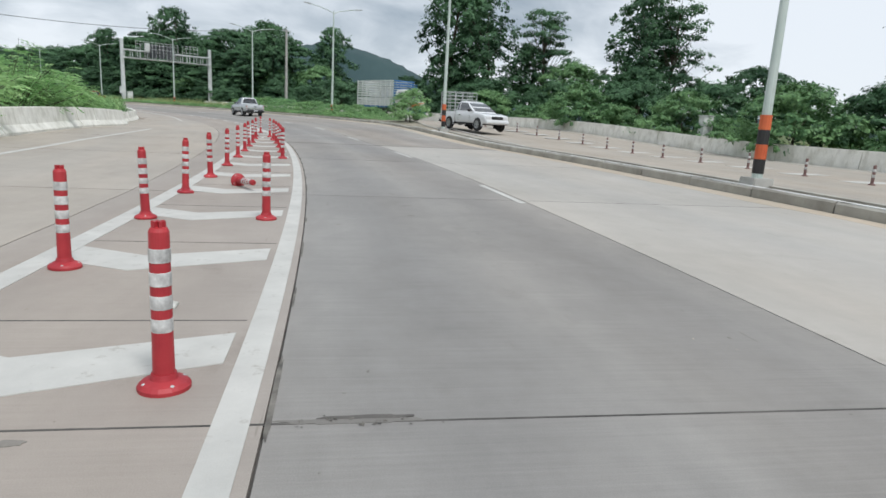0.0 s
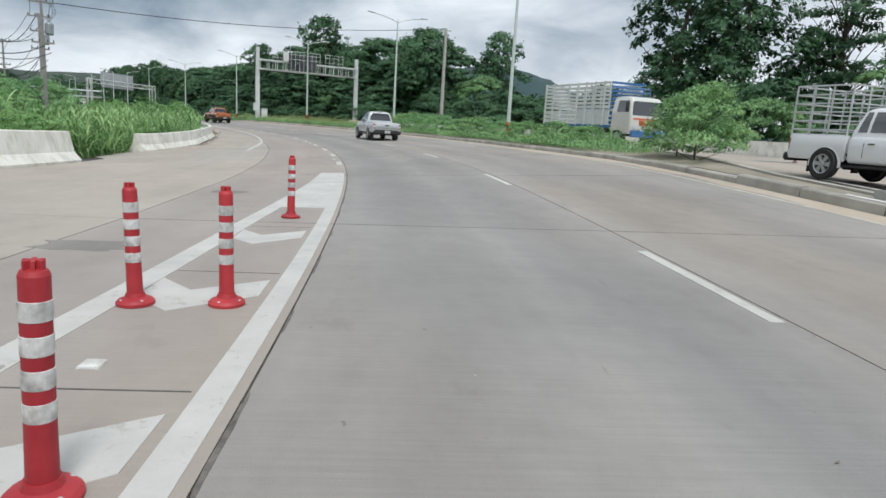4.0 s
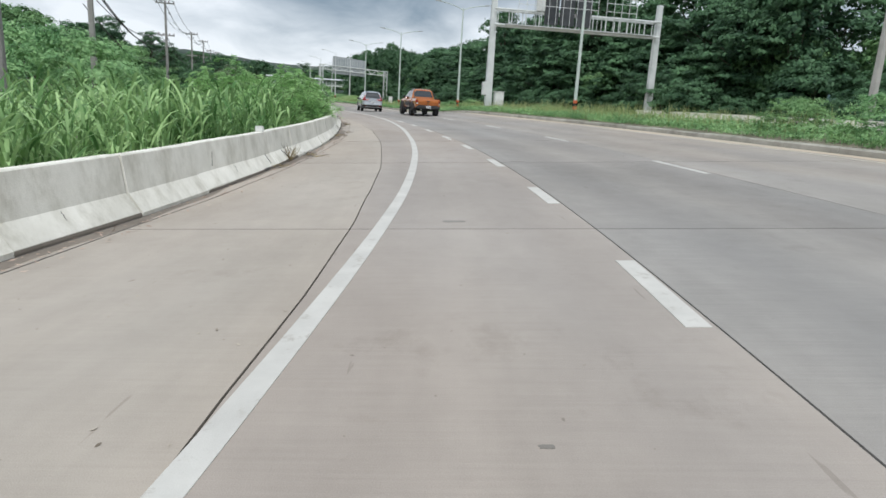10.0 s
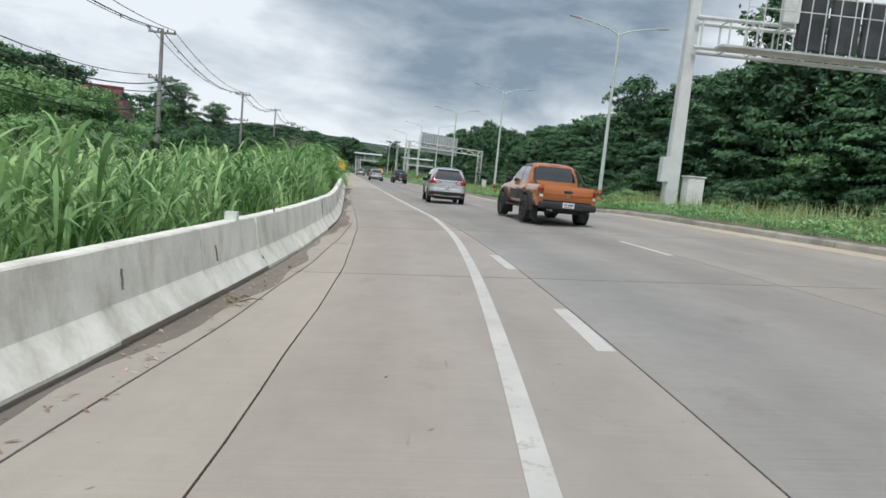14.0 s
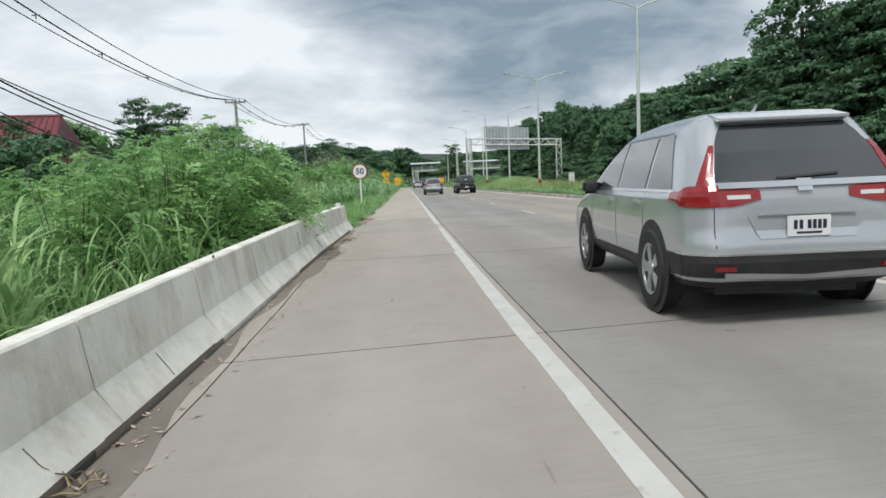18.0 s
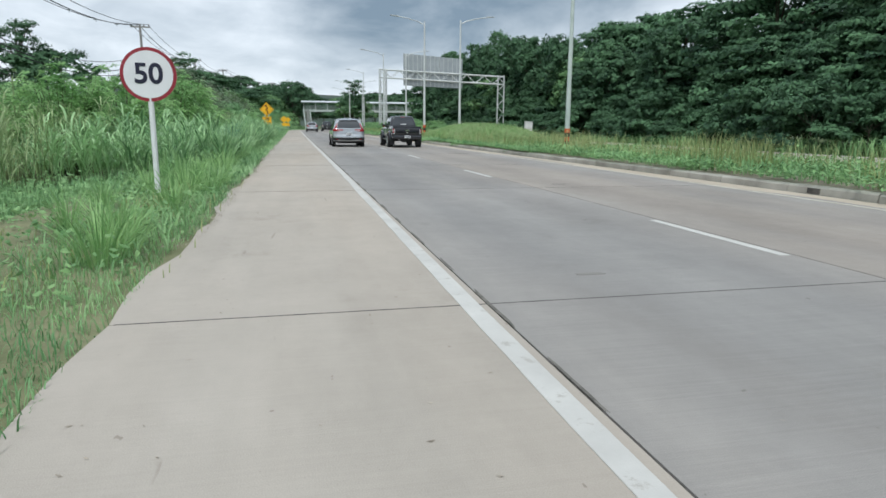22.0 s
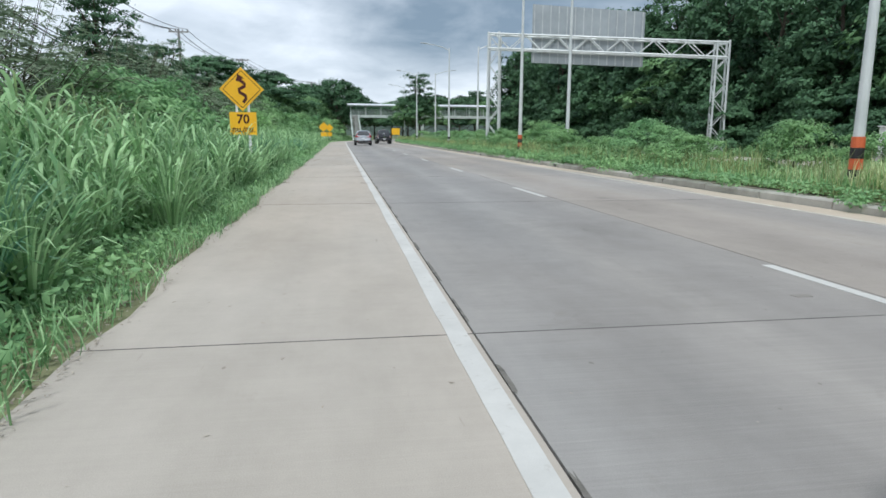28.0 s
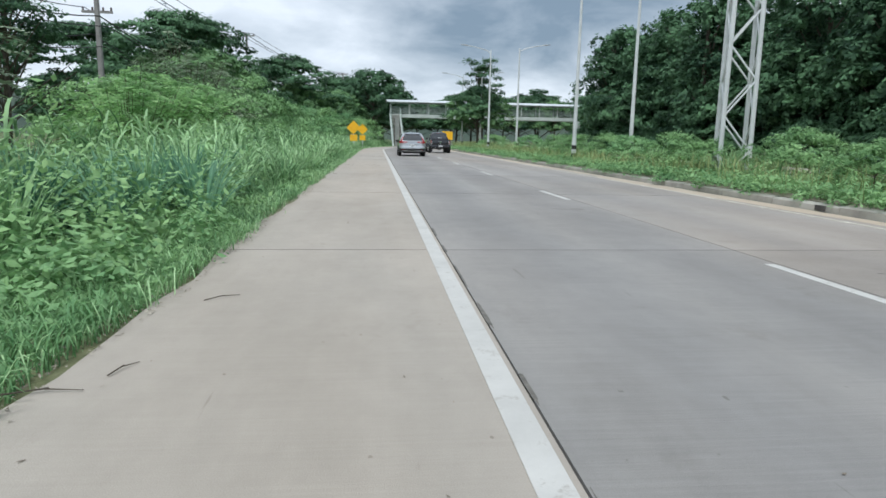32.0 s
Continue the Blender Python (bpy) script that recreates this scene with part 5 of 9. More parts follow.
cab = new("roadside_cabinet")
bm = bmesh.new()
box(bm, -0.35, 0.35, -0.25, 0.25, 0.15, 1.35)
part("body", bm, CABINET, cab, bevel=0.02)
bm = bmesh.new()
box(bm, -0.4, 0.4, -0.3, 0.3, 1.35, 1.4)
part("roof", bm, CABINET, cab, bevel=0.01)
bm = bmesh.new()
box(bm, -0.42, 0.42, -0.32, 0.32, -0.15, 0.15)
part("plinth", bm, CONC_POLE, cab)
bm = bmesh.new()
box(bm, -0.3, 0.3, -0.262, -0.25, 0.22, 1.28)
part("door", bm, CABINET, cab)
cab.matrix_basis = spot(108.6, 11.1, 0.25)
tagged(cab, "white steel control cabinet on a concrete plinth", "cabinet")
tagged(copy_thing(cab, spot(196.2, 22.2, 0.3)), "white steel control cabinet on a concrete plinth", "cabinet")
tagged(copy_thing(cab, spot(31.0, 26.0, 0.55)), "white steel control cabinet on a concrete plinth", "cabinet")

# ---- lattice gantry with the back of a large sign ----
ta, tb = place(218.2, 10.2), place(213.0, 24.6)
TM, TL = two_points(ta, tb)
sign_bridge = new("sign_bridge")
sign_bridge.matrix_basis = TM
for x, ztop in ((0.0, 8.3), (TL, 7.4)):
    for dx in (-0.42, 0.42):
        for dy in (-0.45, 0.45):
            bm = bmesh.new()
            rod(bm, (x + dx, dy, 0), (x + dx * 0.9, dy, ztop + 0.1), 0.07, n=8)
            part("leg", bm, WHITE_STEEL, sign_bridge)
    k = 8
    for i in range(k):
        z0, z1 = ztop * i / k, ztop * (i + 1) / k
        s0 = 1 if i % 2 else -1
        for dy in (-0.45, 0.45):
            bm = bmesh.new()
            rod(bm, (x + 0.4 * s0, dy, z0), (x - 0.4 * s0, dy, z1), 0.03, n=6)
            part("tower_brace", bm, WHITE_STEEL, sign_bridge)
        for dx in (-0.4, 0.4):
            bm = bmesh.new()
            rod(bm, (x + dx, 0.45 * s0, z0), (x + dx, -0.45 * s0, z1), 0.03, n=6)
            part("tower_brace", bm, WHITE_STEEL, sign_bridge)
for dy in (-0.45, 0.45):
    for za, zb in ((8.3, 7.35), (7.3, 6.4)):
        bm = bmesh.new()
        rod(bm, (-0.4, dy, za), (TL + 0.3, dy, zb), 0.07, n=8)
        part("chord", bm, WHITE_STEEL, sign_bridge)
k = 14
for i in range(k):
    x0, x1 = TL * i / k, TL * (i + 1) / k
    t0, t1 = 8.3 - 0.95 * i / k, 8.3 - 0.95 * (i + 1) / k
    b0, b1 = 7.3 - 0.9 * i / k, 7.3 - 0.9 * (i + 1) / k
    bm = bmesh.new()
    for dy in (-0.45, 0.45):
        rod(bm, (x0, dy, b0 if i % 2 else t0), (x1, dy, t1 if i % 2 else b1), 0.035, n=6)
    rod(bm, (x0, -0.45, t0), (x1, 0.45, t1), 0.03, n=6)
    part("truss_brace", bm, WHITE_STEEL, sign_bridge)
bm = bmesh.new()
box(bm, 2.6, 10.3, 0.6, 0.68, 0, 1)
for v in bm.verts:
    u = (v.co.x - 2.6) / 7.7
    v.co.z = (6.35 - 0.42 * u) if v.co.z < 0.5 else (10.35 - 0.75 * u)
part("sign_sheet", bm, GREY_PANEL, sign_bridge, "grey ribbed back of a large road sign")
for i in range(14):
    x = 2.75 + 7.4 * i / 13
    u = (x - 2.6) / 7.7
    bm = bmesh.new()
    box(bm, x - 0.03, x + 0.03, 0.5, 0.6, 6.38 - 0.42 * u, 10.32 - 0.75 * u)
    part("stiffener", bm, STEEL, sign_bridge)
tagged(sign_bridge, "steel lattice sign gantry seen from behind its large grey sign", "sign gantry")

# ---- utility poles and wires ----
INSUL = material("brown_insulator", ((0.06, 0.04, 0.03), (0.12, 0.09, 0.07)), 0.4)


def utility_pole(height, arms, transformer=False):
    thing = new("utility_pole")
    bm = bmesh.new()
    box(bm, -0.14, 0.14, -0.14, 0.14, -0.5, height)
    for v in bm.verts:
        if v.co.z > 1:
            v.co.x *= 0.65
            v.co.y *= 0.65
    part("shaft", bm, WOOD_POLE, thing, bevel=0.02)
    for z, w in arms:
        bm = bmesh.new()
        box(bm, -w / 2, w / 2, -0.06, 0.06, z - 0.06, z + 0.06)
        part("crossarm", bm, WOOD_POLE, thing)
        for x in (-w * 0.46, -w * 0.15, w * 0.2, w * 0.46):
            bm = bmesh.new()
            lathe(bm, [(0.03, z + 0.06), (0.06, z + 0.1), (0.035, z + 0.14), (0.06, z + 0.18), (0.02, z + 0.24)], 8, pose(x, 0, 0))
            part("insulator", bm, INSUL, thing)
    if transformer:
        bm = bmesh.new()
        lathe(bm, [(0.25, height - 2.6), (0.3, height - 2.5), (0.3, height - 1.8), (0.22, height - 1.7)], 14, pose(0.45, 0, 0))
        part("transformer", bm, GREY_PANEL, thing, "grey pole-mounted transformer")
        bm = bmesh.new()
        for i in range(3):
            p0 = Vector((0.4 + 0.1 * i, 0, height - 1.7))
            for j in range(6):
                a = j * math.pi / 5
                p1 = Vector((0.4 + 0.1 * i + 0.35 * math.sin(a), 0.15 * math.sin(a), height - 1.7 + 1.5 * (j + 1) / 6))
                rod(bm, p0, p1, 0.012, n=4)
                p0 = p1
        part("jumper_wires", bm, CABLE, thing)
    return tagged(thing, "grey weathered concrete utility pole with crossarms and wires" if not transformer else "grey concrete utility pole carrying a transformer and looped cables", "utility pole", "utility poles beside the road")


POLES = [(50, -17, 9.5), (84, -15, 9.8), (95, -15, 9.8), (130.2, -15.1, 9.5), (163.4, -14.9, 9.25), (201.2, -15.1, 10.8), (235, -15.0, 10.9), (272, -15.0, 12.5), (310, -14.5, 12.5), (350, -14.0, 12.5)]
tops = []
for i, (s, o, h) in enumerate(POLES):
    up = utility_pole(h, ((h - 0.25, 1.7), (h - 3.2, 1.5)) if i != 2 else ((h - 0.25, 1.7), (h - 1.5, 1.4), (h - 3.0, 1.4)), i in (1, 2))
    up.matrix_basis = spot(s, o, -0.4)
    tops.append((s, o, h - 0.4))


def wire(name, a, b, sag, r=0.016, label="thin black overhead cable"):
    """One hanging cable: a closed six-sided tube along a parabola."""
    a, b = Vector(a), Vector(b)
    n, k = 14, 6
    side = (b - a).cross(Vector((0, 0, 1))).normalized()
    bm = bmesh.new()
    rings = []
    for i in range(n + 1):
        u = i / n
        c = a.lerp(b, u) - Vector((0, 0, 4 * sag * u * (1 - u)))
        rings.append([bm.verts.new(c + side * (r * math.cos(q * math.tau / k)) + Vector((0, 0, r * math.sin(q * math.tau / k)))) for q in range(k)])
    for p, q in zip(rings, rings[1:]):
        for m in range(k):
            bm.faces.new((p[m], p[(m + 1) % k], q[(m + 1) % k], q[m]))
    bm.faces.new(rings[0])
    bm.faces.new(rings[-1])
    return tagged(part(name, bm, CABLE), label, "overhead cable", "overhead cables")


for (s0, o0, h0), (s1, o1, h1) in zip(tops, tops[1:]):
    if s0 == 84:
        continue
    for dx, dz, sag, r in ((-0.75, -0.02, 1.0, 0.022), (-0.1, -0.02, 1.15, 0.032), (0.7, -0.02, 0.95, 0.022), (-0.6, -3.0, 1.2, 0.022), (0.1, -3.4, 1.5, 0.034), (0.5, -3.9, 1.3, 0.026), (-0.3, -4.3, 1.7, 0.022), (0.2, -4.9, 1.4, 0.026)):
        pa, pb = Vector(place(s0, o0 + dx, h0 + dz)), Vector(place(s1, o1 + dx, h1 + dz))
        cable = wire("overhead_cable", pa, pb, sag, r)
        if dx == -0.1:
            # spacers on the main cable bundle
            for u in (0.14, 0.3, 0.46, 0.62, 0.78, 0.92):
                c = pa.lerp(pb, u) - Vector((0, 0, 4 * sag * u * (1 - u)))
                bm = bmesh.new()
                rod(bm, c - Vector((0.16, 0, 0.06)), c + Vector((0.16, 0, -0.06)), 0.03, n=6)
                rod(bm, c, c - Vector((0, 0, 0.22)), 0.035, 0.02, n=6)
                part("spacer", bm, GREY_PANEL, cable, "grey cable spacer")
for dx, dz in ((-0.7, -0.05), (0.6, -0.05)):
    wire("overhead_cable", place(84, -15 + dx, 9.3 + dz), place(95, -15 + dx, 9.3 + dz), 0.4)
wire("overhead_cable", place(84, -15, 9.2), place(89, 24, 11.5), 0.9, 0.03)

# plain concrete pole across the road
cp = new("concrete_pole")
bm = bmesh.new()
box(bm, -0.17, 0.17, -0.17, 0.17, -0.3, 12.1)
for v in bm.verts:
    if v.co.z > 1:
        v.co.x *= 0.7
        v.co.y *= 0.7
part("shaft", bm, CONC_POLE, cp, bevel=0.03)
bm = bmesh.new()
box(bm, -0.7, 0.7, -0.05, 0.05, 11.85, 11.97)
part("crossarm", bm, STEEL, cp)
cp.matrix_basis = spot(89.0, 24.0, -0.6)
tagged(cp, "pale square concrete pole beside the opposite carriageway", "utility pole")

# ---- road signs ----
SIGN_WHITE = material("sign_white", ((0.72, 0.73, 0.74), (0.82, 0.83, 0.84)), 0.4, grain=20, patch=2, bump=0)
SIGN_RED = material("sign_red", ((0.24, 0.022, 0.035), (0.34, 0.03, 0.045)), 0.4, grain=20, patch=2, bump=0)
SIGN_YELLOW = material("sign_yellow", ((0.80, 0.42, 0.01), (0.92, 0.52, 0.02)), 0.4, grain=20, patch=2, bump=0)
SIGN_INK = material("sign_ink", ((0.010, 0.012, 0.03), (0.02, 0.022, 0.05)), 0.45, bump=0)
SIGN_BROWN = material("sign_dark_ink", ((0.05, 0.008, 0.004), (0.09, 0.012, 0.006)), 0.45, bump=0)


def lettering(name, text, size, mat, parent, m):
    cu = bpy.data.curves.new(name, "FONT")
    cu.body, cu.size, cu.align_x, cu.align_y = text, size, "CENTER", "CENTER"
    cu.extrude, cu.offset = 0.002, size * 0.022
    tmp = new(name + "_curve", cu)
    bpy.context.view_layer.update()
    me = bpy.data.meshes.new_from_object(tmp)
    bpy.data.objects.remove(tmp)
    me.transform(m)
    me.materials.clear()
    me.materials.append(mat)
    return linked(name, me, parent)


s50 = new("speed_limit_sign")
bm = bmesh.new()
rod(bm, (0, 0.04, -0.6), (0, 0.04, 2.3), 0.045, n=10)
part("post", bm, SIGN_WHITE, s50)
bm = bmesh.new()
lathe(bm, [(0.44, -0.012), (0.44, 0.0)], 40, pose(0, 0, 2.1, 90))
plate = part("plate", bm, SIGN_RED, s50, "dark red rim")
bm = bmesh.new()
lathe(bm, [(0.385, 0.001), (0.385, 0.006)], 40, pose(0, 0, 2.1, 90))
part("face", bm, SIGN_WHITE, s50)
lettering("number", "50", 0.46, SIGN_INK, s50, pose(0, -0.010, 2.1, 90))
s50.matrix_basis = spot(145.2, -3.58, -0.1)
tagged(s50, "round white speed limit sign with dark red rim on a post", "road sign")

wsign = new("warning_sign")
for x in (-0.16, 0.16):
    bm = bmesh.new()
    rod(bm, (x, 0.04, -0.6), (x, 0.04, 2.75), 0.035, n=8)
    part("post", bm, SIGN_WHITE, wsign)
bm = bmesh.new()
box(bm, -0.42, 0.42, -0.006, 0.006, -0.42, 0.42, pose(0, 0, 2.52, 0, 45, 0))
part("diamond", bm, SIGN_YELLOW, wsign)
bm = bmesh.new()
for a, b in ((-0.36, -0.345), (0.345, 0.36)):
    box(bm, a, b, -0.010, -0.0065, -0.36, 0.36, pose(0, 0, 2.52, 0, 45, 0))
    box(bm, -0.345, 0.345, -0.010, -0.0065, a, b, pose(0, 0, 2.52, 0, 45, 0))
part("border", bm, SIGN_BROWN, wsign)
bm = bmesh.new()
pts = [(0.03, -0.36), (0.10, -0.26), (0.10, -0.18), (-0.06, -0.08), (-0.07, 0.0), (0.08, 0.08), (0.08, 0.15), (-0.03, 0.24)]
rows = []
for i, (x, z) in enumerate(pts):
    p, q = pts[max(0, i - 1)], pts[min(len(pts) - 1, i + 1)]
    n = Vector((-(q[1] - p[1]), q[0] - p[0])).normalized() * 0.042
    rows.append([bm.verts.new((x + k * n.x, y, 2.52 + z + k * n.y)) for k in (-1, 1) for y in (-0.012, -0.0065)])
for a, b in zip(rows, rows[1:]):
    for k in ((0, 2), (2, 3), (3, 1), (1, 0)):
        bm.faces.new((a[k[0]], a[k[1]], b[k[1]], b[k[0]]))
bm.faces.new([rows[0][k] for k in (0, 1, 3, 2)])
tip = [bm.verts.new((x, -0.012, 2.52 + z)) for x, z in ((-0.15, 0.22), (-0.09, 0.41), (0.08, 0.29))]
bm.faces.new((rows[-1][2], tip[0], tip[1], tip[2], rows[-1][0]))
part("bend_arrow", bm, SIGN_BROWN, wsign)
bm = bmesh.new()
box(bm, -0.36, 0.36, -0.006, 0.006, 1.28, 1.9)
part("speed_plate", bm, SIGN_YELLOW, wsign)
lettering("number", "70", 0.34, SIGN_BROWN, wsign, pose(0, -0.010, 1.70, 90))
lettering("unit_text", "กม./ชม.", 0.2, SIGN_BROWN, wsign, pose(0, -0.010, 1.42, 90))
wsign.matrix_basis = spot(190.9, -3.48, -0.06, 3)
tagged(wsign, "yellow diamond winding road sign above a seventy speed plate", "road sign")

far_sign = new("warning_sign")
bm = bmesh.new()
rod(bm, (0, 0.04, -0.6), (0, 0.04, 2.6), 0.045, n=8)
part("post", bm, SIGN_WHITE, far_sign)
bm = bmesh.new()
box(bm, -0.45, 0.45, -0.006, 0.006, -0.45, 0.45, pose(0, 0, 2.2, 0, 45, 0))
part("diamond", bm, SIGN_YELLOW, far_sign)
bm = bmesh.new()
box(bm, -0.35, 0.35, -0.008, 0.006, 0.9, 1.5)
part("speed_plate", bm, SIGN_YELLOW, far_sign)
far_sign.matrix_basis = spot(262, -3.0)
tagged(far_sign, "yellow diamond warning sign on a post by the verge", "road sign", "far warning signs")
for s, o in ((268, -3.3), (276, -2.9)):
    copy_thing(far_sign, spot(s, o))

# yellow board at the works beyond the footbridge approach
board = new("works_board")
bm = bmesh.new()
box(bm, -0.75, 0.75, -0.02, 0.02, 1.15, 2.35)
part("panel", bm, SIGN_YELLOW, board)
for x in (-0.5, 0.5):
    bm = bmesh.new()
    rod(bm, (x, 0.05, 0), (x, 0.05, 2.3), 0.03, n=8)
    part("leg", bm, STEEL, board)
board.matrix_basis = spot(294, 6.4, 0.0)
tagged(board, "plain yellow works board on two steel legs", "road sign")

# ---- footbridge ----
FB_WHITE = material("white_metal_roof", ((0.52, 0.55, 0.57), (0.66, 0.69, 0.71)), 0.45, grain=5, patch=0.5, bump=0.05)
FB_GREEN = material("grey_green_rail_paint", ((0.26, 0.32, 0.29), (0.36, 0.42, 0.38)), 0.6, grain=6, patch=1, bump=0.05)
FB_PALE = material("pale_green_beam_paint", ((0.40, 0.45, 0.42), (0.54, 0.59, 0.55)), 0.6, grain=6, patch=1, bump=0.05)
fa = place(300, -2.6)
FM, FL = two_points(fa, fa + np.array([29.6, 1.5, 0.0]))
bridge = new("footbridge")
bridge.matrix_basis = FM
for x in np.arange(0, FL - 1, 7.4):
    bm = bmesh.new()
    box(bm, x - 0.98, min(x + 6.38, FL), -1.1, 1.1, 4.42, 4.95)
    part("deck_beam", bm, FB_PALE, bridge, bevel=0.02)
for sy in (-1, 1):
    bm = bmesh.new()
    v = [bm.verts.new(p) for x in (-1.5, FL + 0.5) for p in ((x, sy * 1.7, 6.70), (x, sy * 1.7, 6.76), (x, 0, 7.12), (x, 0, 7.06))]
    for f in ((0, 1, 5, 4), (1, 2, 6, 5), (2, 3, 7, 6), (3, 0, 4, 7), (0, 3, 2, 1), (4, 5, 6, 7)):
        bm.faces.new([v[i] for i in f])
    bmesh.ops.recalc_face_normals(bm, faces=bm.faces)
    part("roof_slope", bm, FB_WHITE, bridge, "white sheet roof")
for x in np.arange(-0.9, FL + 0.1, 2.95):
    for y in (-1.05, 1.05):
        bm = bmesh.new()
        box(bm, x - 0.07, x + 0.07, y - 0.07, y + 0.07, 4.95, 6.8)
        part("roof_post", bm, FB_PALE, bridge)
for y in (-1.08, 1.08):
    for z in (5.15, 5.35, 5.55, 5.75, 6.0):
        bm = bmesh.new()
        box(bm, -1.0, FL, y - 0.025, y + 0.025, z - 0.03, z + 0.03)
        part("rail", bm, FB_GREEN, bridge)
    bm = bmesh.new()
    box(bm, -1.0, FL, y - 0.05, y + 0.05, 6.6, 6.78)
    part("eaves_beam", bm, FB_PALE, bridge)
for x in (0.2, FL / 2 - 1.6, FL - 0.4):
    for y in (-0.7, 0.7):
        bm = bmesh.new()
        box(bm, x - 0.25, x + 0.25, y - 0.25, y + 0.25, -0.3, 4.42)
        part("pier", bm, FB_PALE, bridge, bevel=0.03)
for i in range(25):
    bm = bmesh.new()
    box(bm, -0.9, 0.5, -1.4 - 0.3 * i, -1.1 - 0.3 * i, 4.72 - 0.19 * i, 4.79 - 0.19 * i)
    part("step", bm, CONC_POLE, bridge)
for x in (-0.95, 0.55):
    for z0, z1, r in ((4.75, 0.05, 0.13), (5.45, 0.75, 0.035), (5.85, 1.15, 0.045)):
        bm = bmesh.new()
        rod(bm, (x, -1.1, z0), (x, -8.6, z1), r, n=6)
        part("stair_stringer" if r > 0.1 else "stair_rail", bm, FB_PALE if r > 0.1 else FB_GREEN, bridge)
tagged(bridge, "covered concrete footbridge with white roof across the highway", "footbridge")

# ---- house behind the verge ----
ROOF_RED = material("red_roof_sheet", ((0.11, 0.018, 0.024), (0.19, 0.036, 0.044)), 0.55, grain=6, patch=0.5, bump=0.2, bump_scale=20)
HOUSE_WALL = material("house_plaster", ((0.55, 0.52, 0.46), (0.72, 0.70, 0.64)), 0.85, grain=10, patch=0.6)
house = new("house")
bm = bmesh.new()
box(bm, -3, 3, -4, 4, 0, 4.3)
part("wall", bm, HOUSE_WALL, house)
bm = bmesh.new()
v = [bm.verts.new(p) for p in ((-4, -5.4, 4.1), (4, -5.4, 4.1), (4, 5.4, 4.1), (-4, 5.4, 4.1), (-3.2, 0, 7.7), (3.2, 0, 7.7), (-4, -5.4, 3.95), (4, -5.4, 3.95), (4, 5.4, 3.95), (-4, 5.4, 3.95))]
for f in ((0, 1, 5, 4), (2, 3, 4, 5), (3, 0, 4), (1, 2, 5), (6, 7, 1, 0), (7, 8, 2, 1), (8, 9, 3, 2), (9, 6, 0, 3), (9, 8, 7, 6)):
    bm.faces.new([v[i] for i in f])
part("roof", bm, ROOF_RED, house, "dark red sheet roof")
bm = bmesh.new()
for i in range(17):
    x = -3.9 + 7.8 * i / 16
    rod(bm, (x, -5.38, 4.13), (x * 0.8, -0.05, 7.7), 0.035, n=5)
part("roof_rib", bm, ROOF_RED, house)
bm = bmesh.new()
rod(bm, (-3.3, 0, 7.72), (3.3, 0, 7.72), 0.11, n=8)
part("ridge_cap", bm, ROOF_RED, house)
bm = bmesh.new()
box(bm, -4.05, 4.05, -5.45, -5.41, 3.8, 4.05)
part("fascia", bm, FB_WHITE, house)
for x in (-1.7, 1.5):
    bm = bmesh.new()
    box(bm, x - 0.6, x + 0.6, -4.06, -4.01, 1.2, 2.5)
    part("window", bm, DARK_PANEL, house)
house.matrix_basis = spot(157, -29.3, -0.4, 10)
tagged(house, "low plastered house with a dark red sheet roof", "house")

# ---- banana plants beside the house ----
def banana(s, o, height, turn, seed):
    """A banana plant: sheathed stem and long arching leaves with a folded midrib."""
    g = random.Random(seed)
    thing = new("banana_plant")
    bm = bmesh.new()
    rod(bm, (0, 0, -0.2), (0.03, 0.02, height * 0.3), 0.15, 0.12, 10)
    rod(bm, (0.03, 0.02, height * 0.3), (0.0, 0.05, height * 0.55), 0.12, 0.07, 10)
    part("stem", bm, STALK, thing, "pale green sheathed stem")
    for i in range(8):
        a = i * 2.4 + g.uniform(-0.3, 0.3)
        long, wide, bend = height * g.uniform(0.38, 0.5), g.uniform(0.15, 0.22), g.uniform(0.02, 0.25) if i < 3 else g.uniform(1.6, 2.8)
        d, e = Vector((math.cos(a), math.sin(a), 0)), Vector((-math.sin(a), math.cos(a), 0))
        c, rows = Vector((0, 0.05, height * 0.5)), []
        bm = bmesh.new()
        for j in range(13):
            q = j / 12
            w = wide * min(1.0, 0.12 + 3.2 * max(0.0, q - 0.14)) * (1.0 - max(0.0, q - 0.7) / 0.3 * 0.9) * g.uniform(0.88, 1.05)
            rows.append([bm.verts.new(c - e * w + Vector((0, 0, -0.35 * w))), bm.verts.new(c), bm.verts.new(c + e * w + Vector((0, 0, -0.35 * w)))])
            ang = 0.12 + bend * q ** 1.4
            c = c + (d * math.sin(ang) + Vector((0, 0, math.cos(ang)))) * (long / 12)
        for p, r in zip(rows, rows[1:]):
            bm.faces.new((p[0], p[1], r[1], r[0]))
            bm.faces.new((p[1], p[2], r[2], r[1]))
        part("leaf", bm, BANANA_LEAF, thing)
    thing.matrix_basis = spot(s, o, -0.3, turn)
    return tagged(thing, "banana plant with long upright torn green leaves", "banana plant", "banana plants by the house")


STALK = material("banana_stem", ((0.14, 0.17, 0.08), (0.30, 0.32, 0.17)), 0.7, grain=8, patch=1.2)
BANANA_LEAF = material("banana_leaf", ((0.05, 0.13, 0.05), (0.17, 0.32, 0.12)), 0.5, grain=3, patch=0.8, per="object", spread=0.2, bump=0.1, translucent=0.3)
for s, o, h, a in ((128.5, -17.6, 5.2, 20), (127.0, -17.4, 5.0, 150), (129.6, -18.6, 4.6, 260)):
    banana(s, o, h, a, int(s * 10))

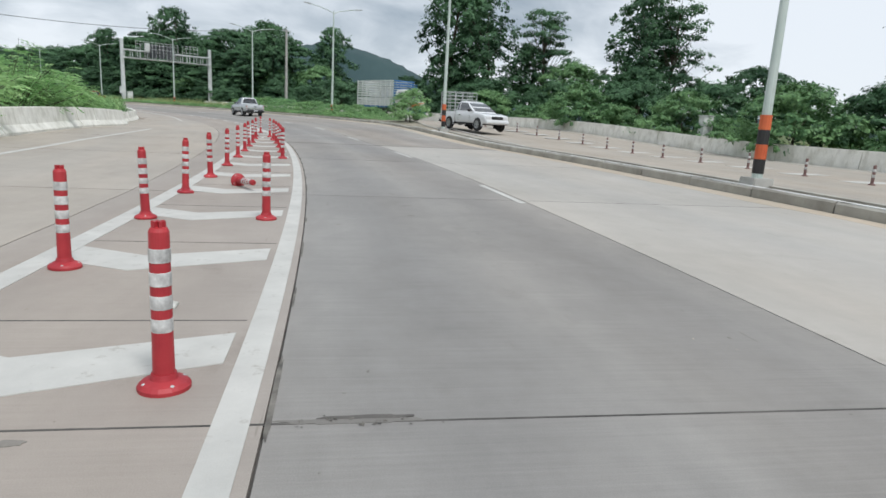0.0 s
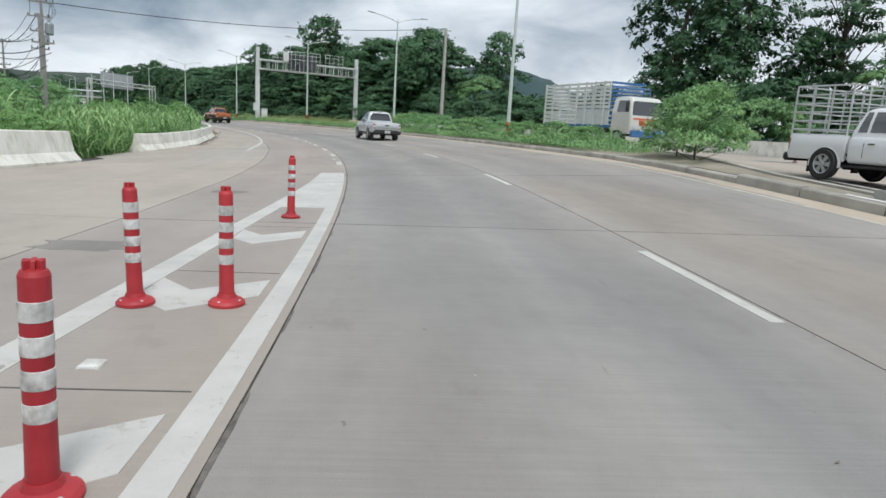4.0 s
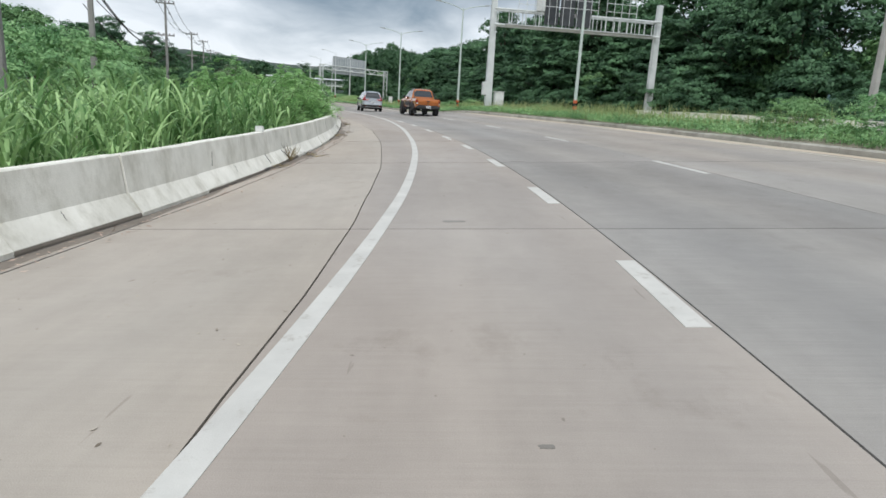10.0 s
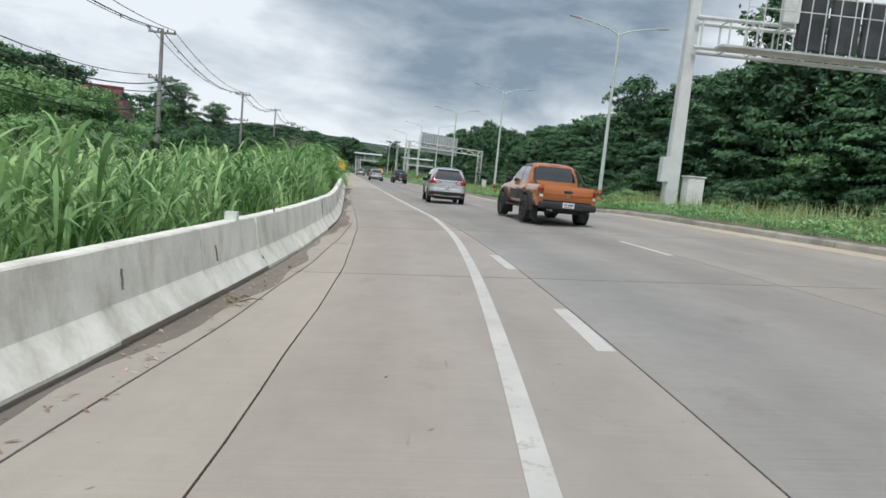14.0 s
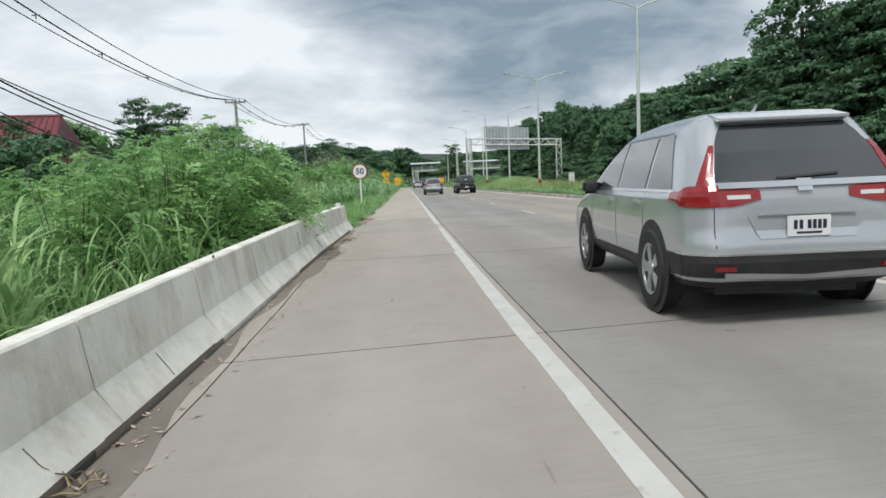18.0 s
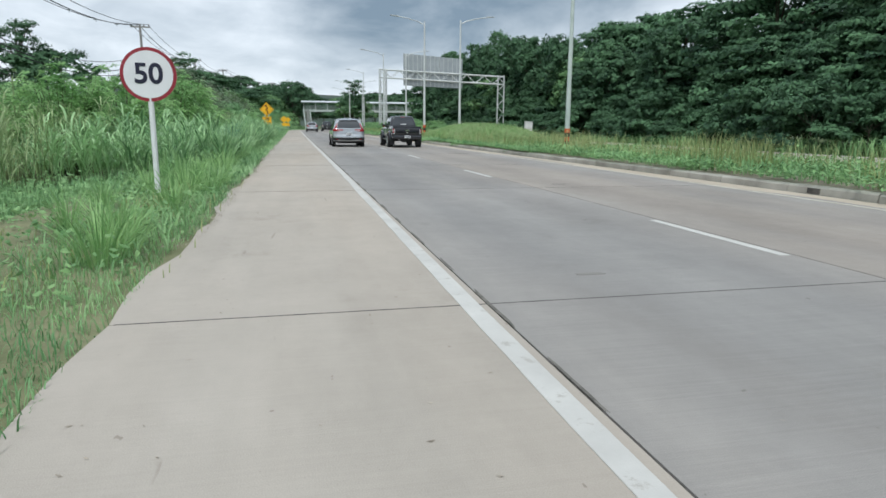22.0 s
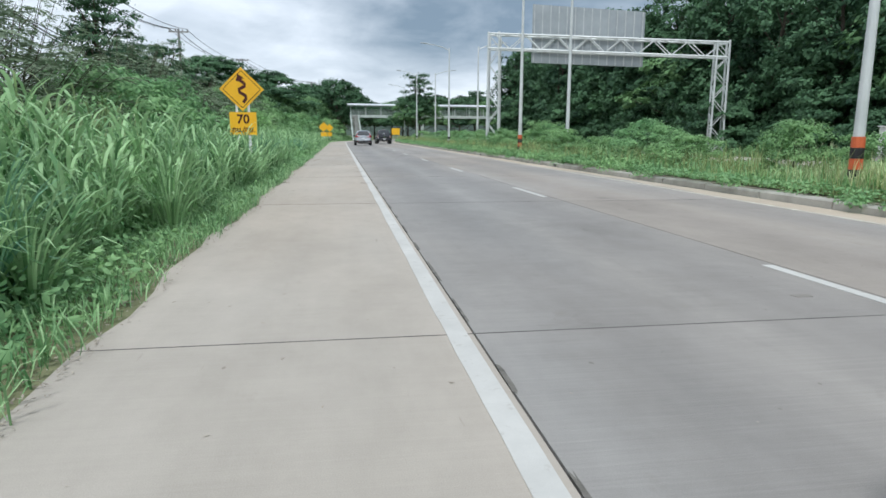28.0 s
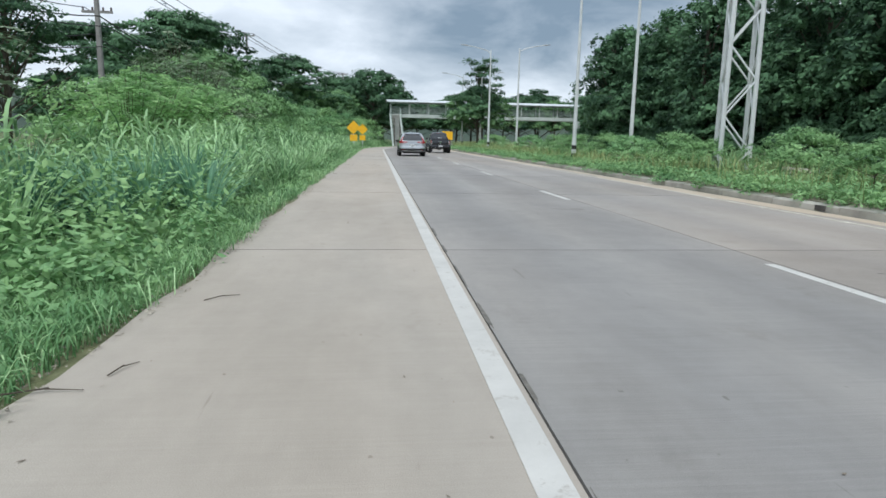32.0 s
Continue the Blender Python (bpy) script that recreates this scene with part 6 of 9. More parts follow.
# ---- raised road studs ----
STUD = material("stud_resin", ((0.45, 0.44, 0.40), (0.66, 0.65, 0.60)), 0.6, grain=30, patch=8)
stud = new("road_stud")
bm = bmesh.new()
lathe(bm, [(0.075, 0.0), (0.07, 0.012), (0.045, 0.022)], 4, pose(0, 0, 0, 0, 0, 45))
part("body", bm, STUD, stud)
bm = bmesh.new()
box(bm, -0.035, 0.035, -0.054, -0.045, 0.006, 0.017)
part("reflector", bm, SIGN_WHITE, stud)
tagged(stud, "small pale raised road stud glued to the concrete", "road stud", "road studs")
spots = [(25.6, -0.78), (25.5, -1.2), (43.3, -0.22), (56.66, -0.22), (2.9, -0.75), (35.0, -0.3), (79.6, -0.22)]
stud.matrix_basis = spot(*spots[0], 0.001)
for s, o in spots[1:]:
    copy_thing(stud, spot(s, o, 0.005))
# marker blocks on top of the barrier
mk = new("barrier_marker")
bm = bmesh.new()
box(bm, -0.07, 0.07, -0.05, 0.05, 0, 0.1)
part("block", bm, CABINET, mk, bevel=0.008)
tagged(mk, "small white reflector block on top of the barrier", "reflector", "barrier reflectors")
mk.matrix_basis = spot(60.5, barrier_o(60.5) - 0.28, 0.665)
for s in (71.5, 92, 109.5, 125.1):
    copy_thing(mk, spot(s, barrier_o(s) - 0.28, 0.665))
# stub posts on the opposite carriageway
stubs = new("stub_post")
bm = bmesh.new()
lathe(bm, [(0.1, 0), (0.09, 0.03), (0.045, 0.05), (0.043, 0.55), (0.03, 0.57)], 12)
part("tube", bm, material("grey_post_plastic", ((0.10, 0.05, 0.05), (0.26, 0.16, 0.14)), 0.7), stubs)
for z in (0.22, 0.38):
    bm = bmesh.new()
    lathe(bm, [(0.05, z), (0.05, z + 0.08)], 12)
    part("band", bm, POST_WHITE, stubs)
tagged(stubs, "dirty plastic stub post in the opposite gore", "traffic post", "stub posts on the opposite carriageway")
stubs.matrix_basis = spot(9, 15.6)
for i, s in enumerate(np.arange(11.2, 44, 2.3)):
    copy_thing(stubs, spot(s, 15.6 + 0.15 * math.sin(i) + 0.03 * (s - 9)))
    w = 1.6
    slab("opposite_chevron", s + 0.5, s + 1.1, lambda q: 15.9, lambda q: 17.6, PAINT, marks, top=0.004, thick=0.006)


# ---- verge and median growth ----
gr = np.random.default_rng(77)


def scatter(s0, s1, o0, o1, density, keep=None):
    """Random ground places in a stretch of the road plan; o0, o1 are functions of s or numbers."""
    f0 = o0 if callable(o0) else const(o0)
    f1 = o1 if callable(o1) else const(o1)
    ss0 = np.linspace(s0, s1, 60)
    wmax = max(abs(f1(q) - f0(q)) for q in ss0)
    n = int((s1 - s0) * wmax * density)
    ss = gr.uniform(s0, s1, n)
    u = gr.uniform(0, 1, n)
    a = np.array([f0(q) for q in ss])
    b = np.array([f1(q) for q in ss])
    ok = gr.uniform(0, 1, n) < np.abs(b - a) / wmax
    ss, oo = ss[ok], (a + (b - a) * u)[ok]
    if keep is not None:
        k = keep(ss, oo)
        ss, oo = ss[k], oo[k]
    return ss, oo


def lumps(ss, oo, scale, seed):
    """Smooth patchiness between 0 and 1."""
    return np.array([0.5 + 0.5 * noise.noise((a * scale, b * scale, seed)) for a, b in zip(ss, oo)])


def grass(name, label, areas, length, width, lean, mat, seed, segs=3, droop=1.0, lift=-0.12, category="grass", patchy=0.0, clump=0.0, bound=None):
    S, O = [], []
    for a in areas:
        s_, o_ = scatter(*a)
        S.append(s_)
        O.append(o_)
    S, O = np.concatenate(S), np.concatenate(O)
    if clump:
        # blades gather round tussocks
        cs, co = np.round(S / clump) * clump + 0.3 * clump * np.sin(O * 7.1), np.round(O / clump) * clump + 0.3 * clump * np.sin(S * 5.3)
        S, O = cs + (S - cs) * 0.5, co + (O - co) * 0.5
    if patchy:
        k = lumps(S, O, 0.35, seed) > patchy * gr.uniform(0.6, 1.4, len(S))
        S, O = S[k], O[k]
    pos = place(S, O, np.array([lift(a, b) for a, b in zip(S, O)]) if callable(lift) else lift)
    hgt = 0.42 + 0.75 * lumps(S, O, 0.22, seed + 3) + 0.45 * lumps(S, O, 0.8, seed + 4)
    me = blades(name, pos, length, width, lean, mat, seed, segs, droop)
    co = np.empty(len(me.vertices) * 3, np.float32)
    me.vertices.foreach_get("co", co)
    co = co.reshape(len(pos), -1, 3)
    base = pos[:, None, :]
    co = base + (co - base) * hgt[:, None, None]
    if bound is not None:
        # blades that would reach past the line lean the other way
        side = (place(S, O + 1.0, 0.0) - place(S, O, 0.0))[:, None, :]
        out = ((co - base) * side).sum(-1, keepdims=True)
        room = np.array([bound(q) for q in S]) - O
        over = (out[:, :, 0].max(1) > room)[:, None, None]
        co = np.where(over, co - side * (out + np.abs(out)), co)
    me.vertices.foreach_set("co", co.astype(np.float32).ravel())
    me.update()
    return tagged(linked(name, me), label, category, kind="stuff")


def cane_bed(name, label, areas, height, leaf, width, per, mat, seed, lift=-0.3, bend=(1.3, 2.5), lean=0.16, clump=0.0, patchy=0.0, grow=0.5):
    """A bed of cane grass in stretches of the road plan, taller and shorter in slow waves."""
    S, O = [], []
    for a in areas:
        s_, o_ = scatter(*a)
        S.append(s_)
        O.append(o_)
    S, O = np.concatenate(S), np.concatenate(O)
    if clump:
        cs, co = np.round(S / clump) * clump + 0.3 * clump * np.sin(O * 7.1), np.round(O / clump) * clump + 0.3 * clump * np.sin(S * 5.3)
        S, O = cs + (S - cs) * 0.5, co + (O - co) * 0.5
    if patchy:
        k = lumps(S, O, 0.3, seed) > patchy * gr.uniform(0.75, 1.25, len(S))
        S, O = S[k], O[k]
    me = canes(name, np.zeros((len(S), 3)), height, leaf, width, per, mat, seed, bend, lean)
    co = np.empty(len(me.vertices) * 3, np.float32)
    me.vertices.foreach_get("co", co)
    co = co.reshape(per + 1, len(S), -1, 3)
    hgt = 1.0 - grow * 0.5 + grow * lumps(S, O, 0.3, seed + 3)
    co = co * hgt[None, :, None, None] + place(S, O, lift)[None, :, None, :]
    me.vertices.foreach_set("co", co.astype(np.float32).ravel())
    me.update()
    return tagged(linked(name, me), label, "reeds", kind="stuff")


def weeds(name, label, areas, size, height, mat, seed, flat=0.6, lift=-0.1, long=1.0, category="weeds"):
    S, O = [], []
    for a in areas:
        s_, o_ = scatter(*a)
        S.append(s_)
        O.append(o_)
    S, O = np.concatenate(S), np.concatenate(O)
    g = np.random.default_rng(seed)
    hh = height * (0.25 + 0.75 * lumps(S, O, 0.5, seed)) * g.uniform(0.1, 1.0, len(S)) ** 0.6
    c = place(S, O, lift) + np.stack([np.zeros(len(S)), np.zeros(len(S)), hh], -1)
    return tagged(linked(name, quads(name, leaf_cards(g, c, size, flat, long), 4, LEAF_F, mat)), label, category, kind="stuff")


def tussocks(name, label, areas, per, length, width, lean, mat, seed, lift=-0.1, segs=5, foot=0.12):
    """Fans of long blades that spring from one foot and arch outwards, all in one mesh."""
    S, O = [], []
    for a in areas:
        s_, o_ = scatter(*a)
        S.append(s_)
        O.append(o_)
    S, O = np.concatenate(S), np.concatenate(O)
    g = np.random.default_rng(seed)
    n = len(S) * per
    size = np.repeat(0.55 + 0.8 * lumps(S, O, 0.35, seed) * g.uniform(0.7, 1.2, len(S)), per)
    a = g.uniform(0, 2 * np.pi, n)
    dx, dy = np.cos(a), np.sin(a)
    u = g.uniform(0, 1, n)
    c = np.repeat(place(S, O, lift), per, 0) + np.stack([dx, dy, np.zeros(n)], -1) * (foot * np.sqrt(u) * size)[:, None]
    L = g.uniform(length[0], length[1], n) * size
    W = g.uniform(width[0], width[1], n)
    b = (lean[0] + (lean[1] - lean[0]) * u) * g.uniform(0.7, 1.3, n)
    twist = g.normal(0, 0.5, n)
    side = np.stack([-np.sin(a + twist), np.cos(a + twist), np.zeros(n)], -1)
    vs = np.zeros((n, 2 * segs + 1, 3))
    for j in range(segs + 1):
        q = j / segs
        w = (W * (0.5 + 1.3 * q) * (1.0 - q) ** 0.55 + 0.003)[:, None]
        if j < segs:
            vs[:, 2 * j], vs[:, 2 * j + 1] = c - side * w / 2, c + side * w / 2
        else:
            vs[:, 2 * j] = c
        ang = 0.06 + 0.25 * u + b * q ** 1.6
        c = c + (L / segs)[:, None] * np.stack([np.sin(ang) * dx, np.sin(ang) * dy, np.cos(ang)], -1)
    f = [(2 * k, 2 * k + 1, 2 * k + 3, 2 * k + 2) for k in range(segs - 1)] + [(2 * segs - 2, 2 * segs - 1, 2 * segs)]
    return tagged(linked(name, quads(name, vs, 2 * segs + 1, f, mat)), label, "grass", kind="stuff")


def hummocks(name, label, areas, radius, tall, per, leaf, mat, seed, lift=-0.1, category="weeds"):
    """Low domed clumps of leafy creepers, all in one mesh."""
    S, O = [], []
    for a in areas:
        s_, o_ = scatter(*a)
        S.append(s_)
        O.append(o_)
    S, O = np.concatenate(S), np.concatenate(O)
    g = np.random.default_rng(seed)
    n = len(S)
    c = np.repeat(place(S, O, lift), per, 0)
    r = np.repeat(g.uniform(radius[0], radius[1], n), per)[:, None]
    h = np.repeat(g.uniform(tall[0], tall[1], n) * (0.45 + 0.9 * lumps(S, O, 0.35, seed)), per)[:, None]
    d = g.normal(size=(n * per, 3))
    d[:, 2] = np.abs(d[:, 2])
    d /= np.linalg.norm(d, axis=1, keepdims=True)
    d = d * g.uniform(0.7, 1.1, (n * per, 1)) + g.normal(size=d.shape) * 0.10
    pts = c + d * np.concatenate([r, r, h], 1)
    return tagged(linked(name, quads(name, leaf_cards(g, pts, leaf, 0.0, 1.0, d * 0.8 + np.array([0, 0, 0.6])), 4, LEAF_F, mat)), label, category, kind="stuff")


def mound(s, o):
    """Height of the grassy mound on the median over the road."""
    w = (o - 8.0) / 4.7
    return 0.19 + 0.95 * math.exp(-((s - 174) / 9.0) ** 4) * max(0.0, math.sin(math.pi * min(max(w, 0.0), 1.0))) ** 0.7


ms, mo = np.arange(158, 190.5, 1.0), np.linspace(7.95, 12.75, 13)
mv = np.concatenate([place(a, mo, np.array([mound(a, q) + 0.005 for q in mo])) for a in ms])
k = len(mo)
tagged(linked("median_mound", mesh("median_mound", mv, [(i * k + j, i * k + j + 1, (i + 1) * k + j + 1, (i + 1) * k + j) for i in range(len(ms) - 1) for j in range(k - 1)], GROUND, True)), "grassy earth mound on the median", "median", kind="structure")
grass("mound_grass", "thick bright grass covering the median mound", [(160, 188, 8.1, 12.6, 300)], (0.10, 0.34), (0.010, 0.02), (0.7, 2.5), FERN_LEAF, 31, 3, 1.1, mound, "grass")
grass("mound_pale_grass", "pale seeding grass on top of the median mound", [(160, 188, 8.1, 12.6, 170)], (0.15, 0.42), (0.008, 0.015), (0.7, 2.4), material("pale_mound_blade", ((0.30, 0.40, 0.17), (0.56, 0.64, 0.36)), 0.6, grain=1, patch=0.4, per="island", spread=0.3, bump=0, translucent=0.3), 34, 3, 1.1, mound, "grass")
back = lambda w: (lambda s: barrier_o(s) - w)
edge = lambda d: (lambda s: -2.36 - d + 0.04 * math.sin(s * 0.8) + 0.03 * math.sin(s * 2.1))
# tall reeds behind the barrier
cane_bed("reeds_behind_barrier", "tall bright green reeds crowding behind the barrier", [(53, 79.5, back(0.95), back(2.6), 17), (79.5, 86, back(2.4), back(3.6), 14), (86, 113, back(0.95), back(2.6), 17), (53, 113, back(2.6), back(7.0), 8), (43.0, 52.5, -7.4, -8.8, 12), (44, 57, -8.6, -13.5, 8)], (0.95, 1.7), (0.7, 1.2), (0.036, 0.064), 7, REED, 5, -0.35, (1.2, 2.6), 0.14, 0.0, 0.0, 0.7)
grass("reed_undergrowth", "upright green blades at the foot of the reeds", [(53, 79, back(0.85), back(2.2), 60), (87, 119, back(0.85), back(2.2), 60)], (0.5, 1.2), (0.02, 0.04), (0.2, 1.3), REED, 35, 4, 1.35, -0.3, "reeds", clump=0.35, bound=back(0.45))
cane_bed("reeds_by_barrier_end", "tall green reeds thinning out near the barrier's end", [(112, 122.5, back(0.85), back(2.2), 15), (112, 125, back(1.3), back(6.0), 8)], (0.7, 1.4), (0.5, 0.95), (0.02, 0.036), 6, REED, 6, -0.3, (1.0, 2.3), 0.16, 0.5)
grass("broad_reeds", "clump of broad-bladed reeds beside the barrier", [(104.0, 109.5, back(1.35), back(2.9), 60)], (1.3, 2.2), (0.05, 0.10), (0.3, 1.5), material("broad_blade", ((0.09, 0.23, 0.07), (0.29, 0.48, 0.18)), 0.45, grain=0.8, patch=0.35, amount=0.5, per="island", spread=0.32, bump=0, translucent=0.35), 8, 4, 1.1, -0.3, "reeds", clump=0.7, bound=back(0.5))
VERGE_REED = material("verge_reed_blade", ((0.095, 0.22, 0.085), (0.52, 0.75, 0.40)), 0.5, grain=0.8, patch=0.35, amount=0.5, per="island", spread=0.4, bump=0, translucent=0.3)
BLUE_REED = material("blue_green_blade", ((0.06, 0.17, 0.105), (0.29, 0.51, 0.33)), 0.5, grain=1, patch=0.5, per="island", spread=0.35, bump=0, translucent=0.3)
PALE_REED = material("pale_reed_blade", ((0.17, 0.27, 0.10), (0.52, 0.62, 0.34)), 0.55, grain=1, patch=0.5, per="island", spread=0.35, bump=0, translucent=0.3)
verge_in = lambda s: -3.5 - 0.35 * math.sin(s * 0.41) - 0.25 * math.sin(s * 0.17 + 1) - 0.9 * math.exp(-((s - 207) / 4.0) ** 2)
cane_bed("verge_reeds", "tall green reeds on the grassy verge", [(142, 151, -8.2, -12.0, 9), (150, 158, lambda s: -3.9 - 0.3 * math.sin(s), -8.0, 12), (158, 181, lambda s: verge_in(s) - 0.2, -6.8, 14), (181, 190.3, -3.05, -4.9, 16), (190.3, 193.5, -3.7, -4.9, 13), (181, 193, -4.8, -7.5, 12), (193, 202, lambda s: verge_in(s) - 0.1, -6.8, 14), (202, 262, lambda s: verge_in(s) - 0.5, -6.8, 12), (262, 300, -3.6, -7, 6)], (0.7, 1.5), (0.65, 1.15), (0.03, 0.054), 8, VERGE_REED, 9, -0.2, (1.2, 2.6), 0.16, 0.0, 0.3, 0.8)
cane_bed("front_reeds", "broad-bladed reeds close to the shoulder", [(162, 181, edge(0.75), -3.9, 8), (190.3, 201, edge(0.7), -3.9, 10), (208, 240, edge(0.7), -3.9, 7)], (0.4, 0.95), (0.6, 1.0), (0.03, 0.052), 7, VERGE_REED, 53, -0.1, (1.2, 2.4), 0.16, 0.3)
cane_bed("pale_reeds", "pale seeding reeds at the back of the verge", [(172, 190, -5.2, -7.6, 9), (146, 158, -6.5, -10.5, 5)], (1.1, 1.9), (0.5, 0.9), (0.02, 0.036), 8, PALE_REED, 47, -0.1, (1.3, 2.7), 0.14)
tussocks("verge_tussocks", "arching tussocks of long green grass on the verge", [(151, 172, edge(0.75), -5.0, 1.5), (172, 200, edge(0.7), -4.8, 1.9), (200, 215, lambda s: verge_in(s) + 0.2, -5.6, 1.2), (215, 300, edge(0.6), -4.8, 1.2)], 84, (0.6, 1.3), (0.016, 0.032), (0.4, 2.2), VERGE_REED, 48)
tussocks("blue_tussocks", "blue-green fans of broad blades leaning towards the shoulder", [(156, 164, -3.6, -5.6, 1.0), (174.5, 179, -3.3, -4.6, 1.6), (191, 197, -3.6, -5.4, 1.2), (206.5, 211.5, -3.0, -4.9, 1.7)], 70, (0.9, 1.5), (0.024, 0.045), (0.3, 2.0), BLUE_REED, 10)
tussocks("soft_tussocks", "soft bright grass tufts at the shoulder's edge", [(139, 145, edge(0.3), -4.4, 0.7), (145.5, 148, -2.75, -4.2, 2.2), (148, 158, edge(0.5), -3.6, 1.2), (126.2, 129.4, -2.75, -5.6, 5.0), (129.4, 130.9, -2.55, -3.7, 6.0)], 100, (0.35, 0.85), (0.006, 0.012), (0.5, 2.0), FERN_LEAF, 49, foot=0.18)
# shorter grass
grass("verge_grass", "soft green grass along the shoulder's edge", [(139, 147, edge(0.08), edge(1.2), 90), (147, 215, edge(0.06), edge(1.5), 330), (215, 300, edge(0.05), edge(1.7), 200), (127, 131, -2.7, -6.0, 200), (146, 178, edge(1.6), -5.4, 130)], (0.13, 0.36), (0.008, 0.017), (0.8, 2.6), LEAF_LIGHT, 12, 3, 1.2, -0.1, "grass")
grass("leaning_grass", "dense short grass leaning over at the shoulder's edge", [(198, 205, edge(0.03), edge(1.9), 700), (205, 209, edge(0.0), edge(0.6), 700)], (0.14, 0.32), (0.006, 0.012), (1.0, 2.4), LEAF_LIGHT, 38, 4, 1.5, -0.05, "grass")
grass("fallen_grass", "long grass bent over the edge of the concrete", [(148, 300, edge(-0.06), edge(0.8), 60)], (0.18, 0.42), (0.008, 0.015), (1.2, 2.7), VERGE_REED, 13, 3, 1.3, -0.03, "grass")
grass("field_grass", "mown green field grass beyond the verge", [(136.5, 150, -5.5, -22, 60), (143, 148, -5.0, -8.0, 110)], (0.12, 0.4), (0.012, 0.026), (0.5, 2.0), LEAF_LIGHT, 14, 3, 1.1, -0.3, "grass", patchy=0.3)
grass("median_grass", "rough green grass on the median strip", [(42, 330, lambda s: kerb_o(s) + 0.25, lambda s: med_o(s) - 0.05, 58)], (0.15, 0.5), (0.014, 0.032), (0.5, 2.1), LEAF_LIGHT, 15, 3, 1.1, 0.19, "grass", patchy=0.25)
grass("median_dry_grass", "pale seeding grass on the median strip", [(76, 330, lambda s: kerb_o(s) + 0.3, lambda s: med_o(s) - 0.05, 48)], (0.4, 0.9), (0.010, 0.018), (0.3, 1.5), material("pale_green_blade", ((0.22, 0.28, 0.10), (0.46, 0.50, 0.24)), 0.6, grain=1, patch=0.4, per="island", spread=0.3, bump=0, translucent=0.3), 16, 3, 1.0, 0.19, "grass", patchy=0.4)
grass("far_verge_grass", "grass along the far side of the opposite carriageway", [(106, 320, 23.6, 26.5, 26)], (0.4, 1.0), (0.03, 0.06), (0.5, 1.9), LEAF_MID, 17, 3, 1.1, -0.15, "grass")
weeds("verge_weeds", "low leafy weeds along the shoulder's edge", [(138, 149, -2.6, -7.0, 45), (140, 148, edge(0.1), edge(1.9), 30), (148, 300, edge(0.1), edge(1.9), 130), (125.95, 128.9, -2.5, -4.6, 700), (129.3, 130.9, -2.45, -3.5, 380), (48, 56, -7.5, -9.5, 120)], (0.022, 0.06), 0.42, LEAF_MID, 21)
hummocks("verge_creepers", "knee-high leafy creepers in front of the reeds", [(150, 174, edge(0.7), -4.2, 0.5), (174, 178.5, edge(0.45), -3.6, 2.6), (178.5, 199, edge(0.75), -4.4, 0.6), (203.8, 207.5, edge(0.4), -4.6, 3.6), (199, 215, edge(0.6), -5.0, 1.8), (215, 300, edge(0.4), -4.4, 1.2)], (0.28, 0.58), (0.3, 0.75), 150, (0.03, 0.066), LEAF_LIGHT, 25)
hummocks("end_creepers", "bright leafy weeds crowding round the barrier's end", [(126.05, 128.4, -2.55, -4.0, 7.0)], (0.2, 0.4), (0.2, 0.42), 140, (0.025, 0.055), LEAF_LIGHT, 44)
hummocks("verge_dark_creepers", "dark green leafy clumps among the reeds", [(204, 210, -2.9, -4.6, 2.0), (152, 300, -3.4, -6.0, 0.5)], (0.35, 0.8), (0.7, 1.5), 170, (0.03, 0.07), LEAF_MID, 45)
hummocks("median_hummocks", "low leafy bushes and creepers crowding the median", [(43, 100, lambda s: kerb_o(s) + 0.35, lambda s: med_o(s) - 0.3, 0.75), (112, 158, lambda s: kerb_o(s) + 0.35, lambda s: med_o(s) - 0.3, 0.5), (188, 300, lambda s: kerb_o(s) + 0.3, lambda s: med_o(s) - 0.3, 0.95)], (0.28, 0.62), (0.3, 0.75), 120, (0.03, 0.065), LEAF_MID, 46, 0.17)
hummocks("kerb_creepers", "creepers and grass spilling over the broken kerb", [(168, 200, lambda s: kerb_o(s) + 0.02, lambda s: kerb_o(s) + 0.5, 2.4), (200, 290, lambda s: kerb_o(s) + 0.0, lambda s: kerb_o(s) + 0.5, 3.0), (100, 168, lambda s: kerb_o(s) + 0.15, lambda s: kerb_o(s) + 0.5, 1.2)], (0.16, 0.36), (0.12, 0.32), 90, (0.025, 0.055), LEAF_LIGHT, 52, 0.12)
weeds("median_weeds", "low leafy groundcover on the median", [(44, 158, lambda s: kerb_o(s) + 0.1, lambda s: med_o(s) - 0.02, 110), (190, 330, lambda s: kerb_o(s) + 0.05, lambda s: med_o(s) - 0.02, 120)], (0.035, 0.09), 0.5, LEAF_MID, 22, lift=0.2)
weeds("median_creepers", "pale green creepers spilling over the median kerb", [(188, 300, lambda s: kerb_o(s) - 0.03 + 0.14 * math.sin(s * 0.9), lambda s: kerb_o(s) + 1.2, 360), (44, 110, lambda s: kerb_o(s) + 0.05 + 0.12 * math.sin(s * 0.7), lambda s: kerb_o(s) + 0.7, 200), (110, 188, lambda s: kerb_o(s) - 0.02 + 0.14 * math.sin(s * 0.7) + 0.06 * math.sin(s * 1.9), lambda s: kerb_o(s) + 0.6, 360)], (0.025, 0.06), 0.36, LEAF_LIGHT, 28, lift=0.17)
grass("cropped_grass", "short patchy grass beside the speed sign", [(135.5, 148.5, edge(0.04), -5.0, 900), (135.5, 148.5, -5.0, -8.0, 320)], (0.04, 0.15), (0.004, 0.009), (0.5, 2.2), LEAF_LIGHT, 37, 3, 1.1, -0.06, "grass", patchy=0.42)
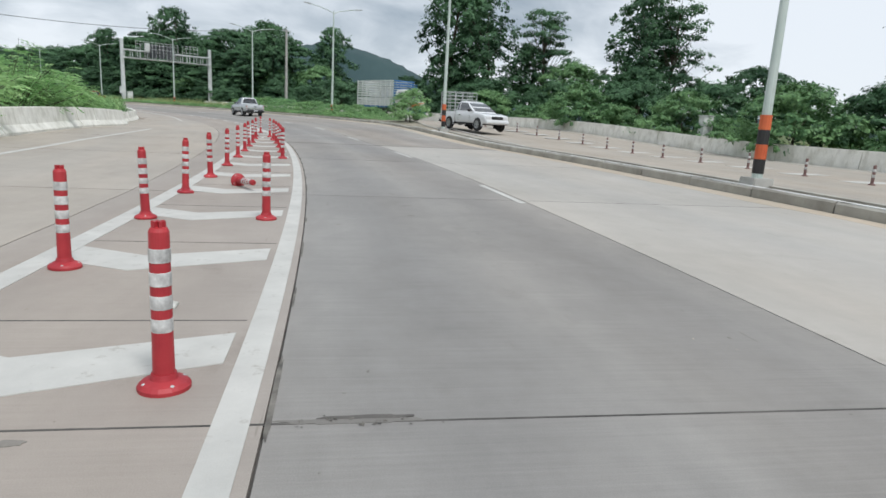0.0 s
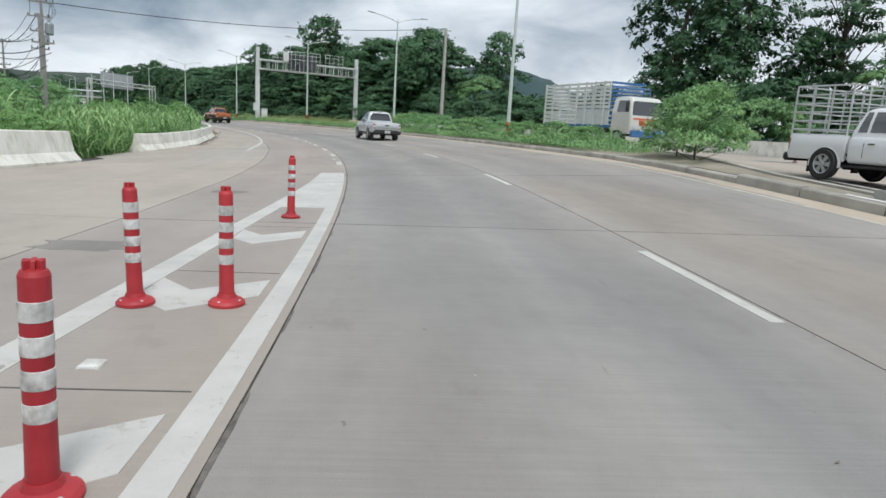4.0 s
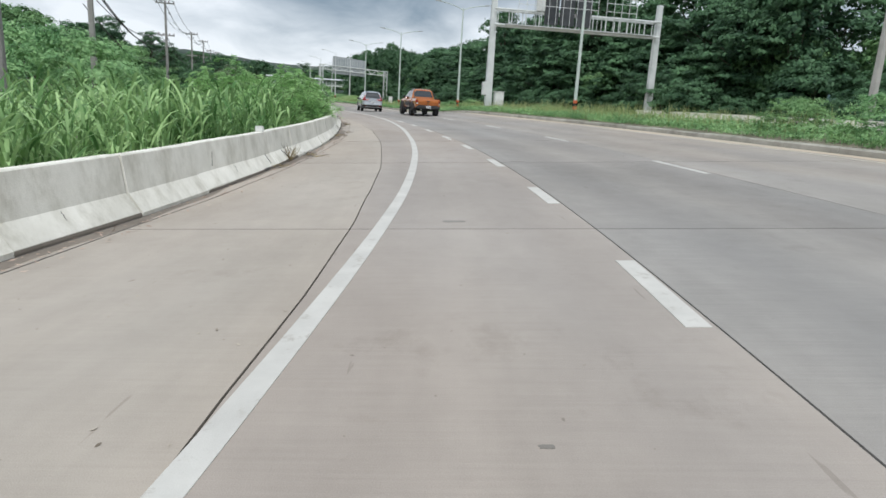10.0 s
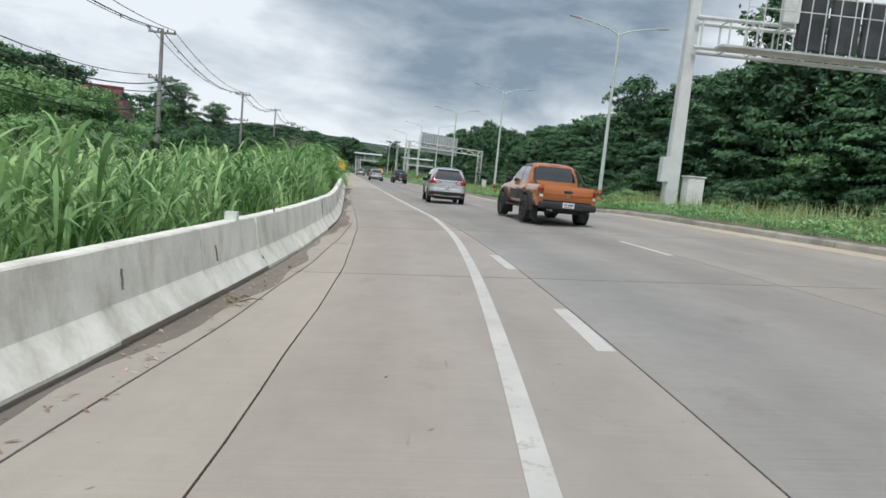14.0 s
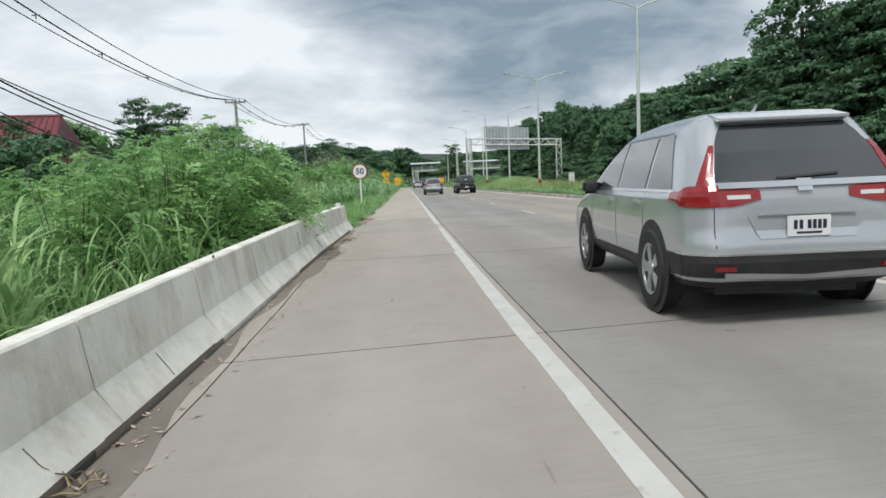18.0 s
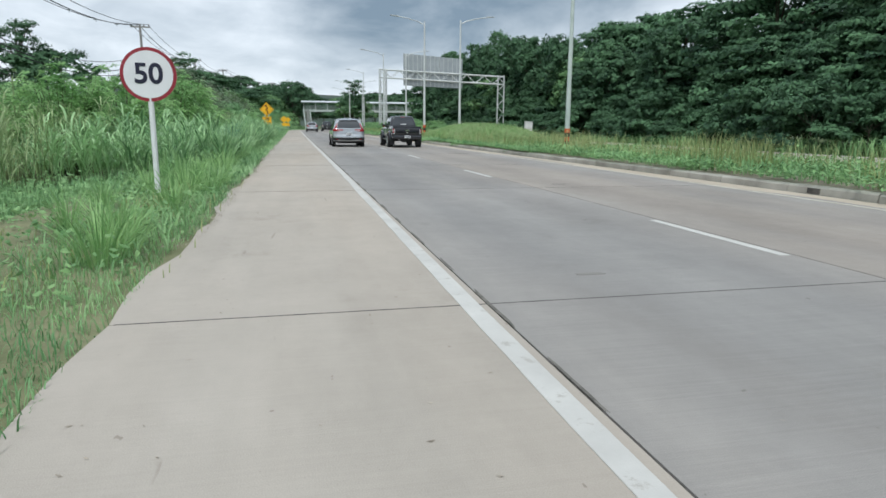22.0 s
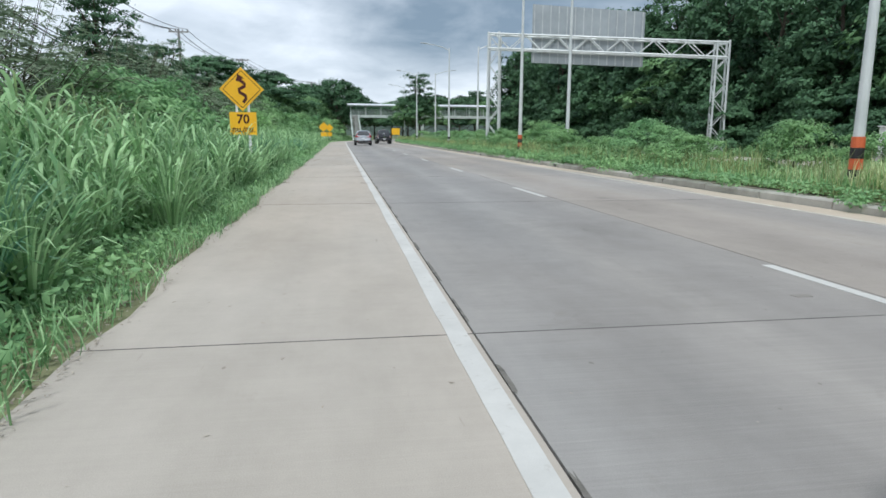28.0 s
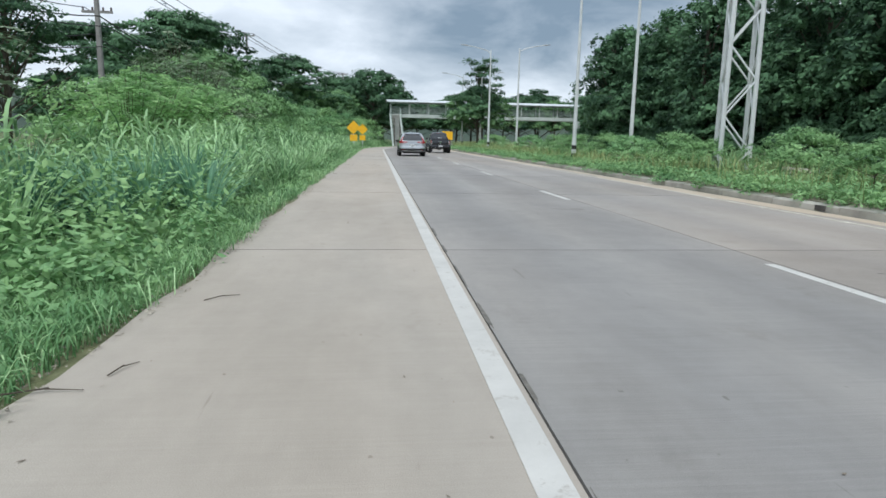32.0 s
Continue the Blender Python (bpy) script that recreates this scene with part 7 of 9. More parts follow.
grass("pale_tufts", "pale grass tufts beside the speed sign", [(138, 147, -2.6, -3.9, 22)], (0.12, 0.3), (0.008, 0.016), (0.5, 2.0), bpy.data.materials["pale_green_blade"], 36, 3, 1.1, -0.05, "grass", clump=1.1)
weeds("leaf_litter", "dry brown leaf litter on bare soil by the shoulder", [(127.5, 135.5, -2.3, -5.2, 900), (130, 135.5, -5.0, -12, 200)], (0.012, 0.03), 0.035, material("dry_leaf", ((0.24, 0.155, 0.115), (0.58, 0.45, 0.37)), 0.85, grain=3, patch=1, per="island", spread=0.4, bump=0), 23, 2.0, -0.09, category="leaf litter")
weeds("shoulder_litter", "dry leaves blown onto the edge of the concrete beside the track", [(128.3, 131.4, lambda s: -2.2 - 0.1 * math.sin(s * 2.3), -2.5, 900), (127.0, 128.3, -2.3, -2.55, 600)], (0.010, 0.026), 0.02, bpy.data.materials["dry_leaf"], 28, 2.0, 0.004, 1.5, category="leaf litter")
weeds("edge_litter", "dry leaves and grit along the edge of the concrete", [(140, 215, edge(-0.12), edge(0.16), 380)], (0.005, 0.015), 0.02, GRIT, 26, 2.0, 0.004, 1.5, category="leaf litter")
weeds("joint_rubble", "loose rubble in the broken joint", [(1.26, 1.36, 0.1, 0.64, 420)], (0.006, 0.018), 0.008, CRUMB, 29, 1.0, 0.004, 1.0, category="debris")
# twigs lying on the shoulder
for i, (s, o, l, a) in enumerate(((204.1, -1.9, 0.28, 40), (202.6, -2.05, 0.22, 70), (202.3, -2.3, 0.35, 10), (118.9, -2.35, 0.25, 20), (104.8, -2.6, 0.3, 50), (83.0, -3.6, 0.24, 30), (165.2, -2.2, 0.3, 75), (189.0, -2.25, 0.26, 15), (131.0, -2.1, 0.3, 60))):
    bm = bmesh.new()
    rod(bm, (-l / 2, 0, 0.012), (0.02, l * 0.06, 0.02), 0.0045, 0.004, 6)
    rod(bm, (0.0, l * 0.055, 0.018), (l / 2, -l * 0.04, 0.01), 0.004, 0.002, 6)
    twig = tagged(part("twig", bm, BARK), "dry brown twig lying on the concrete shoulder", "twig", "fallen twigs")
    twig.matrix_basis = spot(s, o, 0.0, a)
def twig_pile(s, o, n, wide, tall, seed, label, up=0.0):
    """Dry twigs and stalks heaped together; up: how far they stand rather than lie."""
    g = random.Random(seed)
    thing = new("twig_pile")
    for i in range(n):
        bm = bmesh.new()
        a, l = g.uniform(0, math.tau), g.uniform(0.5, 1.0) * wide
        p = Vector((g.gauss(0, wide * 0.25) * (1 - up), g.gauss(0, wide * 0.35) * (1 - up), g.uniform(0.008, 0.05)))
        d = Vector((math.cos(a) * (1 - 0.5 * up), math.sin(a) * (1 - 0.5 * up), g.uniform(0.0, 0.22) + up * g.uniform(0.5, 1.6))).normalized() * l
        d.z = min(d.z, tall)
        q = p + d * 0.5 + Vector((g.gauss(0, 0.02), g.gauss(0, 0.02), 0.02))
        rod(bm, p, q, 0.006, 0.005, 5)
        rod(bm, q, p + d, 0.005, 0.002, 5)
        if up and i % 2:
            rod(bm, q, q + Vector((d.y * 0.3, -d.x * 0.3, abs(d.z) * 0.35)), 0.004, 0.001, 4)
        part("twig", bm, DRY if i % 3 else BARK, thing)
    thing.matrix_basis = spot(s, o, 0.0, g.uniform(0, 40))
    return tagged(thing, label, "twigs")


twig_pile(72.75, barrier_o(72.75) + 0.02, 22, 0.42, 0.5, 1, "dried weed standing at the barrier's foot", 0.8)
for i, (s, o, n, w) in enumerate(((71.4, -4.3, 9, 0.24), (73.9, -4.0, 16, 0.36), (81.7, -3.75, 14, 0.3), (83.7, -3.4, 7, 0.2), (90.5, -3.2, 14, 0.26), (111.0, -2.6, 8, 0.22), (120.4, -2.5, 10, 0.22), (122.0, -2.3, 16, 0.3), (60.0, -5.1, 8, 0.26))):
    twig_pile(s, o, n, w, 0.12, 20 + i, "dry twigs and dead stalks gathered beside the barrier")
weeds("road_grit", "scattered leaf bits and grit on the concrete", [(-4, 230, -2.2, 8.0, 0.5), (128, 215, -2.3, -0.3, 1.6), (55, 126, lambda s: barrier_o(s) + 0.3, -2.4, 4.0)], (0.005, 0.015), 0.003, GRIT, 27, 3.0, 0.004, 1.4, category="debris")
weeds("barrier_debris", "dry twigs and leaves gathered along the barrier's foot", [(55, 126, lambda s: barrier_o(s) + 0.02, lambda s: barrier_o(s) + 0.42, 60)], (0.008, 0.024), 0.02, bpy.data.materials["dry_leaf"], 24, 2.0, 0.004, 1.8, category="debris")

# bare track beside the road
slab("dirt_track", 128.5, 135.5, lambda s: -13.0, lambda s: -2.2, LITTER_SOIL, None, top=-0.1, thick=0.2, step=1.0)
tagged(bpy.data.objects["dirt_track"], "bare brown earth track joining the shoulder", "dirt track", kind="structure")
slab("verge_bank", 135.5, 400, lambda s: -5.0, lambda s: -2.27 + 0.04 * math.sin(s * 1.3), TURF, None, top=-0.05, thick=0.3, step=1.0)
tagged(bpy.data.objects["verge_bank"], "earth edge of the verge beside the shoulder", "verge", kind="structure")
slab("barrier_bank", 44, 128, lambda s: grass_o(s) - 9, lambda s: grass_o(s) + 0.04, SOIL, None, top=-0.3, thick=0.3, step=1.0)
tagged(bpy.data.objects["barrier_bank"], "earth behind the concrete barrier", "verge", kind="structure")

# shrubs: start of the ramp, behind the barrier, on the verge, on the median
for s, o, k in ((-8, -11.5, 1.25), (-2, -11, 1.3), (4, -11.5, 1.35), (9, -10.8, 1.2), (14, -11.4, 1.4), (19, -10.6, 1.25), (23, -11.2, 1.3), (27, -10.3, 1.2), (31, -10.6, 1.25), (35, -9.9, 1.05), (38.5, -9.3, 0.85), (42, -9.0, 0.7), (45, -8.6, 0.55), (12, -14.5, 1.7), (22, -14.5, 1.7), (31, -14, 1.6), (40, -13.5, 1.2), (3, -14.5, 1.7)):
    stand("thin_fern", s, o, k)
for s, o, k in ((79.5, -6.15, 0.6), (81.3, -6.0, 0.7), (83.0, -5.85, 0.78), (84.8, -5.75, 0.8), (86.0, -5.75, 0.6), (84.5, -7.6, 0.9), (114.0, -5.2, 0.5), (116.0, -4.7, 0.62), (117.6, -4.15, 0.72), (119.2, -3.85, 0.8), (120.8, -3.85, 0.8), (122.3, -4.3, 0.6), (120.5, -6.0, 0.8), (124, -8, 0.6), (126, -11, 0.7)):
    stand("fern", s, o + (0.4 if 79 < s < 90 and o > -6.5 else -0.2 if s < 112 else -0.35), k * 0.88, -0.25, k * 1.2)
for s, o, k in ((92, -15, 1.4), (99, -19, 1.6), (106, -17, 1.3), (112, -21, 1.5), (118, -18, 1.5), (126, -19, 1.6), (134, -22, 1.4), (142, -20, 1.3), (150, -17, 1.2), (156, -12, 1.0), (160, -11, 0.9), (164, -9.5, 0.9), (168, -11, 1.0), (172, -9, 0.85), (176, -10.5, 0.9), (181, -10.5, 0.85), (187, -10, 0.9), (193, -8.0, 1.25), (197, -7.6, 1.2), (201, -9, 1.1), (207, -10, 1.0), (222, -9, 1.2), (228, -8.5, 1.3), (236, -9, 1.5), (244, -8, 1.4), (252, -8.5, 1.5), (262, -8, 1.5), (272, -7.5, 1.5), (284, -7, 1.6), (296, -7, 1.6)):
    stand("bush", s, o, k)
for s, o, k, z in ((164.5, -6.6, 0.95, 1.4), (168.5, -6.9, 1.0, 1.45), (172, -7.8, 0.95, 1.45), (160, -7.6, 0.9, 1.25), (156, -8.4, 0.9, 1.2), (217.5, -7.4, 1.0, 1.12), (222, -8.0, 1.15, 1.25), (226.5, -8.4, 1.1, 1.2)):
    stand("fern", s, o, k, -0.2, z)
for s, o, k in ((176, -9.0, 1.0), (181, -9.8, 1.15), (186, -9.6, 1.22), (191, -10.0, 1.25), (199, -9.2, 1.15), (203.5, -9.8, 1.05), (208.5, -9.0, 1.1), (230, -9.5, 1.2)):
    stand("thicket", s, o, k)
for s, o, k in ((66, -22, 0.9), (74, -26, 1.0), (82, -22, 0.75), (90, -24, 0.8), (104, -24, 0.75), (118, -26, 0.8), (128, -21, 0.78), (140, -30, 1.0), (170, -32, 1.0), (176, -26, 0.9), (184, -30, 1.1), (243, -12, 0.8), (250, -16, 0.9), (262, -14, 0.9), (286, -13, 1.0), (298, -11, 1.0), (306, -8.0, 1.5), (311, -13, 1.35), (325, -9, 1.2)):
    stand("round", s, o, k)
for s, o, k in ((151, -26, 0.5), (192, -30, 0.95), (200, -25, 0.75), (206.5, -12.5, 0.62), (224, -14, 0.6), (178, -20, 0.6), (232, -19, 0.7)):
    stand("feather", s, o, k)
for k in range(22):
    stand("round", 150 + 8.5 * k, -38 - 5 * math.sin(k * 1.7), 0.75 + 0.2 * math.sin(k * 2.3))
for s, o, k in ((70, -30, 0.85), (78, -34, 0.92), (88, -36, 0.95), (98, -40, 1.0), (110, -44, 1.05), (64, -25, 0.7), (268, -20, 0.95), (300, -24, 1.0), (288, -15, 0.98), (247, -14.5, 0.78), (318, -18, 1.0), (335, -14, 1.0), (345, 0, 0.9), (350, 18, 1.0), (262, -27, 0.9), (285, -35, 0.9), (150, -45, 0.9), (120, -50, 1.0), (100, -48, 0.9), (80, -45, 1.0), (60, -40, 0.9)):
    stand("umbrella", s, o, k)
tussocks("median_tussocks", "tall grass tufts standing on the median", [(44, 78, 9.3, 10.9, 0.10), (190, 262, 9.0, 11.0, 0.22), (204, 208, 9.6, 10.6, 0.9)], 80, (0.7, 1.3), (0.014, 0.028), (0.4, 2.0), VERGE_REED, 33, 0.17)
for kind, s, o, k in (("hedge", 128, -12.2, 0.8), ("feather", 155, -19.5, 0.58), ("feather", 165, -18.2, 0.5), ("round", 175, -15, 0.66)):
    stand(kind, s, o, k)
stand("feather", 279, 11, 0.8)
stand("round", 279.5, 10.8, 0.62, 2.6)
stand("round", 281, 11.3, 0.9)
for s, o, k, z in ((39.9, 10.2, 0.68, 0.75), (41.3, 10.5, 0.5, 0.5), (47, 10.2, 0.42, 0.34), (50, 10.2, 0.5, 0.36), (53, 10.0, 0.5, 0.38), (56, 10.3, 0.52, 0.4), (59, 10.1, 0.55, 0.42), (62, 10.4, 0.52, 0.42), (65, 10.1, 0.6, 0.5), (68, 10.3, 0.6, 0.52), (71, 10.2, 0.62, 0.55), (74.5, 10.4, 0.6, 0.5), (78, 10.3, 0.5, 0.4), (112.5, 10.3, 0.42, 0.36), (118.5, 10.6, 0.5, 0.4), (121, 10.4, 0.42, 0.34), (139, 10.6, 0.42, 0.36), (184, 10.4, 0.45, 0.4), (190.5, 9.6, 0.5, 0.44), (193.5, 9.9, 0.62, 0.6), (196, 9.3, 0.42, 0.36), (201, 9.4, 0.5, 0.42), (203.5, 10.2, 0.6, 0.55), (205.7, 10.0, 0.62, 0.62), (211.5, 9.5, 0.5, 0.45), (215, 10.2, 0.6, 0.55), (218.5, 9.6, 0.5, 0.45), (225, 9.8, 0.55, 0.5), (233, 9.8, 0.55, 0.5), (186.5, 10.3, 0.5, 0.5), (198, 10.6, 0.45, 0.36), (205.5, 10.3, 0.55, 0.6), (208, 10.5, 0.5, 0.5), (222, 10.3, 0.55, 0.5), (229, 10.4, 0.6, 0.55), (238, 10.4, 0.6, 0.5), (246, 10.5, 0.6, 0.55), (260, 10.4, 0.7, 0.6)):
    stand("bush", s, o, k, 0.15, z)


# ---- vehicles ----
GLASS = material("tinted_car_glass", ((0.008, 0.010, 0.012), (0.014, 0.017, 0.02)), 0.03, bump=0, coat=0.8)
GLASS.node_tree.nodes["Principled BSDF"].inputs["IOR"].default_value = 1.9
RUBBER = material("tyre_rubber", ((0.012, 0.012, 0.012), (0.03, 0.03, 0.03)), 0.85, grain=30, patch=4, bump=0.2)
ALLOY = material("alloy_wheel", ((0.40, 0.41, 0.42), (0.55, 0.56, 0.57)), 0.35, 0.7, bump=0)
DARK_ALLOY = material("black_wheel", ((0.015, 0.015, 0.016), (0.035, 0.035, 0.036)), 0.4, 0.3, bump=0)
TRIM = material("black_plastic_trim", ((0.012, 0.012, 0.013), (0.03, 0.03, 0.032)), 0.6, grain=30, patch=5, bump=0.05)
CHROME = material("chrome", ((0.62, 0.63, 0.64), (0.72, 0.73, 0.74)), 0.12, 1.0, bump=0)
TAIL = material("red_tail_lamp", ((0.22, 0.008, 0.012), (0.34, 0.014, 0.018)), 0.15, bump=0, coat=0.5)
CLEAR = material("clear_lamp", ((0.62, 0.62, 0.62), (0.75, 0.75, 0.75)), 0.1, 0.2, bump=0, coat=0.5)
PLATE_WHITE = material("plate_white", ((0.65, 0.66, 0.66), (0.78, 0.79, 0.79)), 0.5, bump=0)


def car_paint(name, c, metal=0.5):
    return material(name, (tuple(v * 0.92 for v in c), c), 0.26, metal, grain=200, patch=0.6, amount=0.1, bump=0, coat=1.0)


def wheel(thing, x, y, r, w, rim_mat, spokes=6):
    hub = new("wheel")
    hub.parent = thing
    hub.matrix_basis = pose(x, y, r, 0, 90 if x > 0 else -90, 0)
    bm = bmesh.new()
    k = r * 0.66
    lathe(bm, [(k, -w / 2), (r * 0.94, -w / 2), (r, -w / 2 + 0.03), (r, w / 2 - 0.03), (r * 0.94, w / 2), (k, w / 2), (k * 0.98, w / 2 - 0.1)], 28)
    part("tyre", bm, RUBBER, hub)
    bm = bmesh.new()
    lathe(bm, [(k, w / 2 - 0.06), (k, w / 2 - 0.005), (k * 0.9, w / 2 - 0.012), (k * 0.88, w / 2 - 0.07)], 28)
    for i in range(spokes):
        a = i * 360 / spokes
        box(bm, -0.028, 0.028, 0.02, k * 0.93, w / 2 - 0.05, w / 2 - 0.015, pose(0, 0, 0, 0, 0, a - 9))
        box(bm, -0.02, 0.02, 0.02, k * 0.93, w / 2 - 0.05, w / 2 - 0.018, pose(0, 0, 0, 0, 0, a + 9))
    lathe(bm, [(0.07, w / 2 - 0.06), (0.07, w / 2 - 0.008), (0.05, w / 2)], 16)
    part("rim", bm, rim_mat, hub)
    bm = bmesh.new()
    lathe(bm, [(k * 0.95, w / 2 - 0.11), (k * 0.95, w / 2 - 0.09)], 20)
    part("brake_disc", bm, TRIM, hub)
    return hub


def panel(bm, pts, thick, direction):
    """A thin solid from a flat outline, thickened along a direction."""
    d = Vector(direction).normalized() * thick
    a = [bm.verts.new(p) for p in pts]
    b = [bm.verts.new(Vector(p) + d) for p in pts]
    n = len(pts)
    bm.faces.new(a)
    bm.faces.new(list(reversed(b)))
    for i in range(n):
        bm.faces.new((a[i], b[i], b[(i + 1) % n], a[(i + 1) % n]))
    bmesh.ops.recalc_face_normals(bm, faces=bm.faces)
    return bm


def smooth_part(name, bm, mat, parent, label="", bevel=0.03):
    bmesh.ops.bevel(bm, geom=list(bm.edges), offset=bevel, segments=2, affect="EDGES", clamp_overlap=True)
    for f in bm.faces:
        f.smooth = True
    ob = part(name, bm, mat, parent, label)
    ob.modifiers.new("weighted_normals", "WEIGHTED_NORMAL").keep_sharp = True
    return ob


def number_plate(thing, y, z, w=0.34, h=0.15):
    bm = bmesh.new()
    box(bm, -w / 2, w / 2, y - 0.012, y, z - h / 2, z + h / 2)
    pl = part("number_plate", bm, PLATE_WHITE, thing, "white number plate", bevel=0.003)
    bm = bmesh.new()
    for x in (-0.11, -0.065, 0.0, 0.04, 0.08, 0.12):
        box(bm, x - 0.014, x + 0.014, y - 0.015, y - 0.0125, z - 0.02, z + 0.045)
    box(bm, -0.1, 0.1, y - 0.015, y - 0.0125, z - 0.055, z - 0.04)
    part("plate_bars", bm, SIGN_INK, pl)


def mirrors(thing, y, z, x, mat):
    for sx in (-1, 1):
        bm = bmesh.new()
        box(bm, sx * x, sx * (x + 0.2), y - 0.06, y + 0.06, z - 0.07, z + 0.09)
        smooth_part("side_mirror", bm, mat, thing, bevel=0.03)


def shell(half, rear, front, corner, zs, cap=True):
    """A closed body lofted from rounded plan outlines stacked by height; half, rear, front, corner: functions of z."""
    bm = bmesh.new()
    rows = []
    span = lambda p0, p1, k: [p0 + (p1 - p0) * i / k for i in range(k + 1)]
    for z in zs:
        w, y0, y1, c = half(z), rear(z), front(z), corner(z)
        q = span(0, math.pi / 2, 5)
        pts = [(-(w - c) + (w - c) * i / 3, y0) for i in range(6)] + [(w - c + c * math.sin(a), y0 + c - c * math.cos(a)) for a in q] + [(w, y0 + c + (y1 - y0 - 2 * c) * i / 8) for i in range(1, 8)] + [(w - c + c * math.cos(a), y1 - c + c * math.sin(a)) for a in q] + [(w - c - (w - c) * i / 3, y1) for i in range(1, 6)] + [(-(w - c) - c * math.sin(a), y1 - c + c * math.cos(a)) for a in q] + [(-w, y1 - c - (y1 - y0 - 2 * c) * i / 8) for i in range(1, 8)] + [(-(w - c) - c * math.cos(a), y0 + c - c * math.sin(a)) for a in q][:-1]
        rows.append([bm.verts.new((px, py, z)) for px, py in pts])
    k = len(rows[0])
    for ra, rb in zip(rows, rows[1:]):
        for j in range(k):
            bm.faces.new((ra[j], ra[(j + 1) % k], rb[(j + 1) % k], rb[j]))
    bm.faces.new(rows[-1])
    bm.faces.new(rows[0][::-1])
    for f in bm.faces:
        f.smooth = True
    return bm


def skin_panel(name, f, qs, zs, mat, under, note="", depth=0.03, proud=0.008):
    """A curved panel lying on a body's skin, with a rim that goes into it; f(q, z, d) gives the point d outside the skin."""
    m = bmesh.new()
    top = [[m.verts.new(f(q, z, proud)) for q in qs] for z in zs]
    low = [[m.verts.new(f(q, z, proud - depth)) for q in qs] for z in zs]
    for i in range(len(zs) - 1):
        for j in range(len(qs) - 1):
            m.faces.new((top[i][j], top[i][j + 1], top[i + 1][j + 1], top[i + 1][j]))
    ring = lambda g: [g[0][j] for j in range(len(qs))] + [g[i][-1] for i in range(1, len(zs))] + [g[-1][j] for j in range(len(qs) - 2, -1, -1)] + [g[i][0] for i in range(len(zs) - 2, 0, -1)]
    ra, rb = ring(top), ring(low)
    for k in range(len(ra)):
        m.faces.new((ra[k], rb[k], rb[(k + 1) % len(ra)], ra[(k + 1) % len(ra)]))
    bmesh.ops.recalc_face_normals(m, faces=m.faces)
    for q in m.faces:
        q.smooth = True
    ob = part(name, m, mat, under, note)
    ob.modifiers.new("edges", "EDGE_SPLIT").split_angle = radians(50)
    return ob


def by_height(*ks):
    return lambda z: float(np.interp(z, [k[0] for k in ks], [k[1] for k in ks]))


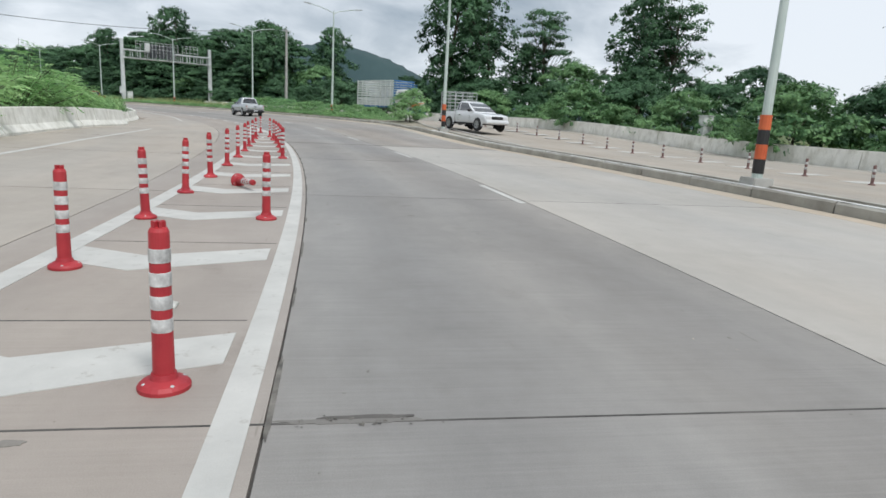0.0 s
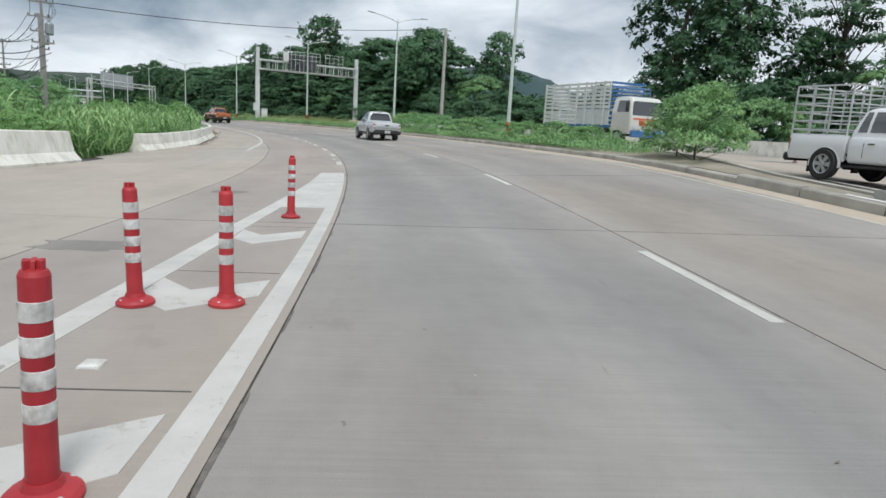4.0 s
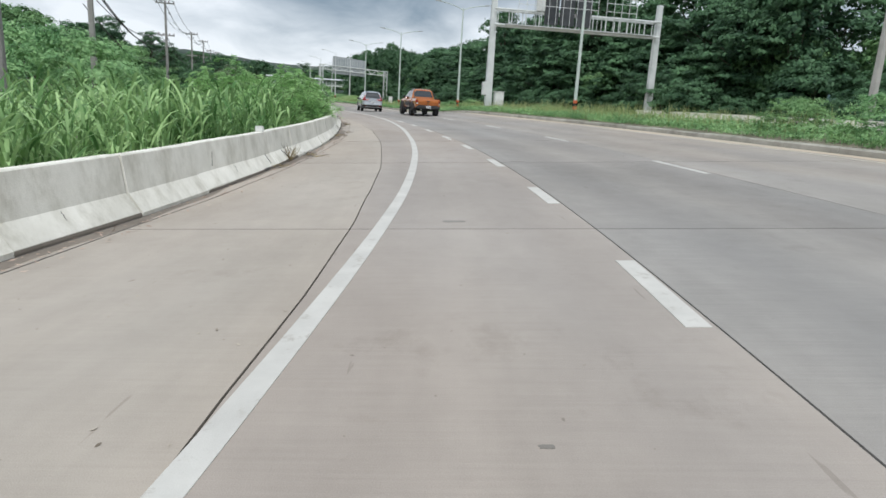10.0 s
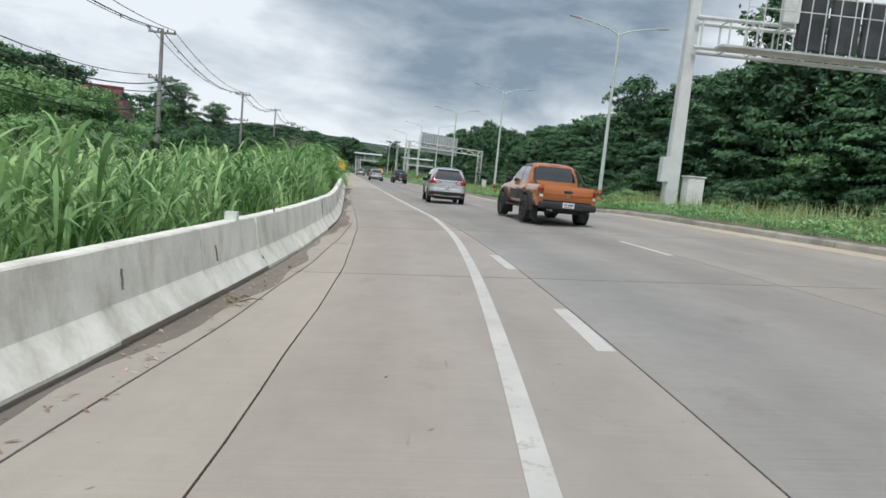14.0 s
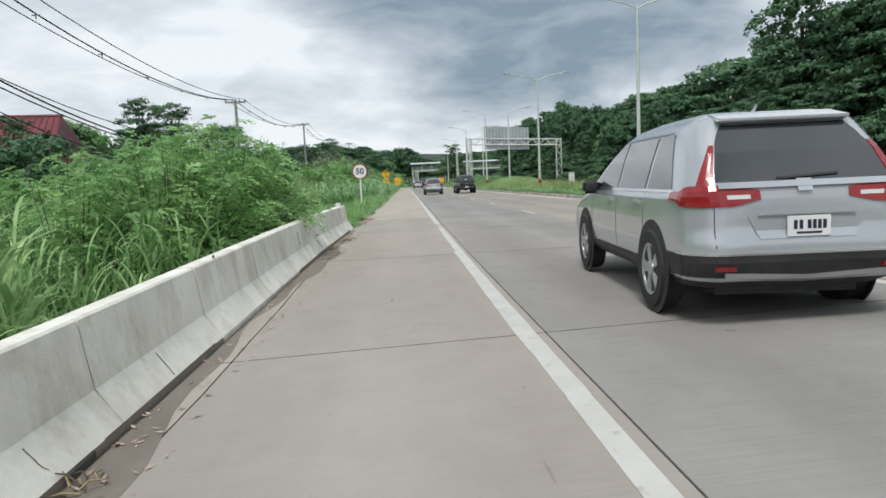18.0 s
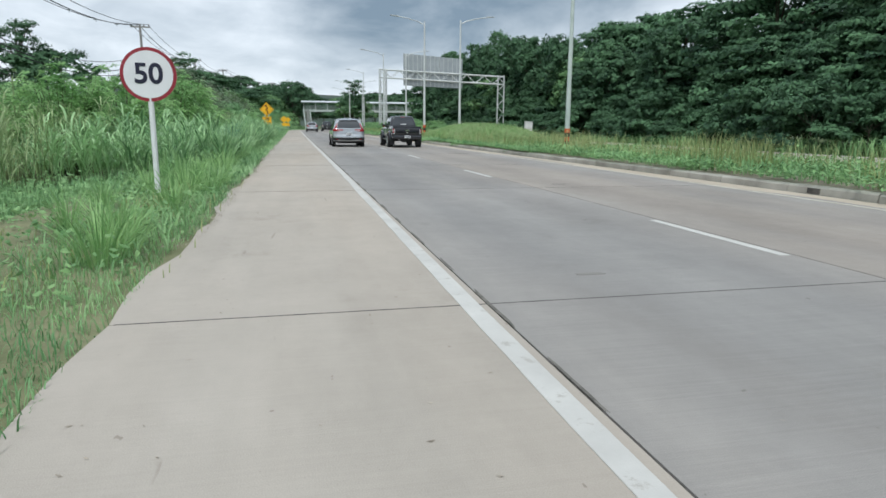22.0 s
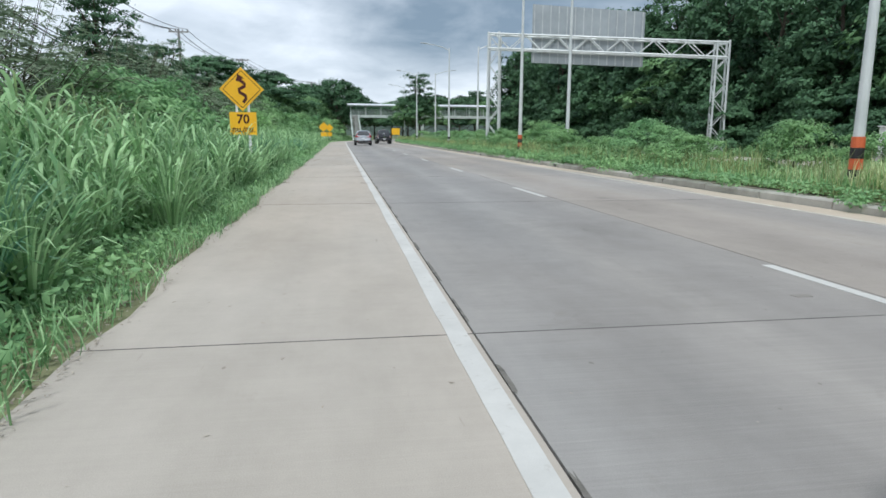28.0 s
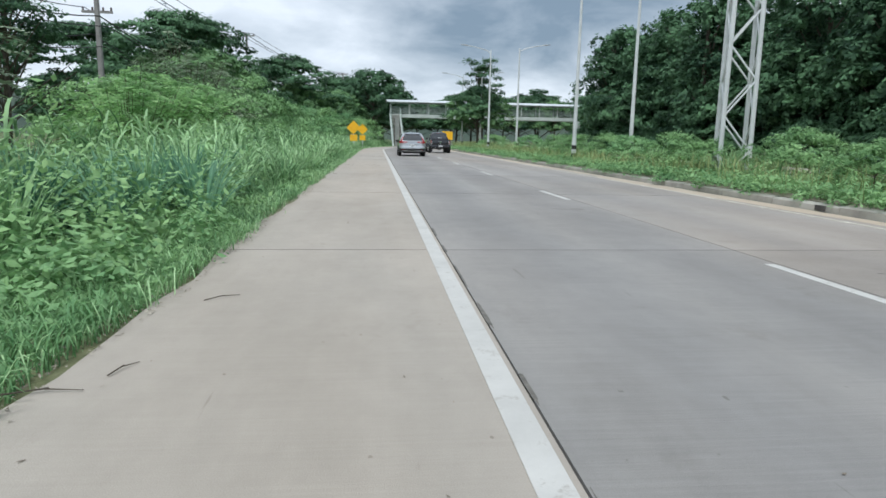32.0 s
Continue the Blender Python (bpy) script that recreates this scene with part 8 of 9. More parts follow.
def pickup(paint, label, doors=2, r=0.36, rim=None, flare=None, cover=None, lift=0.0, lower=None, lamp="red", bar=False, decals=False, bumper=None, rack=False):
    """A pickup truck; y forward, the rear axle's foot at the origin."""
    thing = new("pickup_truck")
    rim = rim or ALLOY
    L0, L1, W = -1.15, 3.85, 0.88
    zb, zr, zt = 0.42 + lift, 1.06 + lift, 1.74 + lift
    cab0 = 0.52 if doors == 2 else 0.24
    span = lambda p0, p1, k: [p0 + (p1 - p0) * i / k for i in range(k + 1)]
    # nose and cab floor: bonnet slopes down to a rounded front
    half = by_height((zb, W - 0.05), (zb + 0.12, W - 0.005), (zr - 0.26, W), (zr - 0.08, W - 0.025), (zr, W - 0.07))
    front = by_height((zb, L1 - 0.12), (zb + 0.2, L1), (zb + 0.42, L1 - 0.04), (zr - 0.13, L1 - 0.2), (zr - 0.05, L1 - 0.62), (zr, 2.62))
    part("body", shell(half, by_height((zb, cab0), (zr, cab0)), front, by_height((zb, 0.16), (zr, 0.14)), [zb, zb + 0.06, zb + 0.12, zb + 0.2, zb + 0.3, zr - 0.26, zr - 0.18, zr - 0.13, zr - 0.08, zr - 0.05, zr - 0.02, zr]), paint, thing)
    # load bed: floor, two curved sides, tailgate
    bm = bmesh.new()
    box(bm, -W + 0.08, W - 0.08, L0 + 0.06, cab0 - 0.005, zb + 0.15, zb + 0.22)
    part("bed_floor", bm, TRIM, thing)
    sect = [(-0.05, zb + 0.03), (-0.005, zb + 0.15), (0.0, zr - 0.28), (-0.012, zr - 0.12), (-0.035, zr - 0.03), (-0.055, zr), (-0.10, zr), (-0.11, zr - 0.02), (-0.11, zb + 0.1)]
    for sx in (-1, 1):
        bm = bmesh.new()
        rings = []
        for y, dx in ((L0 + 0.0, -0.045), (L0 + 0.03, -0.018), (L0 + 0.09, -0.004), (L0 + 0.3, 0.0), (-0.3, 0.0), (0.1, 0.0), (cab0 - 0.012, 0.0)):
            rings.append([bm.verts.new((sx * (W + x + dx), y, z)) for x, z in sect])
        k = len(sect)
        for a, b in zip(rings, rings[1:]):
            for j in range(k):
                bm.faces.new((a[j], a[(j + 1) % k], b[(j + 1) % k], b[j]))
        bm.faces.new(rings[0])
        bm.faces.new(rings[-1][::-1])
        bmesh.ops.recalc_face_normals(bm, faces=bm.faces)
        for f in bm.faces:
            f.smooth = True
        ob = part("bed_side", bm, paint, thing)
        ob.modifiers.new("edges", "EDGE_SPLIT").split_angle = radians(40)
    g_in = W - 0.145
    gate_y = by_height((zb + 0.2, L0 + 0.012), (zb + 0.3, L0 - 0.012), (zr - 0.3, L0 - 0.014), (zr - 0.05, L0 + 0.004), (zr, L0 + 0.025))
    gate = skin_panel("tailgate", lambda q, z, d: Vector((q * g_in, gate_y(z) - d, z)), span(-1, 1, 6), [zb + 0.2, zb + 0.24, zb + 0.3, zb + 0.4, zr - 0.3, zr - 0.14, zr - 0.05, zr - 0.015, zr], paint, thing, depth=0.06)
    bm = bmesh.new()
    box(bm, -0.12, 0.12, L0 - 0.038, L0 - 0.012, zr - 0.2, zr - 0.13)
    part("handle", bm, CHROME if decals else TRIM, gate, bevel=0.008)
    for z in (zb + 0.30,):
        bm = bmesh.new()
        box(bm, -g_in + 0.04, g_in - 0.04, L0 - 0.032, L0 - 0.02, z, z + 0.022)
        part("gate_crease", bm, CHROME if lamp == "red" else paint, gate)
    bm = bmesh.new()
    box(bm, -g_in + 0.02, g_in - 0.02, L0 - 0.018, L0 - 0.004, zb + 0.175, zb + 0.215)
    part("gate_gap", bm, TRIM, gate)
    bm = bmesh.new()
    box(bm, -0.06, 0.06, L0 - 0.034, L0 - 0.02, zr - 0.33, zr - 0.27)
    part("emblem", bm, CHROME, gate, bevel=0.012)
    for sx in (-1, 1):
        # tail lamp wraps the bed's corner
        z0, z1 = zb + 0.27, zr - 0.10
        def corner(q, z, d, sx=sx):
            a = q * math.pi / 2
            return Vector((sx * (W - 0.13 + (0.115 + d) * math.sin(a) + 0.0), L0 + 0.085 - (0.095 + d) * math.cos(a), z))
        body = skin_panel("tail_lamp", corner, span(-0.12, 1.0, 7), span(z0, z1, 4), {"red": TAIL, "smoked": TRIM, "pale": CLEAR}[lamp], thing, {"red": "red tail lamp", "smoked": "dark smoked tail lamp", "pale": "pale tail lamp with red lenses"}[lamp])
        if lamp == "pale":
            for z in (z0 + 0.10, z0 + 0.235):
                bm = bmesh.new()
                lathe(bm, [(0.052, 0.0), (0.052, 0.012), (0.03, 0.018)], 14, pose(sx * (W - 0.075), L0 - 0.008, z, 90))
                part("lens", bm, TAIL, body, "round red lens")
        else:
            skin_panel("lens", lambda q, z, d: corner(q, z, d + 0.004), span(-0.05, 0.62, 4), span(z0 + 0.02, z0 + 0.10, 2) if lamp == "smoked" else span(z0 + 0.08, z0 + 0.2, 2), CLEAR, body, "clear lamp lens")
            if lamp == "smoked":
                skin_panel("lens", lambda q, z, d: corner(q, z, d + 0.004), span(-0.05, 0.8, 4), span(z1 - 0.12, z1 - 0.02, 2), TAIL, body, "red lamp lens")
        skin_panel("bed_rail", lambda q, z, d, sx=sx: Vector((sx * (W - 0.06 + (z - zr) * 0.2), L0 + 0.05 + q * (cab0 - L0 - 0.1), z + d)), span(0, 1, 4), (zr - 0.01, zr + 0.012), TRIM if flare else paint, thing)
    bump = bumper or TRIM
    bm = bmesh.new()
    box(bm, -W + 0.03, W - 0.03, L0 - 0.13, L0 + 0.04, zb - 0.04, zb + 0.17)
    smooth_part("rear_bumper", bm, bump, thing, bevel=0.035)
    bm = bmesh.new()
    box(bm, -0.46, 0.46, L0 - 0.145, L0 - 0.10, zb - 0.02, zb + 0.09)
    part("bumper_step", bm, TRIM, thing, "black step in the bumper", bevel=0.01)
    number_plate(thing, L0 - 0.15, zb + 0.10)
    bm = bmesh.new()
    box(bm, -W + 0.03, W - 0.03, L1 - 0.14, L1 + 0.07, zb - 0.02, zb + 0.24)
    smooth_part("front_bumper", bm, paint, thing, bevel=0.06)
    bm = bmesh.new()
    box(bm, -0.42, 0.42, L1 - 0.08, L1 + 0.015, zb + 0.25, zb + 0.44)
    smooth_part("grille", bm, TRIM, thing, bevel=0.03)
    for sx in (-1, 1):
        bm = bmesh.new()
        box(bm, sx * 0.46, sx * 0.82, L1 - 0.3, L1 - 0.03, zb + 0.3, zb + 0.47)
        smooth_part("headlamp", bm, CLEAR, thing, "clear headlamp", bevel=0.04)
    # cab
    base = zr - 0.05
    c_half = by_height((base, W - 0.055), (zr + 0.06, W - 0.075), (zr + 0.3, 0.755), (zt - 0.14, 0.675), (zt - 0.07, 0.62), (zt - 0.025, 0.52), (zt, 0.25))
    c_rear = by_height((base, cab0 + 0.01), (zr + 0.1, cab0 + 0.03), (zt - 0.16, cab0 + 0.15), (zt - 0.07, cab0 + 0.21), (zt - 0.025, cab0 + 0.32), (zt, cab0 + 0.6))
    c_front = by_height((base, 2.78), (zr, 2.66), (zr + 0.3, 2.18), (zt - 0.16, 1.70), (zt - 0.07, 1.5), (zt - 0.025, 1.3), (zt, 1.0))
    c_cor = by_height((base, 0.10), (zt - 0.14, 0.14), (zt - 0.04, 0.18), (zt, 0.12))
    zs = [base, zr, zr + 0.06, zr + 0.12, zr + 0.2, zr + 0.3, zr + 0.4, zt - 0.2, zt - 0.14, zt - 0.1, zt - 0.07, zt - 0.045, zt - 0.025, zt - 0.01, zt]
    cab = part("cab", shell(c_half, c_rear, c_front, c_cor, zs), paint, thing)
    on = lambda sx, y, z, d: Vector((sx * (c_half(z) + d), y, z))
    g0, g1 = zr + 0.08, zt - 0.13
    rise = lambda z: (z - g0) / (g1 - g0)
    for sx in (-1, 1):
        b_mid = 1.12 if doors == 4 else 0.98
        for ya, yb, la, lb in ((cab0 + 0.20, b_mid - 0.03, 0.10, 0.0), (b_mid + 0.05, 2.36, 0.0, 0.72)):
            f = lambda q, z, d, ya=ya, yb=yb, la=la, lb=lb: on(sx, (ya + la * rise(z)) * (1 - q) + (yb - lb * rise(z)) * q, z, d)
            skin_panel("side_window", f, span(0, 1, 4), span(g0, g1, 5), GLASS, thing, "dark tinted side window")
        for ya in ((b_mid, 2.2) if doors == 2 else (cab0 + 0.16, b_mid, 2.2)):
            bm = bmesh.new()
            box(bm, sx * (W - 0.02), sx * (W + 0.002), ya - 0.005, ya + 0.005, zb + 0.14, zr - 0.16)
            part("door_seam", bm, TRIM, thing)
        for ya in ((b_mid + 0.1,) if doors == 2 else (cab0 + 0.34, b_mid + 0.12)):
            bm = bmesh.new()
            box(bm, sx * (W - 0.03), sx * (W + 0.028), ya, ya + 0.18, zr - 0.2, zr - 0.16)
            part("door_handle", bm, TRIM if lamp == "smoked" else CHROME, thing, bevel=0.01)
        if flare:
            skin_panel("rain_guard", lambda q, z, d: on(sx, cab0 + 0.35 + 1.3 * q, z, d + 0.02), span(0, 1, 4), (g1 + 0.004, g1 + 0.03), TRIM, thing)
        if lower:
            for ya, yb in ((cab0 + 0.34, b_mid - 0.02), (b_mid + 0.02, 2.2)):
                bm = bmesh.new()
                box(bm, sx * (W - 0.02), sx * (W + 0.016), ya, yb, zb + 0.13, zb + 0.42)
                part("side_cladding", bm, lower, thing, "black door cladding", bevel=0.012)
        if decals:
            for ya, yb, za, zz, m in ((0.75, 1.0, 0.30, 0.36, SIGN_RED), (1.05, 1.9, 0.27, 0.33, ALLOY), (1.2, 1.75, 0.37, 0.43, ALLOY), (-0.75, -0.5, 0.46, 0.50, ALLOY)):
                bm = bmesh.new()
                box(bm, sx * (W - 0.02), sx * (W + 0.003), ya, yb, zb + za, zb + zz)
                part("decal_bar", bm, m, thing, "plain sticker bar")
        bm = bmesh.new()
        box(bm, sx * (W - 0.12), sx * (W + 0.07), 0.5, 2.45, zb - 0.1, zb - 0.05)
        part("side_step", bm, ALLOY if decals else TRIM, thing, bevel=0.02)
        for ya in (0.0, 3.05):
            bm = bmesh.new()
            k = 20
            ro, ri = r + (0.15 if flare else 0.085), r + 0.035
            hub_z = r + lift * 0.5
            ring = []
            for q in range(k + 1):
                a = math.pi * (q / k) * 1.10 - 0.157
                ring.append((ya + ro * math.cos(a), hub_z + ro * math.sin(a), ya + ri * math.cos(a), hub_z + ri * math.sin(a)))
            xo = sx * (W + (0.075 if flare else 0.012))
            for p0, p1 in zip(ring, ring[1:]):
                v = [bm.verts.new(c) for c in ((sx * (W - 0.05), p0[0], p0[1]), (sx * (W - 0.05), p1[0], p1[1]), (xo, (p1[0] + p1[2]) / 2, (p1[1] + p1[3]) / 2), (xo, (p0[0] + p0[2]) / 2, (p0[1] + p0[3]) / 2), (xo - sx * 0.012, p0[2], p0[3]), (xo - sx * 0.012, p1[2], p1[3]))]
                bm.faces.new((v[0], v[1], v[2], v[3]))
                bm.faces.new((v[3], v[2], v[5], v[4]))
            bmesh.ops.remove_doubles(bm, verts=bm.verts, dist=0.001)
            for f in bm.faces:
                f.smooth = True
            part("wheel_arch", bm, flare or paint, thing)
            bm = bmesh.new()
            lathe(bm, [(ri + 0.01, 0.0), (ri + 0.01, 0.012)], 28, pose(sx * (W + 0.002) - (0.012 if sx > 0 else 0), ya, hub_z, 0, 90, 0))
            part("arch_liner", bm, RUBBER, thing)
            bm = bmesh.new()
            box(bm, sx * (W - 0.24), sx * (W - 0.0), ya - r - 0.09, ya - r - 0.06, 0.14, zb + 0.05)
            part("mud_flap", bm, TRIM, thing)
            wheel(thing, sx * (W - 0.09 + (0.07 if flare else 0.035)), ya, r, 0.28 if flare else 0.22, rim)
            if decals:
                bm = bmesh.new()
                lathe(bm, [(r * 0.66, 0.0), (r * 0.66, 0.006), (r * 0.56, 0.006), (r * 0.56, 0.0)], 26, pose(sx * (W + 0.125), ya, r, 0, 90 * sx, 0))
                part("rim_ring", bm, ALLOY, thing, "bright rim ring")
    back = lambda q, z, d: Vector((q * (c_half(z) - c_cor(z) - 0.0), c_rear(z) - d, z))
    skin_panel("rear_window", back, span(-1.0, 1.0, 6), span(zr + 0.13, zt - 0.12, 5), GLASS, thing, "dark rear window")
    if decals:
        skin_panel("window_sticker", lambda q, z, d: back(q, z, d + 0.003), span(-0.2, 0.3, 4), (zr + 0.16, zr + 0.2), PLATE_WHITE, thing, "pale sticker bar")
    skin_panel("windscreen", lambda q, z, d: Vector((q * (c_half(z) - c_cor(z) * 0.6), c_front(z) + d, z)), span(-1, 1, 6), span(zr + 0.05, zt - 0.13, 5), GLASS, thing, "dark windscreen")
    skin_panel("brake_light", lambda q, z, d: Vector((q, c_rear(z) - d, z)), (-0.14, 0.0, 0.14), (zt - 0.085, zt - 0.065), TAIL, thing)
    if cover:
        bm = bmesh.new()
        box(bm, -W + 0.03, W - 0.03, L0 - 0.01, cab0 - 0.02, zr + 0.002, zr + 0.05)
        smooth_part("bed_cover", bm, cover, thing, "hard cover over the load bed", bevel=0.02)
    if bar:
        for sx in (-1, 1):
            bm = bmesh.new()
            pts = [(sx * (W - 0.1), cab0 - 0.75, zr + 0.01), (sx * (W - 0.13), cab0 - 0.4, zr + 0.16), (sx * (W - 0.18), cab0 - 0.1, zr + 0.42), (sx * (W - 0.26), cab0 + 0.02, zr + 0.5)]
            for a, b in zip(pts, pts[1:]):
                rod(bm, a, b, 0.035, 0.035, 8)
            part("sports_bar", bm, TRIM, thing, "black sports bar behind the cab")
            bm = bmesh.new()
            rod(bm, (sx * 0.55, cab0 + 0.45, zt + 0.03), (sx * 0.55, 1.45, zt + 0.02), 0.02, n=8)
            part("roof_rail", bm, TRIM, thing)
    # nose: grille, lower intake, headlamps, plate
    nose = lambda q, z, d: Vector((q * (half(z) - 0.15), front(z) + d, z))
    skin_panel("grille", nose, span(-0.55, 0.55, 6), span(zb + 0.27, zb + 0.43, 3), TRIM, thing, "black radiator grille")
    skin_panel("grille_bar", lambda q, z, d: nose(q, z, d + 0.012), span(-0.5, 0.5, 6), span(zb + 0.335, zb + 0.365, 1), CHROME, thing, "chrome bar across the grille")
    skin_panel("lower_intake", nose, span(-0.7, 0.7, 6), span(zb + 0.04, zb + 0.17, 3), TRIM, thing, "black lower air intake")
    for sx in (-1, 1):
        skin_panel("headlamp", lambda q, z, d: nose(sx * q, z, d), span(0.62, 1.1, 4), span(zb + 0.31, zb + 0.44, 3), CLEAR, thing, "clear headlamp")
        skin_panel("fog_lamp", lambda q, z, d: nose(sx * q, z, d), span(0.82, 1.0, 2), span(zb + 0.08, zb + 0.17, 2), TRIM, thing)
    if rack:
        top = zt + 0.5
        corners = [(-W + 0.06, L0 + 0.04), (W - 0.06, L0 + 0.04), (W - 0.06, cab0 - 0.06), (-W + 0.06, cab0 - 0.06)]
        for (xa, ya), (xb, yb) in zip(corners, corners[1:] + corners[:1]):
            for j in range(6):
                z = zr + 0.12 + (top - zr - 0.12) * j / 5
                bm = bmesh.new()
                rod(bm, (xa, ya, z), (xb, yb, z), 0.02, n=6)
                part("rack_rail", bm, STEEL, thing)
            for j in range(3):
                bm = bmesh.new()
                x, y = xa + (xb - xa) * j / 3, ya + (yb - ya) * j / 3
                rod(bm, (x, y, zr - 0.02), (x, y, top), 0.025, n=6)
                part("rack_post", bm, STEEL, thing)
    mirrors(thing, 2.2, zr + 0.1, W - 0.04, TRIM if flare or lamp == "red" else paint)
    bm = bmesh.new()
    rod(bm, (-0.75, 0, r), (0.75, 0, r), 0.06, n=8)
    lathe(bm, [(0.13, -0.12), (0.16, 0.0), (0.13, 0.12)], 12, pose(0, 0, r))
    box(bm, -0.5, 0.5, -0.8, 3.3, 0.36, zb)
    part("chassis", bm, TRIM, thing)
    bm = bmesh.new()
    rod(bm, (-0.45, L0 - 0.02, zb - 0.07), (-0.45, 0.6, zb - 0.05), 0.035, n=8)
    part("exhaust", bm, STEEL, thing)
    return tagged(thing, label, "pickup truck", "vehicles on the highway")


def hatch(paint, label, name="suv", W=0.925, r=0.345):
    """A sport utility car; y forward, the rear axle's foot at the origin; lofted from plan outlines stacked by height."""
    thing = new(name)
    curve = lambda *ks: (lambda z: float(np.interp(z, [k[0] for k in ks], [k[1] for k in ks])))
    half = curve((0.27, 0.82), (0.36, 0.90), (0.55, W), (0.80, W), (0.96, 0.91), (1.03, 0.885), (1.3, 0.80), (1.48, 0.73), (1.57, 0.665), (1.63, 0.52), (1.665, 0.14))
    rear = curve((0.27, -0.70), (0.36, -0.88), (0.48, -0.93), (0.64, -0.925), (0.70, -0.885), (0.92, -0.865), (1.02, -0.845), (1.3, -0.68), (1.48, -0.53), (1.57, -0.46), (1.63, -0.28), (1.665, 0.3))
    front = curve((0.27, 3.25), (0.4, 3.54), (0.6, 3.60), (0.75, 3.50), (0.86, 3.2), (0.96, 2.78), (1.02, 2.58), (1.3, 2.02), (1.48, 1.58), (1.57, 1.3), (1.63, 0.95), (1.665, 0.5))
    corner = curve((0.27, 0.3), (0.9, 0.30), (1.1, 0.2), (1.57, 0.18), (1.63, 0.16), (1.665, 0.05))

    def wrap(q, z, d=0.0):
        """A point of the skin: q 0 to 1 from the middle of the tail to its corner, to 2 round the corner, then along the side to 3."""
        s, q = (1 if q >= 0 else -1), abs(q)
        w, y, c = half(z) + d, rear(z) - d, corner(z) + d
        if q <= 1:
            return Vector((s * q * (w - c), y, z))
        if q <= 2:
            a = (q - 1) * math.pi / 2
            return Vector((s * (w - c + c * math.sin(a)), y + c - c * math.cos(a), z))
        return Vector((s * w, y + c + (q - 2) * (front(z) - rear(z) - 2 * corner(z)), z))

    def along(sx, y, z, d=0.006):
        return Vector((sx * (half(z) + d), y, z))

    def skin(name, f, qs, zs, mat, under, note="", depth=0.03):
        """A curved panel lying on the skin, with a rim that goes into it; f(q, z, d)."""
        m = bmesh.new()
        top = [[m.verts.new(f(q, z, 0.008)) for q in qs] for z in zs]
        low = [[m.verts.new(f(q, z, 0.008 - depth)) for q in qs] for z in zs]
        for i in range(len(zs) - 1):
            for j in range(len(qs) - 1):
                m.faces.new((top[i][j], top[i][j + 1], top[i + 1][j + 1], top[i + 1][j]))
        ring = lambda g: [g[0][j] for j in range(len(qs))] + [g[i][-1] for i in range(1, len(zs))] + [g[-1][j] for j in range(len(qs) - 2, -1, -1)] + [g[i][0] for i in range(len(zs) - 2, 0, -1)]
        ra, rb = ring(top), ring(low)
        for k in range(len(ra)):
            m.faces.new((ra[k], rb[k], rb[(k + 1) % len(ra)], ra[(k + 1) % len(ra)]))
        bmesh.ops.recalc_face_normals(m, faces=m.faces)
        return part(name, m, mat, under, note)

    span = lambda p0, p1, k: [p0 + (p1 - p0) * i / k for i in range(k + 1)]
    # body shell
    zs = span(0.27, 0.36, 2) + span(0.42, 0.94, 9) + span(0.96, 1.03, 3) + span(1.1, 1.55, 8) + [1.575, 1.6, 1.615, 1.63, 1.645, 1.655, 1.665]
    bm = bmesh.new()
    rows = []
    for z in zs:
        w, y0_, y1_, c = half(z), rear(z), front(z), corner(z)
        pts = [(-(w - c) + (w - c) * i / 3, y0_) for i in range(6)] + [(w - c + c * math.sin(a), y0_ + c - c * math.cos(a)) for a in span(0, math.pi / 2, 6)] + [(w, y0_ + c + (y1_ - y0_ - 2 * c) * i / 8) for i in range(1, 8)] + [(w - c + c * math.cos(a), y1_ - c + c * math.sin(a)) for a in span(0, math.pi / 2, 6)] + [(w - c - (w - c) * i / 3, y1_) for i in range(1, 6)] + [(-(w - c) - c * math.sin(a), y1_ - c + c * math.cos(a)) for a in span(0, math.pi / 2, 6)] + [(-w, y1_ - c - (y1_ - y0_ - 2 * c) * i / 8) for i in range(1, 8)] + [(-(w - c) - c * math.cos(a), y0_ + c - c * math.sin(a)) for a in span(0, math.pi / 2, 6)][:-1]
        rows.append([bm.verts.new((px, py, z)) for px, py in pts])
    k = len(rows[0])
    for ra, rb in zip(rows, rows[1:]):
        for j in range(k):
            bm.faces.new((ra[j], ra[(j + 1) % k], rb[(j + 1) % k], rb[j]))
    bm.faces.new(rows[-1])
    bm.faces.new(rows[0][::-1])
    for f in bm.faces:
        f.smooth = True
    part("body", bm, paint, thing)
    zg = span(1.085, 1.515, 6)
    skin("rear_window", lambda q, z, d: wrap(q * (1.10 - 0.22 * max(0.0, z - 1.40) / 0.115 * 0.5), z, d), span(-1.0, 1.0, 14), zg, GLASS, thing, "dark rear window reflecting the clouds")
    for sx in (-1, 1):
        for ya, yb, la, lb in ((-0.40, 0.22, 0.30, 0.0), (0.30, 1.16, 0.0, 0.0), (1.24, 2.30, 0.0, 0.92)):
            f = lambda q, z, d, ya=ya, yb=yb, la=la, lb=lb: along(sx, (ya + la * (z - 1.04) / 0.44) * (1 - q) + (yb - lb * (z - 1.04) / 0.44) * q, z, d)
            skin("side_window", f, span(0, 1, 4), span(1.04, 1.48, 5), GLASS, thing, "dark tinted side window")
        f = lambda q, z, d: along(sx, -0.45 + 2.75 * q, z, d)
        skin("window_trim", f, span(0, 1, 6), (1.01, 1.03), CHROME, thing)
        skin("roof_trim", lambda q, z, d: along(sx, -0.05 + 1.4 * q, z, d), span(0, 1, 6), (1.495, 1.51), CHROME, thing)
